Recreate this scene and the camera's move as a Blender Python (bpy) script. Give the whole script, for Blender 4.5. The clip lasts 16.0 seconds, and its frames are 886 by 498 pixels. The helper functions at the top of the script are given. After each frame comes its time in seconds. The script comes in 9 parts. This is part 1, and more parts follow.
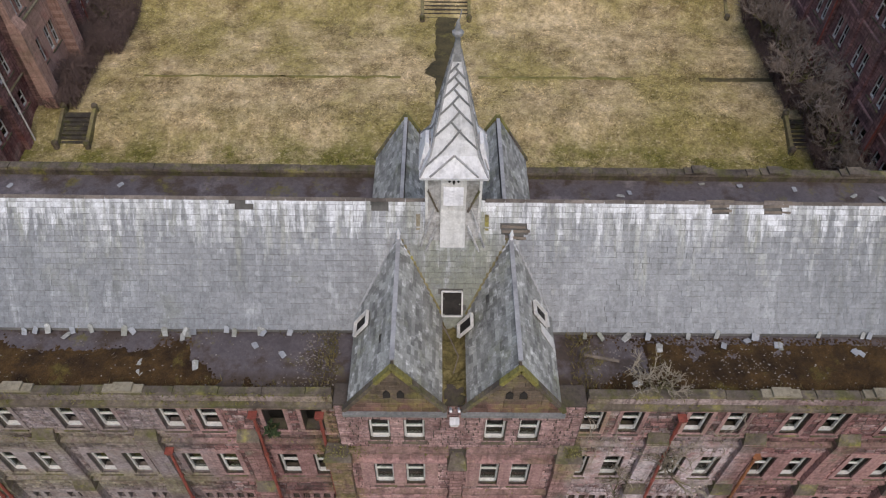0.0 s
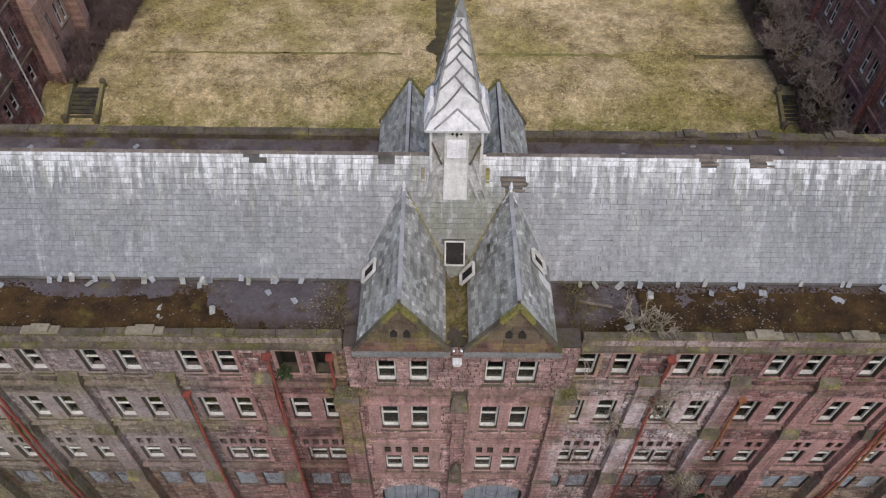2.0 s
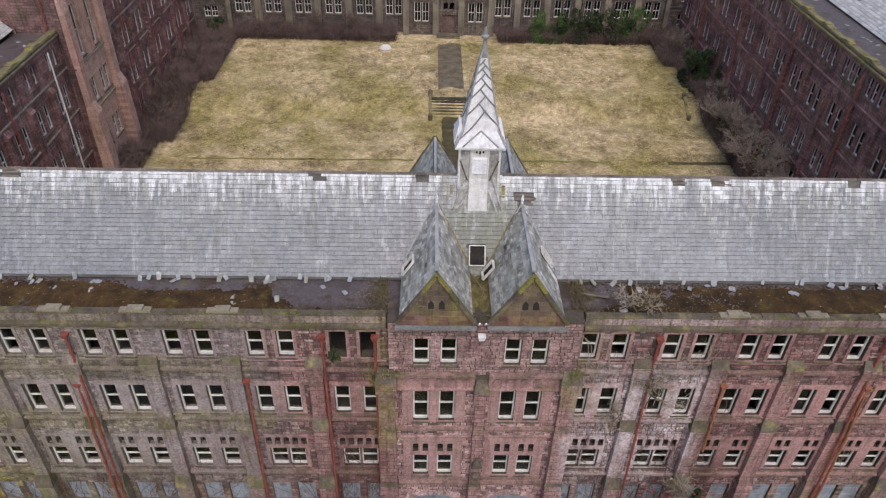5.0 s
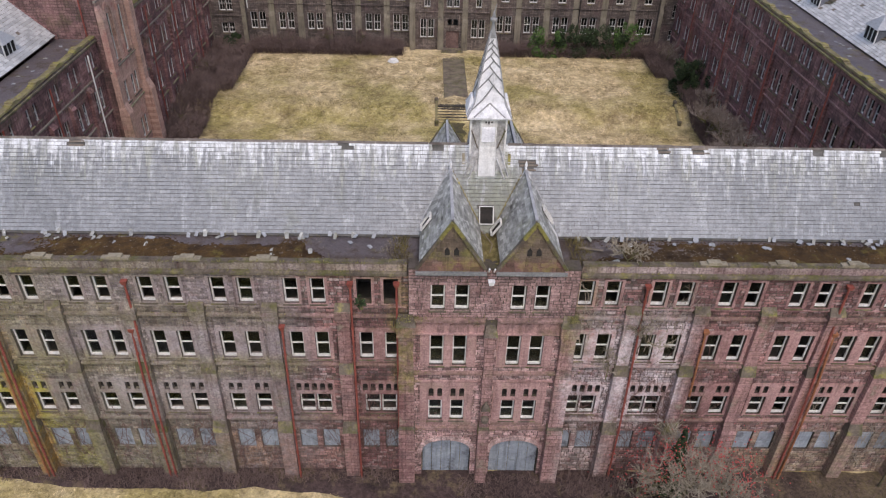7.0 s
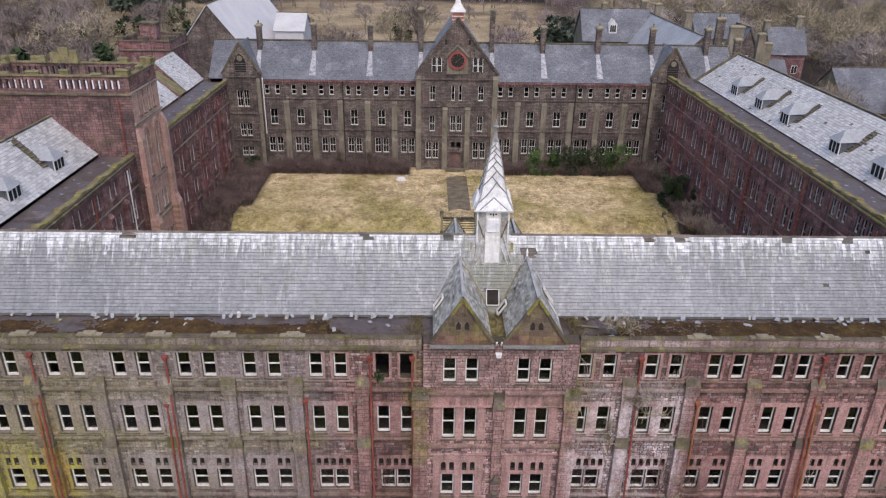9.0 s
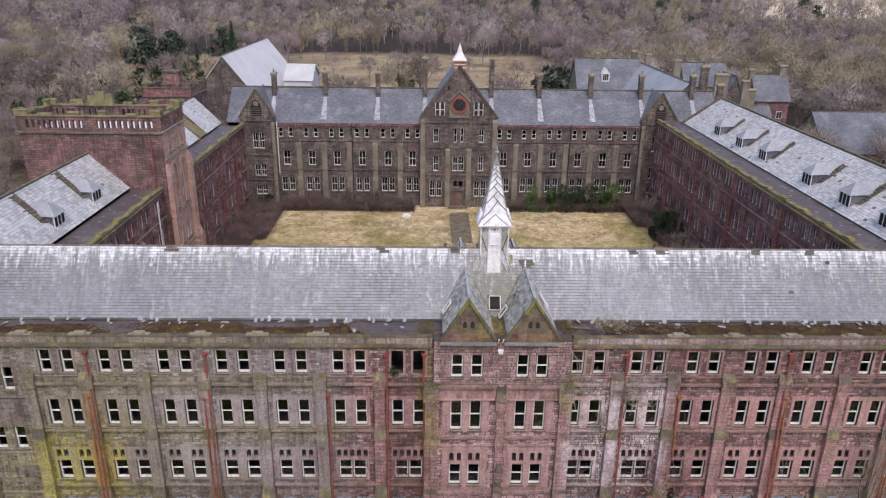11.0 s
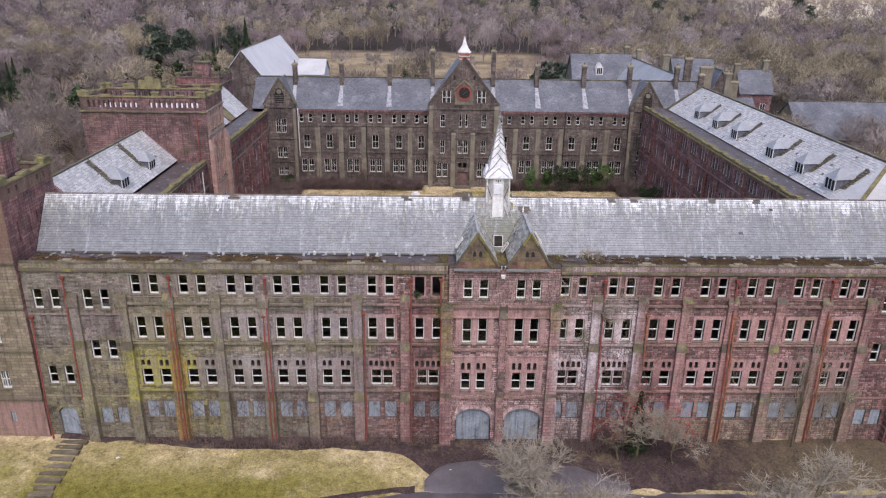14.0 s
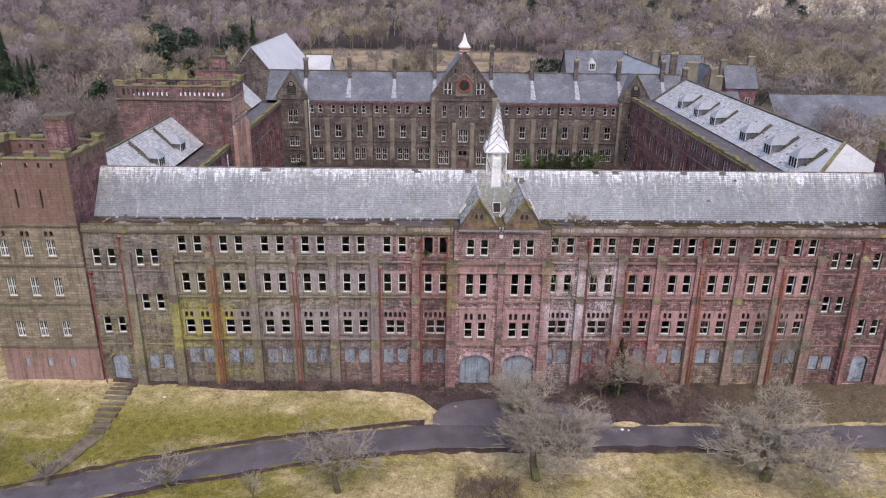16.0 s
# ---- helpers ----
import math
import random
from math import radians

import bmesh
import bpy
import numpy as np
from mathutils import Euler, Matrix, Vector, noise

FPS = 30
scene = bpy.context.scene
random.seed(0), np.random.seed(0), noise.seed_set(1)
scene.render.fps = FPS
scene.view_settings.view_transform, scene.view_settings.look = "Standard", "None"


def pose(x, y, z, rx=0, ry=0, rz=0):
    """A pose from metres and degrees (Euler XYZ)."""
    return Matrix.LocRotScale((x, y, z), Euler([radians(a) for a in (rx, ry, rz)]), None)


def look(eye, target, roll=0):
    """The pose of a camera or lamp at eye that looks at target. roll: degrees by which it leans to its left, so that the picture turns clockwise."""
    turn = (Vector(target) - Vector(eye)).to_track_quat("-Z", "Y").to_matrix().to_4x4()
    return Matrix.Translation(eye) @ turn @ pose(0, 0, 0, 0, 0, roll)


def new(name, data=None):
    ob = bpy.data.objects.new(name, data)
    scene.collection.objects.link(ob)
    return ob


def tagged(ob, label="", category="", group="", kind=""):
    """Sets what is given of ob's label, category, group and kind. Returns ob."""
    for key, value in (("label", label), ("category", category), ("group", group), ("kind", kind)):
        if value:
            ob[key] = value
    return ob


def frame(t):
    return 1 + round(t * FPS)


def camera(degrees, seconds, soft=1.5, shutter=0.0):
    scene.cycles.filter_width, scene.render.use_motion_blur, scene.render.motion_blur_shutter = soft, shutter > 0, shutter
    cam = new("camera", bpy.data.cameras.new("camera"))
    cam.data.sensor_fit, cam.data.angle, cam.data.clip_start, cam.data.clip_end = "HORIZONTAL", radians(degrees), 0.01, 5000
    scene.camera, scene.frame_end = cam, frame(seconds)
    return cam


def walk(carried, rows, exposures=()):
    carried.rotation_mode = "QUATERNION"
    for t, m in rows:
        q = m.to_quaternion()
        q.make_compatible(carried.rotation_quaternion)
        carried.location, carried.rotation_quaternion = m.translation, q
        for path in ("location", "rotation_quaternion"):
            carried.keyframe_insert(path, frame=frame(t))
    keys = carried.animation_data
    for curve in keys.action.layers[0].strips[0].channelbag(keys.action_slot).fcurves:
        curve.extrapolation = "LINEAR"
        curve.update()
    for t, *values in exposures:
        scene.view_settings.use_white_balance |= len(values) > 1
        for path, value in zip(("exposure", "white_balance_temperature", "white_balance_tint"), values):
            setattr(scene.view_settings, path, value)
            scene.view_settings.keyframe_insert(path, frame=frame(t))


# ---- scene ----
cam = camera(63.4, 16.0, 1.2)
PATH = [
    (0, (0.402, 0.582, 40.564), (0.419, 1.892, 39.053), 1.1),
    (0.5, (0.327, 0.162, 40.592), (0.347, 1.461, 39.071), 1.2),
    (1, (0.274, -0.325, 40.628), (0.295, 0.965, 39.1), 1.3),
    (1.5, (0.256, -0.893, 40.691), (0.276, 0.398, 39.164), 1.3),
    (2, (0.205, -1.618, 40.753), (0.227, -0.329, 39.224), 1.3),
    (2.5, (0.072, -2.694, 40.82), (0.095, -1.403, 39.293), 1.3),
    (3, (-0.138, -4.137, 40.849), (-0.115, -2.78, 39.38), 1.3),
    (5.5, (-1.832, -12.76, 39.838), (-1.783, -11.154, 38.647), 1.7),
    (6, (-2.051, -14.265, 39.755), (-2.002, -12.658, 38.565), 1.7),
    (6.5, (-2.224, -15.726, 39.706), (-2.175, -14.117, 38.52), 1.7),
    (7, (-2.392, -17.112, 39.692), (-2.344, -15.471, 38.55), 1.6),
    (7.5, (-2.573, -18.406, 39.696), (-2.526, -16.718, 38.625), 1.5),
    (8, (-2.73, -19.718, 39.68), (-2.685, -17.981, 38.69), 1.3),
    (8.5, (-2.894, -20.963, 39.713), (-2.848, -19.185, 38.8), 1.1),
    (9, (-3.067, -22.3, 39.734), (-3.025, -20.485, 38.895), 1.0),
    (11.5, (-3.862, -30.436, 39.672), (-3.821, -28.567, 38.962), 0.8),
    (12, (-4.042, -32.326, 39.639), (-4.002, -30.457, 38.928), 0.8),
    (12.5, (-4.319, -34.373, 39.639), (-4.279, -32.503, 38.93), 0.8),
    (13, (-4.607, -36.492, 39.627), (-4.566, -34.623, 38.916), 0.9),
    (13.5, (-4.83, -38.638, 39.561), (-4.789, -36.769, 38.85), 0.8),
    (14, (-5.093, -40.893, 39.47), (-5.05, -39.024, 38.76), 0.9),
    (14.5, (-5.339, -43.191, 39.365), (-5.297, -41.321, 38.656), 0.9),
    (15, (-5.573, -45.572, 39.352), (-5.531, -43.703, 38.643), 0.9),
    (15.5, (-5.813, -47.995, 39.402), (-5.77, -46.125, 38.693), 0.9),
    (16, (-6.06, -50.477, 39.464), (-6.01, -48.608, 38.754), 0.9),
]
walk(cam, [(t, look(eye, target, roll)) for t, eye, target, roll in PATH], [(0, 0.22, 7150, 16), (3, 0.33, 7100, 17), (5.5, 0.44, 7050, 18), (9, 0.58, 6950, 20), (16, 0.71, 6780, 22)])

# ---- world, sun, exposure ----
world = bpy.data.worlds.new("overcast_sky")
scene.world = world
world.use_nodes = True
wn = world.node_tree.nodes
wl = world.node_tree.links
sky = wn.new("ShaderNodeTexSky")
sky.sky_type, sky.sun_disc = "NISHITA", False
sky.sun_elevation, sky.sun_rotation = radians(56), radians(170)
sky.air_density, sky.dust_density, sky.ozone_density = 1.0, 1.5, 2.0
wl.new(sky.outputs[0], wn["Background"].inputs[0])
wn["Background"].inputs[1].default_value = 0.15
sun = new("sun", bpy.data.lights.new("sun", "SUN"))
sun.data.energy, sun.data.angle, sun.data.color = 1.3, radians(35), (1.0, 0.985, 0.96)
sun.matrix_world = look((7, -24, 60), (0, 15, 0))


# ---- materials ----
def ramp(nt, fac, stops):
    r = nt.nodes.new("ShaderNodeValToRGB")
    while len(r.color_ramp.elements) < len(stops):
        r.color_ramp.elements.new(0.5)
    for e, (p, c) in zip(r.color_ramp.elements, stops):
        e.position, e.color = p, (*c, 1) if len(c) == 3 else c
    nt.links.new(fac, r.inputs[0])
    return r.outputs[0]


def mth(nt, op, a, b=None, clamp=False):
    n = nt.nodes.new("ShaderNodeMath")
    n.operation, n.use_clamp = op, clamp
    for i, v in enumerate((a, b)):
        if v is None:
            continue
        if isinstance(v, (int, float)):
            n.inputs[i].default_value = v
        else:
            nt.links.new(v, n.inputs[i])
    return n.outputs[0]


def mix(nt, fac, a, b, mode="MIX"):
    n = nt.nodes.new("ShaderNodeMix")
    n.data_type, n.blend_type = "RGBA", mode
    for key, v in ((0, fac), (6, a), (7, b)):
        if isinstance(v, (int, float)):
            n.inputs[key].default_value = v
        elif isinstance(v, tuple):
            n.inputs[key].default_value = (*v, 1)
        else:
            nt.links.new(v, n.inputs[key])
    return n.outputs[2]


def noise_tex(nt, vec, scale, detail=5, rough=0.6, stretch=None):
    if stretch:
        m = nt.nodes.new("ShaderNodeMapping")
        m.inputs["Scale"].default_value = stretch
        nt.links.new(vec, m.inputs[0])
        vec = m.outputs[0]
    n = nt.nodes.new("ShaderNodeTexNoise")
    n.inputs["Scale"].default_value, n.inputs["Detail"].default_value, n.inputs["Roughness"].default_value = scale, detail, rough
    nt.links.new(vec, n.inputs["Vector"])
    return n.outputs["Fac"]


def span(nt, v, lo, hi):
    """0 below lo, 1 above hi."""
    n = nt.nodes.new("ShaderNodeMapRange")
    n.inputs["From Min"].default_value, n.inputs["From Max"].default_value = lo, hi
    nt.links.new(v, n.inputs[0])
    return n.outputs[0]


def surface(name, dark, light, scale=0.6, rough=0.85, fine=6.0, grain=0.35, bump=0.3, bump_scale=12.0, streak=0.0, stains=(), zones=(),
            island=0.0, chance=0.0, brick=None, metallic=0.0, local=False, spec=0.3, tints=(), runs=(), patches=(), cells=None, bite=0.45):
    """A weathered surface. stains: (colour, scale, from, to, amount). zones: (axis, lo, hi, soft, colour, amount) of old growth or other stone.
    brick: (width, height, mortar colour, joint, contrast). runs: (axis, lo, hi, colour, amount) of streaks that thin out from hi to lo."""
    m = bpy.data.materials.new(name)
    m.use_nodes = True
    nt = m.node_tree
    bsdf = nt.nodes["Principled BSDF"]
    if local:
        pos = nt.nodes.new("ShaderNodeTexCoord").outputs["Object"]
    else:
        pos = nt.nodes.new("ShaderNodeNewGeometry").outputs["Position"]
    big = noise_tex(nt, pos, scale, 6, 0.65)
    col = ramp(nt, big, [(0.3, dark), (0.7, light)])
    height = None
    if brick:
        bw, bh, mortar, joint, contrast = brick
        mp = nt.nodes.new("ShaderNodeMapping")
        mp.inputs["Rotation"].default_value = (radians(90), 0, 0)
        nt.links.new(nt.nodes.new("ShaderNodeTexCoord").outputs["Object"], mp.inputs[0])
        b = nt.nodes.new("ShaderNodeTexBrick")
        b.inputs["Scale"].default_value = 1.0
        b.inputs["Brick Width"].default_value, b.inputs["Row Height"].default_value = bw, bh
        b.inputs["Mortar Size"].default_value = joint
        b.inputs["Color1"].default_value, b.inputs["Color2"].default_value = (1 - contrast,) * 3 + (1,), (1 + contrast,) * 3 + (1,)
        b.inputs["Mortar"].default_value = (*mortar, 1)
        nt.links.new(mp.outputs[0], b.inputs[0])
        col = mix(nt, 1.0, col, b.outputs[0], "MULTIPLY")
        height = b.outputs["Fac"]
    for c, s in tints:
        rnd = nt.nodes.new("ShaderNodeNewGeometry").outputs["Random Per Island"]
        pick = mth(nt, "FRACT", mth(nt, "MULTIPLY", rnd, s))
        col = mix(nt, span(nt, pick, 0.6, 1.0), col, c)
    for axis, lo, hi, soft, c, amount in zones:
        sep = nt.nodes.new("ShaderNodeSeparateXYZ")
        nt.links.new(nt.nodes.new("ShaderNodeNewGeometry").outputs["Position"], sep.inputs[0])
        wob = mth(nt, "ADD", sep.outputs[axis], mth(nt, "MULTIPLY", mth(nt, "SUBTRACT", big, 0.5), soft * 3))
        mask = mth(nt, "MULTIPLY", span(nt, wob, lo - soft, lo + soft), mth(nt, "SUBTRACT", 1.0, span(nt, wob, hi - soft, hi + soft)))
        patch = noise_tex(nt, pos, 0.9, 5, 0.7)
        col = mix(nt, mth(nt, "MULTIPLY", mth(nt, "MULTIPLY", mask, span(nt, patch, 0.2, 0.5)), amount), col, c)
    if patches:
        sep = nt.nodes.new("ShaderNodeSeparateXYZ")
        nt.links.new(nt.nodes.new("ShaderNodeNewGeometry").outputs["Position"], sep.inputs[0])
        sway = mth(nt, "SUBTRACT", noise_tex(nt, pos, 0.35, 5, 0.7), 0.5)
        rag = span(nt, noise_tex(nt, pos, 1.3, 6, 0.75), 0.34, 0.56)
        for x0, x1, z0, z1, soft, c, amount in patches:
            xs = mth(nt, "ADD", sep.outputs[0], mth(nt, "MULTIPLY", sway, soft * 5))
            zs = mth(nt, "ADD", sep.outputs[2], mth(nt, "MULTIPLY", sway, soft * 4))
            mask = mth(nt, "MULTIPLY", span(nt, xs, x0 - soft, x0 + soft), mth(nt, "SUBTRACT", 1.0, span(nt, xs, x1 - soft, x1 + soft)))
            mask = mth(nt, "MULTIPLY", mask, mth(nt, "MULTIPLY", span(nt, zs, z0 - soft, z0 + soft), mth(nt, "SUBTRACT", 1.0, span(nt, zs, z1 - soft, z1 + soft))))
            col = mix(nt, mth(nt, "MULTIPLY", mth(nt, "MULTIPLY", mask, rag), amount), col, c)
    for c, s, lo, hi, amount in stains:
        n = noise_tex(nt, pos, s, 6, 0.7)
        col = mix(nt, mth(nt, "MULTIPLY", span(nt, n, lo, hi), amount), col, c)
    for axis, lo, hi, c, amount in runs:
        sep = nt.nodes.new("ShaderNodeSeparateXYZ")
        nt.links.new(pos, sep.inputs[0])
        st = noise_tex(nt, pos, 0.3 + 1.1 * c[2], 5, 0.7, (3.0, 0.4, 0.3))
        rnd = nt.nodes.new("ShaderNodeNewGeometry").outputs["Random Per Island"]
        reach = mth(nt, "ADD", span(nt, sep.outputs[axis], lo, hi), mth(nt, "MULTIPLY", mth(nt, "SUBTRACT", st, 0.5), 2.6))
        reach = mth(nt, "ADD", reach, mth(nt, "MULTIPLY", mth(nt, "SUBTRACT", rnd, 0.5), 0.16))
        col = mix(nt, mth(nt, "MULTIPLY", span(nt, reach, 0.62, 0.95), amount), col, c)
    if streak:
        st = noise_tex(nt, pos, 1.0, 5, 0.65, (4.5, 4.5, 0.3))
        col = mix(nt, mth(nt, "MULTIPLY", span(nt, st, 0.48, 0.75), streak), col, tuple(0.35 * v for v in dark))
    f = noise_tex(nt, pos, fine, 4, 0.7)
    col = mix(nt, grain, col, ramp(nt, f, [(0.25, (bite, bite, bite)), (0.75, (1.95 - bite, 1.95 - bite, 1.95 - bite))]), "MULTIPLY")
    if cells:
        # one tint for each tree-sized patch of ground
        flat = nt.nodes.new("ShaderNodeVectorMath")
        flat.operation = "MULTIPLY"
        flat.inputs[1].default_value = (1, 1, 0.15)
        nt.links.new(pos, flat.inputs[0])
        v = nt.nodes.new("ShaderNodeTexVoronoi")
        v.inputs["Scale"].default_value = 1 / cells[0]
        nt.links.new(flat.outputs[0], v.inputs["Vector"])
        one = nt.nodes.new("ShaderNodeSeparateColor")
        nt.links.new(v.outputs["Color"], one.inputs[0])
        col = mix(nt, 1.0, col, ramp(nt, one.outputs[0], [(0, (1 - cells[1],) * 3), (1, (1 + cells[1],) * 3)]), "MULTIPLY")
    if island:
        rnd = nt.nodes.new("ShaderNodeNewGeometry").outputs["Random Per Island"]
        col = mix(nt, 1.0, col, ramp(nt, rnd, [(0, (1 - island,) * 3), (1, (1 + island,) * 3)]), "MULTIPLY")
    if chance:
        rnd = nt.nodes.new("ShaderNodeObjectInfo").outputs["Random"]
        col = mix(nt, 1.0, col, ramp(nt, rnd, [(0, (1 - chance,) * 3), (1, (1 + chance,) * 3)]), "MULTIPLY")
    nt.links.new(col, bsdf.inputs["Base Color"])
    bsdf.inputs["Roughness"].default_value, bsdf.inputs["Metallic"].default_value = rough, metallic
    bsdf.inputs["Specular IOR Level"].default_value = spec
    if bump:
        bp = nt.nodes.new("ShaderNodeBump")
        bp.inputs["Strength"].default_value, bp.inputs["Distance"].default_value = bump, 0.05
        h = noise_tex(nt, pos, bump_scale, 4, 0.7)
        if height is not None:
            h = mth(nt, "SUBTRACT", h, mth(nt, "MULTIPLY", height, 1.5))
        nt.links.new(h, bp.inputs["Height"])
        nt.links.new(bp.outputs[0], bsdf.inputs["Normal"])
    return m


OLIVE, GREYST, PALE, SOOT, MOSS, LICHEN = (0.14, 0.125, 0.06), (0.24, 0.21, 0.18), (0.5, 0.42, 0.40), (0.05, 0.04, 0.04), (0.10, 0.10, 0.03), (0.30, 0.27, 0.06)
FACADE_ZONES = [(0, -60, -9.4, 1.2, (0.235, 0.20, 0.188), 0.9), (0, -60, -17, 3.0, (0.24, 0.222, 0.165), 0.6)]
# old growth, damp, lime and other stone on the long front, and darker bands along the string courses: x from, x to, z
# from, z to, softness, colour, amount
FACADE_PATCHES = [(-60, -12, -1, 4.6, 0.8, (0.15, 0.135, 0.06), 0.7), (-23, -9.5, 8.6, 17, 1.0, (0.30, 0.255, 0.26), 0.7), (-21.5, -13, 7.0, 13.4, 0.8, (0.46, 0.41, 0.40), 0.35),
                  (-14.6, -7.2, -1, 4.4, 0.5, (0.30, 0.17, 0.13), 0.6), (-34.2, -30.6, 9.4, 13.4, 0.5, (0.19, 0.135, 0.14), 0.7), (-38.4, -30.4, 3.0, 9.4, 0.7, (0.285, 0.255, 0.10), 0.55),
                  (-31.0, -24.9, 4.4, 9.9, 0.35, (0.37, 0.34, 0.055), 0.85), (-28.0, -22.5, 1.0, 6.0, 0.6, (0.27, 0.25, 0.06), 0.6), (-7.1, -3.3, 0.5, 14.0, 0.6, (0.13, 0.05, 0.048), 0.6),
                  (6.0, 13.0, 4.9, 14.2, 0.45, (0.60, 0.53, 0.53), 0.85), (6.0, 9.2, -1, 5.0, 0.4, (0.45, 0.40, 0.37), 0.6), (13.0, 15.9, 0.0, 13.5, 0.5, (0.135, 0.05, 0.05), 0.55),
                  (15.0, 31.5, 4.6, 13.6, 0.6, (0.43, 0.235, 0.215), 0.5), (17.5, 35.0, -1, 4.7, 0.5, (0.30, 0.255, 0.16), 0.7), (12.5, 41, 13.6, 17.4, 0.5, (0.14, 0.06, 0.058), 0.65),
                  (32.3, 41, 0, 14, 0.6, (0.17, 0.078, 0.074), 0.5), (-27.2, -25.9, 0.5, 13, 0.22, (0.36, 0.16, 0.045), 0.6), (20.5, 21.4, 1.0, 13, 0.2, (0.34, 0.145, 0.055), 0.35), (28.6, 29.5, 1.0, 12.5, 0.2, (0.32, 0.15, 0.06), 0.3),
                  (-4.4, -2.8, 8.5, 17.5, 0.3, (0.22, 0.20, 0.055), 0.65), (5.2, 6.9, 11.5, 17.5, 0.3, (0.22, 0.20, 0.06), 0.6),
                  (-33, -9.5, 8.9, 10.7, 0.35, (0.26, 0.24, 0.09), 0.55), (-33, -10, 12.9, 14.6, 0.35, (0.25, 0.225, 0.10), 0.5), (-38.4, -4, 16.3, 17.4, 0.2, (0.20, 0.17, 0.075), 0.5), (-30, -23, 9.5, 13.0, 0.6, (0.27, 0.25, 0.12), 0.45),
                  (-40, 41, 9.7, 10.25, 0.12, (0.10, 0.085, 0.045), 0.5), (-40, 41, 13.5, 14.1, 0.12, (0.10, 0.082, 0.05), 0.5), (-40, 41, 5.0, 5.6, 0.12, (0.10, 0.085, 0.045), 0.5)]
M_STONE = surface("red_sandstone_blocks", (0.20, 0.10, 0.092), (0.375, 0.205, 0.188), 0.45, 0.9, 8, 1.0, 0.9, 14, 0.85, [(SOOT, 0.5, 0.48, 0.68, 0.7), ((0.37, 0.26, 0.245), 0.8, 0.56, 0.7, 0.55), (OLIVE, 0.8, 0.57, 0.72, 0.55)], FACADE_ZONES, island=0.36, bite=0.28, tints=[((0.10, 0.072, 0.066), 7.3), ((0.40, 0.32, 0.30), 13.7)], patches=FACADE_PATCHES)
M_CSTONE = surface("pavilion_sandstone", (0.38, 0.23, 0.21), (0.62, 0.41, 0.385), 0.5, 0.9, 8, 0.9, 0.5, 14, 0.85, [(SOOT, 0.6, 0.50, 0.68, 0.65), ((0.14, 0.05, 0.045), 0.45, 0.55, 0.66, 0.5), (OLIVE, 0.8, 0.6, 0.75, 0.5)], island=0.3, chance=0.22, bite=0.3, patches=[(-4, 6.5, 13.6, 17.4, 0.4, (0.20, 0.115, 0.105), 0.65), (-3.4, -1.5, 9.8, 14.0, 0.4, (0.22, 0.09, 0.08), 0.45)], tints=[((0.15, 0.085, 0.08), 7.3), ((0.50, 0.36, 0.33), 13.7)])
M_PINK = surface("pink_sandstone_dressings", (0.24, 0.14, 0.125), (0.46, 0.285, 0.26), 0.6, 0.85, 9, 0.75, 0.4, 14, 0.75, [(SOOT, 0.8, 0.5, 0.7, 0.65), (OLIVE, 0.9, 0.55, 0.7, 0.6)], FACADE_ZONES, island=0.25, patches=FACADE_PATCHES)
M_ASHLAR = surface("smooth_ashlar_surrounds", (0.30, 0.175, 0.16), (0.50, 0.315, 0.29), 0.5, 0.88, 8, 0.8, 0.25, 14, 0.6, [(SOOT, 0.7, 0.54, 0.72, 0.5), (OLIVE, 0.5, 0.55, 0.72, 0.6)], FACADE_ZONES, brick=(0.9, 0.36, (0.7, 0.66, 0.62), 0.01, 0.08), patches=FACADE_PATCHES)
M_TOWERRED = surface("brown_red_tower_stone", (0.15, 0.088, 0.08), (0.30, 0.18, 0.16), 0.3, 0.9, 7, 0.8, 0.6, 10, 1.0, [(SOOT, 0.4, 0.46, 0.64, 0.75), ((0.30, 0.16, 0.15), 0.3, 0.52, 0.64, 0.7), (OLIVE, 0.35, 0.55, 0.72, 0.7)], brick=(0.7, 0.26, (0.5, 0.45, 0.42), 0.02, 0.3))
M_PIER = surface("coursed_sandstone_piers", (0.25, 0.145, 0.13), (0.45, 0.275, 0.25), 0.6, 0.9, 7, 1.0, 0.5, 14, 0.75, [(SOOT, 0.6, 0.5, 0.7, 0.6), (MOSS, 0.7, 0.55, 0.68, 0.6), ((0.34, 0.31, 0.27), 0.7, 0.58, 0.7, 0.5)], FACADE_ZONES, brick=(0.78, 0.31, (0.4, 0.36, 0.33), 0.018, 0.22), patches=FACADE_PATCHES)
M_CORE = surface("wall_core_mortar", (0.055, 0.045, 0.038), (0.11, 0.09, 0.075), 0.7, 0.95, 10, 0.4, 0.3, 20, 0.5, [(MOSS, 1, 0.5, 0.7, 0.5)], FACADE_ZONES)
M_COPING = surface("mossy_stone_coping", (0.075, 0.06, 0.048), (0.20, 0.165, 0.125), 0.8, 0.95, 8, 0.5, 0.5, 10, 0.5, [(MOSS, 1.3, 0.48, 0.62, 0.8), (LICHEN, 0.8, 0.56, 0.7, 0.7), (SOOT, 0.7, 0.55, 0.7, 0.6)], island=0.25)
M_CAP = surface("pale_lichened_caps", (0.17, 0.145, 0.10), (0.36, 0.32, 0.23), 1.0, 0.95, 8, 0.5, 0.4, 10, 0.3, [(SOOT, 1.0, 0.55, 0.7, 0.5)])
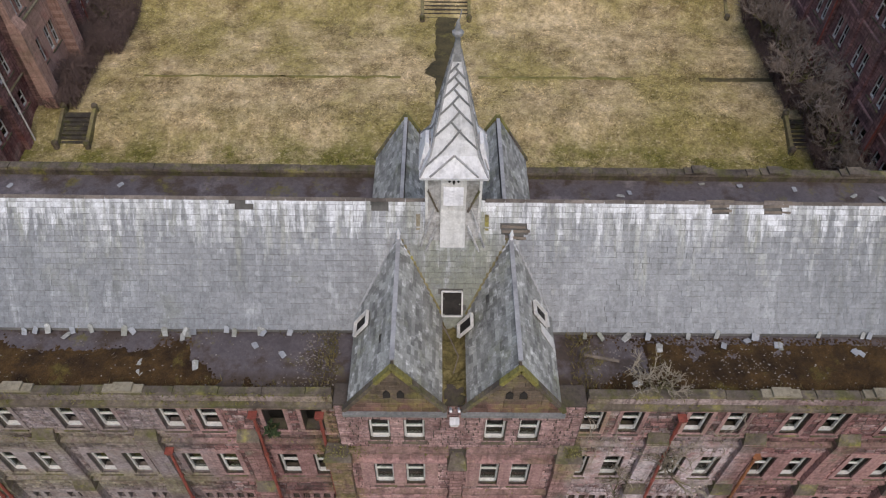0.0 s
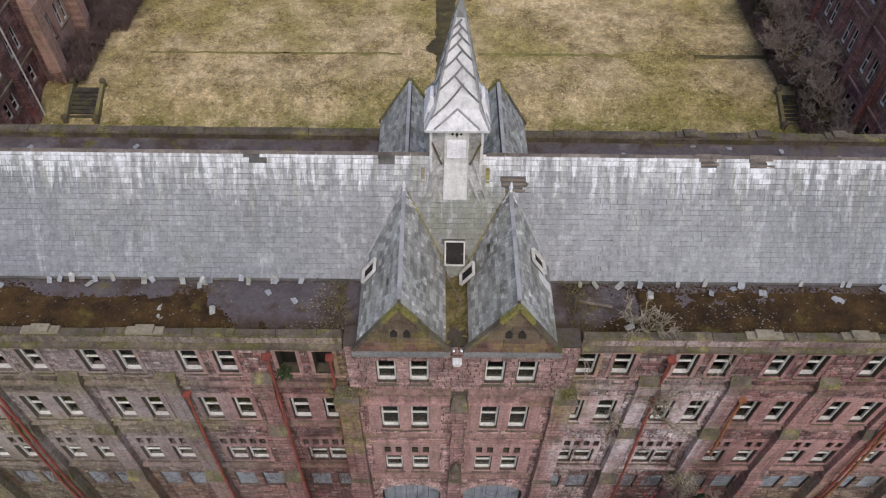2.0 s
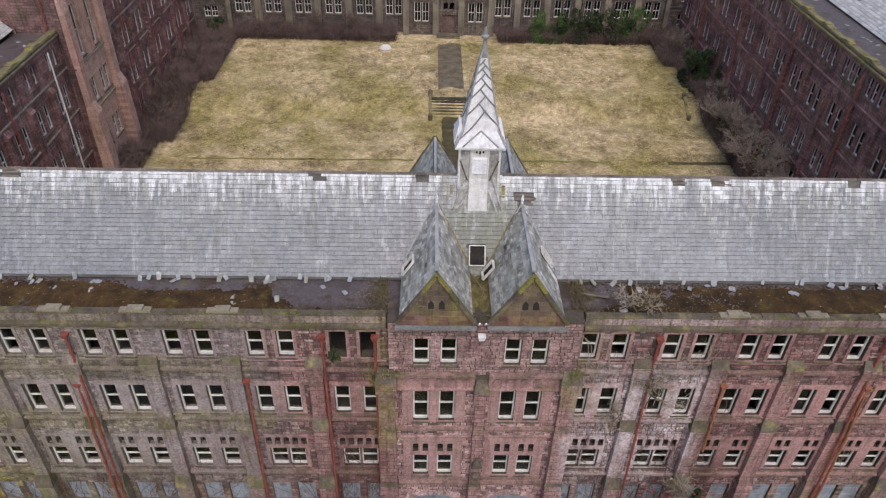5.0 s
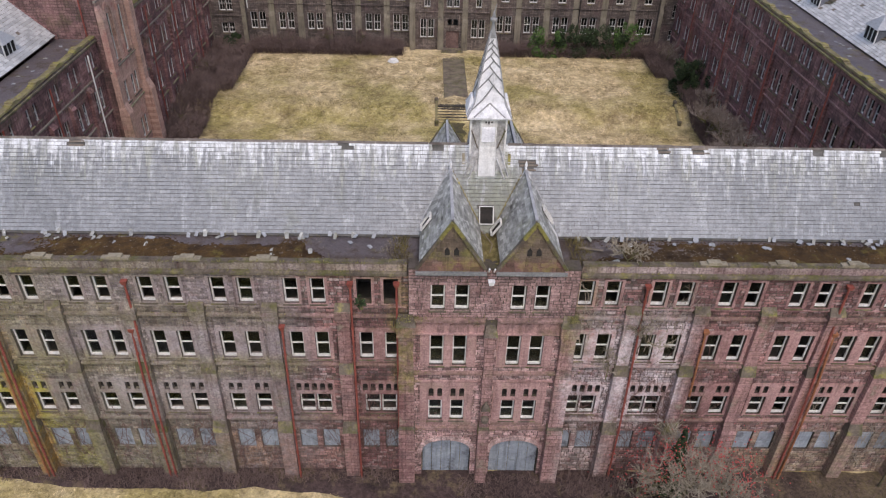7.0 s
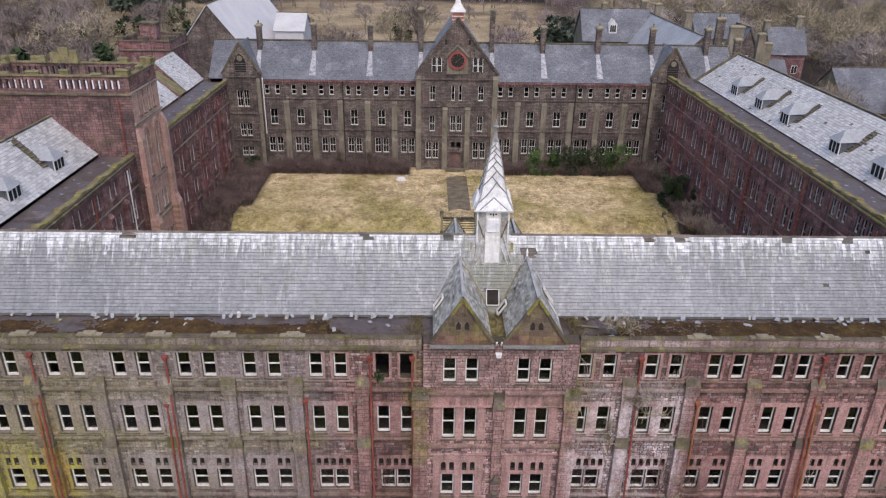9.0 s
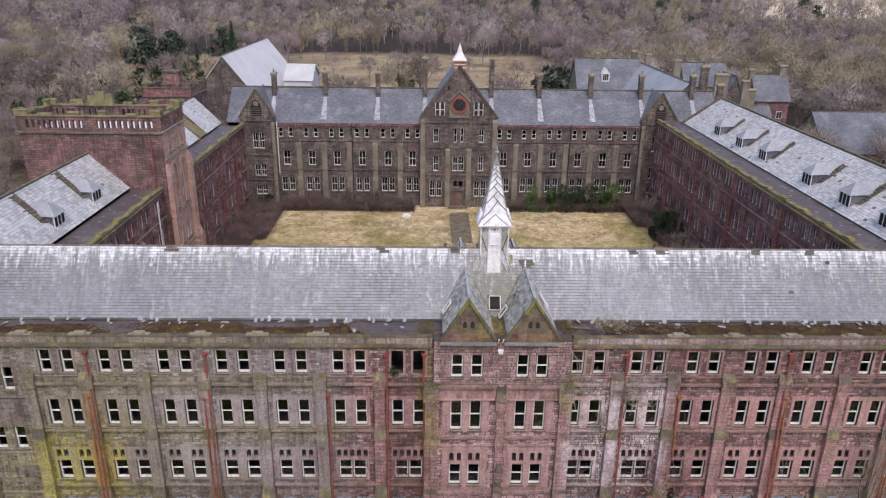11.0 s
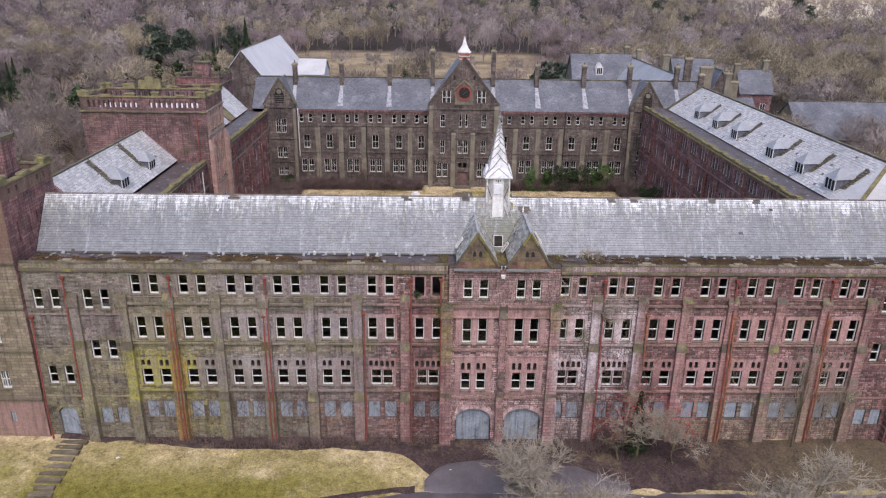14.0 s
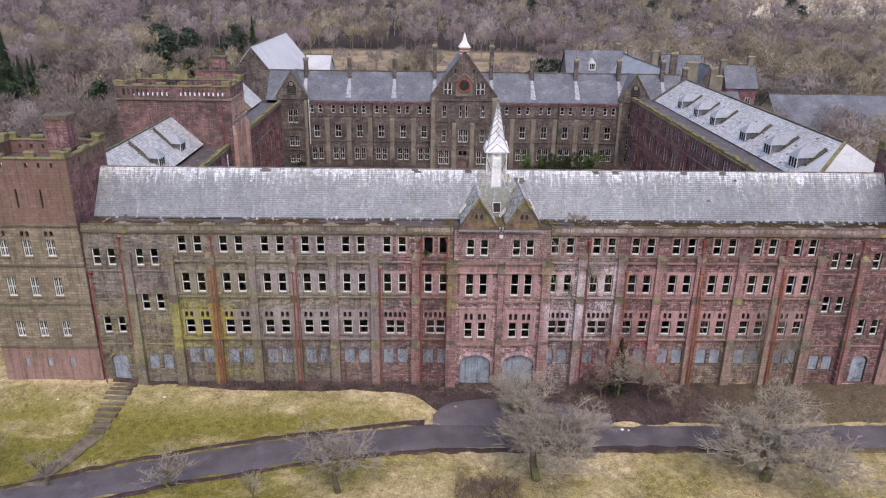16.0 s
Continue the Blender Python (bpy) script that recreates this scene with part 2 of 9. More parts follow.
M_LICHEN = surface("lichen_covered_coping", (0.12, 0.10, 0.055), (0.26, 0.225, 0.12), 1.0, 0.95, 8, 0.5, 0.5, 10, 0.4, [((0.25, 0.235, 0.08), 1.2, 0.46, 0.64, 0.6), (SOOT, 1.1, 0.55, 0.7, 0.7)], island=0.2)
M_GABLECOPE = surface("yellow_green_mossed_gable_coping", (0.12, 0.105, 0.045), (0.29, 0.265, 0.07), 1.0, 0.95, 8, 0.6, 0.5, 10, 0.3, [(SOOT, 1.4, 0.56, 0.7, 0.6)], island=0.3)
M_GABLE = surface("lichened_gable_stone", (0.09, 0.068, 0.05), (0.19, 0.145, 0.105), 0.5, 0.92, 9, 0.5, 0.5, 14, 0.5, [((0.24, 0.22, 0.06), 0.9, 0.5, 0.68, 0.6), (SOOT, 0.7, 0.55, 0.7, 0.6)], [(2, 16.5, 18.0, 0.25, (0.19, 0.085, 0.075), 0.6)], island=0.3)
M_REDWALL = surface("red_sandstone_coursed_wall", (0.155, 0.082, 0.078), (0.36, 0.195, 0.185), 0.35, 0.9, 7, 0.8, 0.6, 10, 0.95, [(SOOT, 0.4, 0.48, 0.66, 0.7), ((0.46, 0.26, 0.24), 0.5, 0.53, 0.66, 0.75), ((0.22, 0.07, 0.065), 0.3, 0.54, 0.66, 0.6), (OLIVE, 0.35, 0.55, 0.72, 0.75), (GREYST, 0.5, 0.58, 0.7, 0.5)], brick=(0.7, 0.28, (0.5, 0.45, 0.42), 0.02, 0.3))
M_PINKWALL = surface("pink_ashlar_wall", (0.38, 0.235, 0.185), (0.58, 0.39, 0.315), 0.3, 0.9, 7, 0.6, 0.3, 10, 0.7, [((0.30, 0.10, 0.085), 0.3, 0.52, 0.64, 0.7), (SOOT, 0.5, 0.58, 0.75, 0.4), (OLIVE, 0.35, 0.55, 0.72, 0.5)], brick=(0.8, 0.35, (0.75, 0.7, 0.68), 0.012, 0.12))
M_GREYWALL = surface("sooty_grey_stone_wall", (0.085, 0.068, 0.06), (0.235, 0.19, 0.16), 0.3, 0.92, 7, 0.7, 0.6, 10, 0.9, [(SOOT, 0.5, 0.48, 0.66, 0.75), ((0.20, 0.13, 0.115), 0.25, 0.54, 0.66, 0.5), ((0.25, 0.215, 0.155), 0.4, 0.55, 0.7, 0.6)], brick=(0.55, 0.24, (0.5, 0.48, 0.45), 0.02, 0.35))
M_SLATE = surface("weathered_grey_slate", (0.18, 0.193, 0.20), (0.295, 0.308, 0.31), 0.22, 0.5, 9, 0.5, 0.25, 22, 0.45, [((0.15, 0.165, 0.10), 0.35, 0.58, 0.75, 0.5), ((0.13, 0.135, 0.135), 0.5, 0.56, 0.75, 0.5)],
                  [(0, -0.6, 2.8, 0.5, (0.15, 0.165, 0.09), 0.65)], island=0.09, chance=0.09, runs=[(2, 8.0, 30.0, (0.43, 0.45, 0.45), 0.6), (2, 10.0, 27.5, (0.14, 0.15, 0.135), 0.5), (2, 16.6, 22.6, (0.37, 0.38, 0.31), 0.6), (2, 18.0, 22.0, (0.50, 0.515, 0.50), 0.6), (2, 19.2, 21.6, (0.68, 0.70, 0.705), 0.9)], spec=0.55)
M_GSLATE = surface("streaked_gable_slate", (0.22, 0.22, 0.20), (0.38, 0.385, 0.35), 0.5, 0.65, 9, 0.5, 0.3, 22, 0.25, [((0.60, 0.60, 0.57), 3.2, 0.54, 0.64, 0.8), ((0.14, 0.15, 0.07), 0.7, 0.52, 0.68, 0.6), ((0.09, 0.09, 0.08), 2.0, 0.56, 0.68, 0.6)], island=0.4)
M_SLATE2 = surface("blue_grey_slate_courses", (0.10, 0.107, 0.122), (0.20, 0.207, 0.225), 0.2, 0.6, 5, 0.4, 0.4, 8, 0.8, [((0.34, 0.35, 0.36), 0.4, 0.55, 0.75, 0.5)], brick=(0.5, 0.3, (0.7, 0.7, 0.7), 0.02, 0.14))
M_SLATE3 = surface("pale_weathered_slate", (0.40, 0.40, 0.385), (0.56, 0.56, 0.545), 0.25, 0.65, 5, 0.3, 0.3, 18, 0.25, [((0.22, 0.23, 0.19), 0.5, 0.56, 0.72, 0.5)], island=0.22)
M_WHITESLATE = surface("pale_grey_metal_roof", (0.50, 0.49, 0.485), (0.62, 0.605, 0.595), 0.15, 0.6, 3, 0.15, 0.1, 6, 0.2, [((0.4, 0.4, 0.4), 0.2, 0.55, 0.75, 0.4)])
M_LEAD = surface("weathered_white_lead_sheet", (0.58, 0.58, 0.59), (0.82, 0.82, 0.81), 1.2, 0.55, 8, 0.3, 0.2, 12, 0.4, [((0.27, 0.28, 0.24), 1.1, 0.55, 0.72, 0.6)])
M_LANTERN = surface("stained_lantern_boards", (0.30, 0.29, 0.27), (0.60, 0.59, 0.57), 0.9, 0.7, 8, 0.6, 0.3, 12, 0.8, [((0.16, 0.15, 0.12), 1.3, 0.5, 0.66, 0.7), ((0.17, 0.18, 0.09), 0.8, 0.55, 0.7, 0.6)])
M_RIDGELEAD = surface("dull_grey_lead", (0.22, 0.22, 0.22), (0.42, 0.42, 0.41), 1.5, 0.6, 8, 0.3, 0.2, 12)
M_RIDGEROLL = surface("dark_ridge_tiles", (0.09, 0.075, 0.065), (0.22, 0.19, 0.165), 1.5, 0.7, 8, 0.5, 0.3, 12, chance=0.25)
M_DARKLEAD = surface("dark_lead_rolls", (0.13, 0.14, 0.14), (0.28, 0.28, 0.27), 2.0, 0.6, 8, 0.4, 0.2, 12)
M_WHITE = surface("flaking_white_paint", (0.55, 0.54, 0.50), (0.78, 0.77, 0.73), 2.5, 0.6, 14, 0.3, 0.2, 30, 0.4, [((0.35, 0.3, 0.22), 3.0, 0.6, 0.75, 0.6)])
M_ROOFTAR = surface("wet_mossy_roof_felt", (0.065, 0.054, 0.055), (0.165, 0.142, 0.145), 0.5, 0.5, 6, 0.5, 0.4, 14, 0, [((0.30, 0.26, 0.25), 0.35, 0.56, 0.68, 0.6), ((0.055, 0.036, 0.022), 0.5, 0.5, 0.6, 0.85), ((0.14, 0.12, 0.03), 0.9, 0.57, 0.66, 0.8)], [(1, 13.9, 14.7, 0.25, (0.055, 0.034, 0.014), 0.9)], spec=0.45)
M_LEDGE = surface("olive_moss_and_grass", (0.09, 0.085, 0.025), (0.26, 0.235, 0.09), 1.2, 1.0, 12, 0.5, 0, 1, island=0.4)
M_VALLEY = surface("straw_green_gutter_moss", (0.10, 0.085, 0.03), (0.25, 0.205, 0.09), 2.0, 1.0, 16, 0.5, 0.6, 30, 0, [((0.07, 0.045, 0.02), 1.4, 0.52, 0.65, 0.7)])
M_MOSSCOPE = surface("yellow_mossed_coping", (0.13, 0.105, 0.06), (0.27, 0.235, 0.12), 0.8, 0.95, 8, 0.5, 0.5, 10, 0.4, [(LICHEN, 1.0, 0.48, 0.62, 0.7), (SOOT, 0.7, 0.55, 0.7, 0.5)], island=0.3)
M_MOSS = surface("brown_green_moss_clumps", (0.025, 0.014, 0.007), (0.105, 0.06, 0.02), 1.2, 1.0, 16, 0.8, 1.0, 22, 0, [((0.15, 0.125, 0.03), 0.8, 0.56, 0.68, 0.7), ((0.30, 0.25, 0.19), 9.0, 0.62, 0.7, 0.6)], island=0.4)
M_PIPE = surface("red_painted_cast_iron", (0.17, 0.045, 0.035), (0.32, 0.09, 0.065), 2.0, 0.6, 12, 0.4, 0.2, 30, 0.4)
M_RUST = surface("rusted_orange_iron", (0.19, 0.075, 0.035), (0.36, 0.15, 0.07), 2.0, 0.8, 12, 0.4, 0.2, 30, 0.4)
M_BOARD = surface("grey_blue_steel_sheets", (0.20, 0.23, 0.26), (0.36, 0.40, 0.43), 0.8, 0.5, 6, 0.4, 0.1, 8, 0.7, [((0.07, 0.07, 0.075), 0.9, 0.55, 0.66, 0.75), ((0.50, 0.52, 0.54), 1.1, 0.58, 0.68, 0.6), ((0.22, 0.17, 0.13), 1.4, 0.6, 0.72, 0.5)])
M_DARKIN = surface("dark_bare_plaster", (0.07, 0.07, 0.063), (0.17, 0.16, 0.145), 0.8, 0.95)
# near-black: painted darkness of slits and openings, also panes, dial and a pipe
M_BLACK = surface("black_for_openings_and_paint", (0.015, 0.014, 0.013), (0.04, 0.035, 0.03), 2.0, 0.9)
M_WOOD = surface("grey_weathered_battens", (0.12, 0.10, 0.08), (0.24, 0.20, 0.16), 2.0, 0.9, 12, 0.4)
M_BARK = surface("grey_brown_bark", (0.06, 0.05, 0.034), (0.15, 0.13, 0.08), 1.5, 0.95, 10, 0.4, 0.5, 14, 0, [((0.20, 0.19, 0.06), 0.8, 0.48, 0.62, 0.7)])
M_TWIG = surface("grey_bare_twigs", (0.20, 0.17, 0.125), (0.37, 0.325, 0.25), 0.7, 0.95, bump=0)
M_SHRUB = surface("brown_grey_shrub_twigs", (0.20, 0.16, 0.13), (0.34, 0.28, 0.235), 0.6, 0.95, bump=0)
M_WETPATH = surface("wet_mossy_path", (0.04, 0.034, 0.02), (0.11, 0.092, 0.042), 0.9, 0.7, 8, 0.5, 0.4, 12, 0, [((0.17, 0.15, 0.05), 0.6, 0.52, 0.62, 0.8)])
M_SLATE_W = surface("blue_grey_weathered_slate", (0.25, 0.265, 0.275), (0.36, 0.375, 0.385), 0.3, 0.6, 6, 0.35, 0.3, 18, 0.3, [((0.45, 0.46, 0.46), 0.8, 0.56, 0.72, 0.5)], island=0.2)
M_BRAMBLE = surface("purple_brown_bramble_canes", (0.085, 0.058, 0.052), (0.20, 0.142, 0.122), 0.5, 0.95, bump=0)
WOODS_LOOK = dict(scale=0.05, rough=0.95, fine=0.3, grain=0.3, bump=0, island=0.08, cells=(9.0, 0.36))
M_WOODS = surface("grey_brown_winter_crowns", (0.225, 0.185, 0.165), (0.35, 0.30, 0.27), **WOODS_LOOK)
M_WOODS_B = surface("purple_brown_winter_crowns", (0.20, 0.152, 0.148), (0.315, 0.245, 0.235), **WOODS_LOOK)
M_WOODS_C = surface("olive_brown_winter_crowns", (0.24, 0.195, 0.125), (0.36, 0.305, 0.205), **WOODS_LOOK)
M_WOODS_D = surface("dark_winter_crowns", (0.14, 0.112, 0.095), (0.235, 0.19, 0.163), **WOODS_LOOK)
M_EVERGREEN = surface("dark_evergreen_foliage", (0.02, 0.035, 0.016), (0.05, 0.075, 0.03), 0.8, 0.9, 8, 0.4, 0, 1, island=0.5)
M_PINE = surface("grey_green_pine_needles", (0.04, 0.055, 0.04), (0.085, 0.105, 0.07), 0.8, 0.9, 8, 0.4, 0, 1, island=0.4)
M_IVY = surface("bright_green_shrub_leaves", (0.05, 0.10, 0.025), (0.10, 0.18, 0.045), 0.8, 0.8, 8, 0.4, 0, 1, island=0.5)
M_BERRY = surface("red_berry_clusters", (0.35, 0.04, 0.04), (0.5, 0.09, 0.08), 3.0, 0.6, bump=0)
M_ROAD = surface("wet_worn_asphalt", (0.07, 0.06, 0.064), (0.135, 0.12, 0.125), 0.4, 0.5, 9, 0.4, 0.2, 25, 0, [((0.19, 0.17, 0.165), 0.5, 0.58, 0.72, 0.6), ((0.05, 0.035, 0.03), 0.6, 0.6, 0.72, 0.7)], spec=0.4)
M_SOIL = surface("dark_leaf_mould", (0.03, 0.02, 0.019), (0.085, 0.056, 0.05), 0.8, 0.95, 5, 1.0, 0.6, 12, 0, [((0.16, 0.125, 0.065), 0.5, 0.54, 0.68, 0.7)], [(0, 23, 60, 5.0, (0.15, 0.12, 0.06), 0.6)], bite=0.3)
M_CONC = surface("pale_worn_concrete", (0.20, 0.175, 0.15), (0.38, 0.345, 0.31), 0.9, 0.9, 8, 0.4, 0.3, 14)
M_GRASSBLADE = surface("dry_winter_grass_blades", (0.30, 0.235, 0.11), (0.56, 0.46, 0.26), 0.25, 0.95, 2, 0.4, 0, 1, 0, [((0.25, 0.205, 0.07), 0.12, 0.5, 0.64, 0.8)], island=0.45)
M_GLASS = bpy.data.materials.new("dirty_window_glass")
M_GLASS.use_nodes = True
gb = M_GLASS.node_tree.nodes["Principled BSDF"]
gb.inputs["Base Color"].default_value = (0.45, 0.53, 0.50, 1)
gb.inputs["Transmission Weight"].default_value, gb.inputs["Roughness"].default_value, gb.inputs["IOR"].default_value = 1.0, 0.06, 1.4


def ground_material(name="rough_winter_grassland", island=0.0):
    m = bpy.data.materials.new(name)
    m.use_nodes = True
    nt = m.node_tree
    bsdf = nt.nodes["Principled BSDF"]
    pos = nt.nodes.new("ShaderNodeNewGeometry").outputs["Position"]
    sep = nt.nodes.new("ShaderNodeSeparateXYZ")
    nt.links.new(pos, sep.inputs[0])
    big = noise_tex(nt, pos, 0.10, 6, 0.6)
    mid = noise_tex(nt, pos, 0.7, 6, 0.7)
    fine = mth(nt, "ADD", mth(nt, "MULTIPLY", noise_tex(nt, pos, 6.0, 5, 0.75), 0.55), mth(nt, "MULTIPLY", noise_tex(nt, pos, 1.6, 4, 0.7), 0.45))
    clump = noise_tex(nt, pos, 0.24, 7, 0.72)
    col = ramp(nt, mid, [(0.28, (0.31, 0.24, 0.13)), (0.5, (0.54, 0.43, 0.245)), (0.72, (0.72, 0.59, 0.385))])
    green = ramp(nt, mid, [(0.3, (0.19, 0.165, 0.05)), (0.7, (0.40, 0.335, 0.125))])
    col = mix(nt, mth(nt, "MULTIPLY", span(nt, big, 0.46, 0.60), 0.85), col, green)
    col = mix(nt, mth(nt, "MULTIPLY", span(nt, clump, 0.52, 0.66), 0.7), col, (0.20, 0.145, 0.075))
    col = mix(nt, mth(nt, "MULTIPLY", span(nt, noise_tex(nt, pos, 0.5, 5, 0.7), 0.58, 0.72), 0.65), col, (0.15, 0.115, 0.055))
    # old mowing bands and a greener strip at the foot of each bank
    band = noise_tex(nt, pos, 1.0, 3, 0.5, (0.02, 0.42, 0.05))
    col = mix(nt, mth(nt, "MULTIPLY", span(nt, band, 0.5, 0.66), 0.2), col, (0.25, 0.205, 0.07))
    # greener towards the front block, and dark and bleached tufts all over
    damp = mth(nt, "MULTIPLY", mth(nt, "SUBTRACT", 1.0, span(nt, sep.outputs[1], 45.5, 51.0)), span(nt, sep.outputs[1], 24.0, 28.0))
    col = mix(nt, mth(nt, "MULTIPLY", damp, span(nt, noise_tex(nt, pos, 0.22, 6, 0.7), 0.38, 0.56)), col, (0.17, 0.16, 0.045))
    col = mix(nt, mth(nt, "MULTIPLY", span(nt, noise_tex(nt, pos, 1.9, 6, 0.75), 0.53, 0.66), 0.6), col, (0.18, 0.14, 0.065))
    col = mix(nt, mth(nt, "MULTIPLY", span(nt, noise_tex(nt, pos, 2.7, 5, 0.75, (1.0, 1.3, 1.0)), 0.55, 0.68), 0.5), col, (0.74, 0.62, 0.42))
    # greener lawn in front of the house
    front = mth(nt, "SUBTRACT", 1.0, span(nt, sep.outputs[1], 8.0, 14.0))
    front = mth(nt, "MULTIPLY", front, mth(nt, "SUBTRACT", 1.0, mth(nt, "MULTIPLY", span(nt, sep.outputs[0], -16.0, -6.0), 0.75)))
    col = mix(nt, mth(nt, "MULTIPLY", front, span(nt, noise_tex(nt, pos, 0.16, 6, 0.65, (0.6, 1.4, 1)), 0.30, 0.50)), col, (0.185, 0.165, 0.04))
    # woodland floor: the shade between the crowns is put into its colour
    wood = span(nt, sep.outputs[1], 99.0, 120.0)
    shaded_floor_col = ramp(nt, mid, [(0.3, (0.03, 0.024, 0.02)), (0.7, (0.07, 0.055, 0.045))])
    col = mix(nt, wood, col, shaded_floor_col)
    # straw meadow in the clearing behind the north range
    meadow = mth(nt, "MULTIPLY", span(nt, sep.outputs[1], 190.0, 215.0), mth(nt, "SUBTRACT", 1.0, span(nt, sep.outputs[1], 325.0, 345.0)))
    meadow = mth(nt, "MULTIPLY", meadow, mth(nt, "MULTIPLY", span(nt, sep.outputs[0], -170.0, -120.0), mth(nt, "SUBTRACT", 1.0, span(nt, sep.outputs[0], 35.0, 70.0))))
    col = mix(nt, mth(nt, "MULTIPLY", meadow, 0.9), col, ramp(nt, noise_tex(nt, pos, 0.06, 5, 0.6), [(0.35, (0.21, 0.155, 0.09)), (0.65, (0.42, 0.335, 0.205))]))
    far = mth(nt, "MULTIPLY", span(nt, sep.outputs[1], 620.0, 660.0), span(nt, mth(nt, "SUBTRACT", sep.outputs[0], mth(nt, "MULTIPLY", sep.outputs[1], 0.40)), 0.0, 40.0))
    col = mix(nt, far, col, (0.58, 0.50, 0.35))
    col = mix(nt, 0.75, col, ramp(nt, fine, [(0.36, (0.3, 0.3, 0.3)), (0.64, (1.65, 1.65, 1.65))]), "MULTIPLY")
    if island:
        rnd = nt.nodes.new("ShaderNodeNewGeometry").outputs["Random Per Island"]
        col = mix(nt, 1.0, col, ramp(nt, rnd, [(0, (1 - island,) * 3), (1, (1 + island,) * 3)]), "MULTIPLY")
    nt.links.new(col, bsdf.inputs["Base Color"])
    bsdf.inputs["Roughness"].default_value, bsdf.inputs["Specular IOR Level"].default_value = 0.95, 0.1
    bp = nt.nodes.new("ShaderNodeBump")
    bp.inputs["Strength"].default_value, bp.inputs["Distance"].default_value = 0.7, 0.15
    nt.links.new(mth(nt, "ADD", fine, mid), bp.inputs["Height"])
    nt.links.new(bp.outputs[0], bsdf.inputs["Normal"])
    return m


M_GROUND = ground_material()
M_BLADES = ground_material("tufts_of_winter_grass", 0.75)


# ---- mesh tools ----
class Shape:
    """Collects faces for one mesh."""

    def __init__(self):
        self.v, self.f = [], []

    def add(self, verts, faces):
        n = len(self.v)
        self.v.extend(verts)
        self.f.extend([tuple(n + i for i in f) for f in faces])

    def box(self, x0, x1, y0, y1, z0, z1):
        self.add([(x0, y0, z0), (x1, y0, z0), (x1, y1, z0), (x0, y1, z0), (x0, y0, z1), (x1, y0, z1), (x1, y1, z1), (x0, y1, z1)],
                 [(0, 3, 2, 1), (4, 5, 6, 7), (0, 1, 5, 4), (1, 2, 6, 5), (2, 3, 7, 6), (3, 0, 4, 7)])

    def taper(self, b, z0, t, z1):
        """A solid between the rectangle b (x0, x1, y0, y1) at z0 and t at z1."""
        self.add([(b[0], b[2], z0), (b[1], b[2], z0), (b[1], b[3], z0), (b[0], b[3], z0), (t[0], t[2], z1), (t[1], t[2], z1), (t[1], t[3], z1), (t[0], t[3], z1)],
                 [(0, 3, 2, 1), (4, 5, 6, 7), (0, 1, 5, 4), (1, 2, 6, 5), (2, 3, 7, 6), (3, 0, 4, 7)])

    def extrude(self, outline, y0, y1):
        """A solid from an outline of (x, z), counter-clockwise seen from -y, between y0 and y1."""
        n = len(outline)
        self.add([(x, y0, z) for x, z in outline] + [(x, y1, z) for x, z in outline],
                 [tuple(range(n)), tuple(reversed(range(n, 2 * n)))] + [((i + 1) % n, i, n + i, n + (i + 1) % n) for i in range(n)])

    def bar(self, a, b, w, h=None):
        """A straight square bar from a to b."""
        a, b = Vector(a), Vector(b)
        d = (b - a).normalized()
        s = d.cross(Vector((0, 0, 1)) if abs(d.z) < 0.95 else Vector((0, 1, 0))).normalized() * w / 2
        u = s.cross(d).normalized() * (h or w) / 2
        self.add([tuple(p + k) for p in (a, b) for k in (-s - u, s - u, s + u, -s + u)],
                 [(0, 1, 2, 3), (7, 6, 5, 4), (0, 4, 5, 1), (1, 5, 6, 2), (2, 6, 7, 3), (3, 7, 4, 0)])

    def tube(self, a, b, ra, rb, n=6):
        a, b = Vector(a), Vector(b)
        d = (b - a).normalized()
        s = d.cross(Vector((0, 0, 1)) if abs(d.z) < 0.9 else Vector((0, 1, 0))).normalized()
        u = d.cross(s)
        ring = [(math.cos(2 * math.pi * i / n), math.sin(2 * math.pi * i / n)) for i in range(n)]
        self.add([tuple(p + (s * c + u * k) * r) for p, r in ((a, ra), (b, rb)) for c, k in ring],
                 [(i, (i + 1) % n, n + (i + 1) % n, n + i) for i in range(n)] + [tuple(reversed(range(n))), tuple(range(n, 2 * n))])

    def lathe(self, x, y, profile, n=10):
        """A turned solid round an upright axis from (radius, z) pairs."""
        k = len(self.v)
        for r, z in profile:
            self.v.extend([(x + r * math.cos(2 * math.pi * i / n), y + r * math.sin(2 * math.pi * i / n), z) for i in range(n)])
        for j in range(len(profile) - 1):
            for i in range(n):
                a, b = k + j * n + i, k + j * n + (i + 1) % n
                self.f.append((a, b, b + n, a + n))
        self.f.append(tuple(k + i for i in reversed(range(n))))
        self.f.append(tuple(k + (len(profile) - 1) * n + i for i in range(n)))

    def welded(self):
        """The same with corners that fall together joined."""
        seen, idx, out = {}, [], []
        for p in self.v:
            key = (round(p[0], 4), round(p[1], 4), round(p[2], 4))
            if key not in seen:
                seen[key] = len(out)
                out.append(p)
            idx.append(seen[key])
        self.v, self.f = out, [tuple(idx[i] for i in f) for f in self.f]
        return self

    def mesh(self, name, material, smooth=False):
        me = bpy.data.meshes.new(name)
        me.from_pydata(self.v, [], self.f)
        me.materials.append(material)
        if smooth:
            me.polygons.foreach_set("use_smooth", [True] * len(me.polygons))
        me.update()
        return me


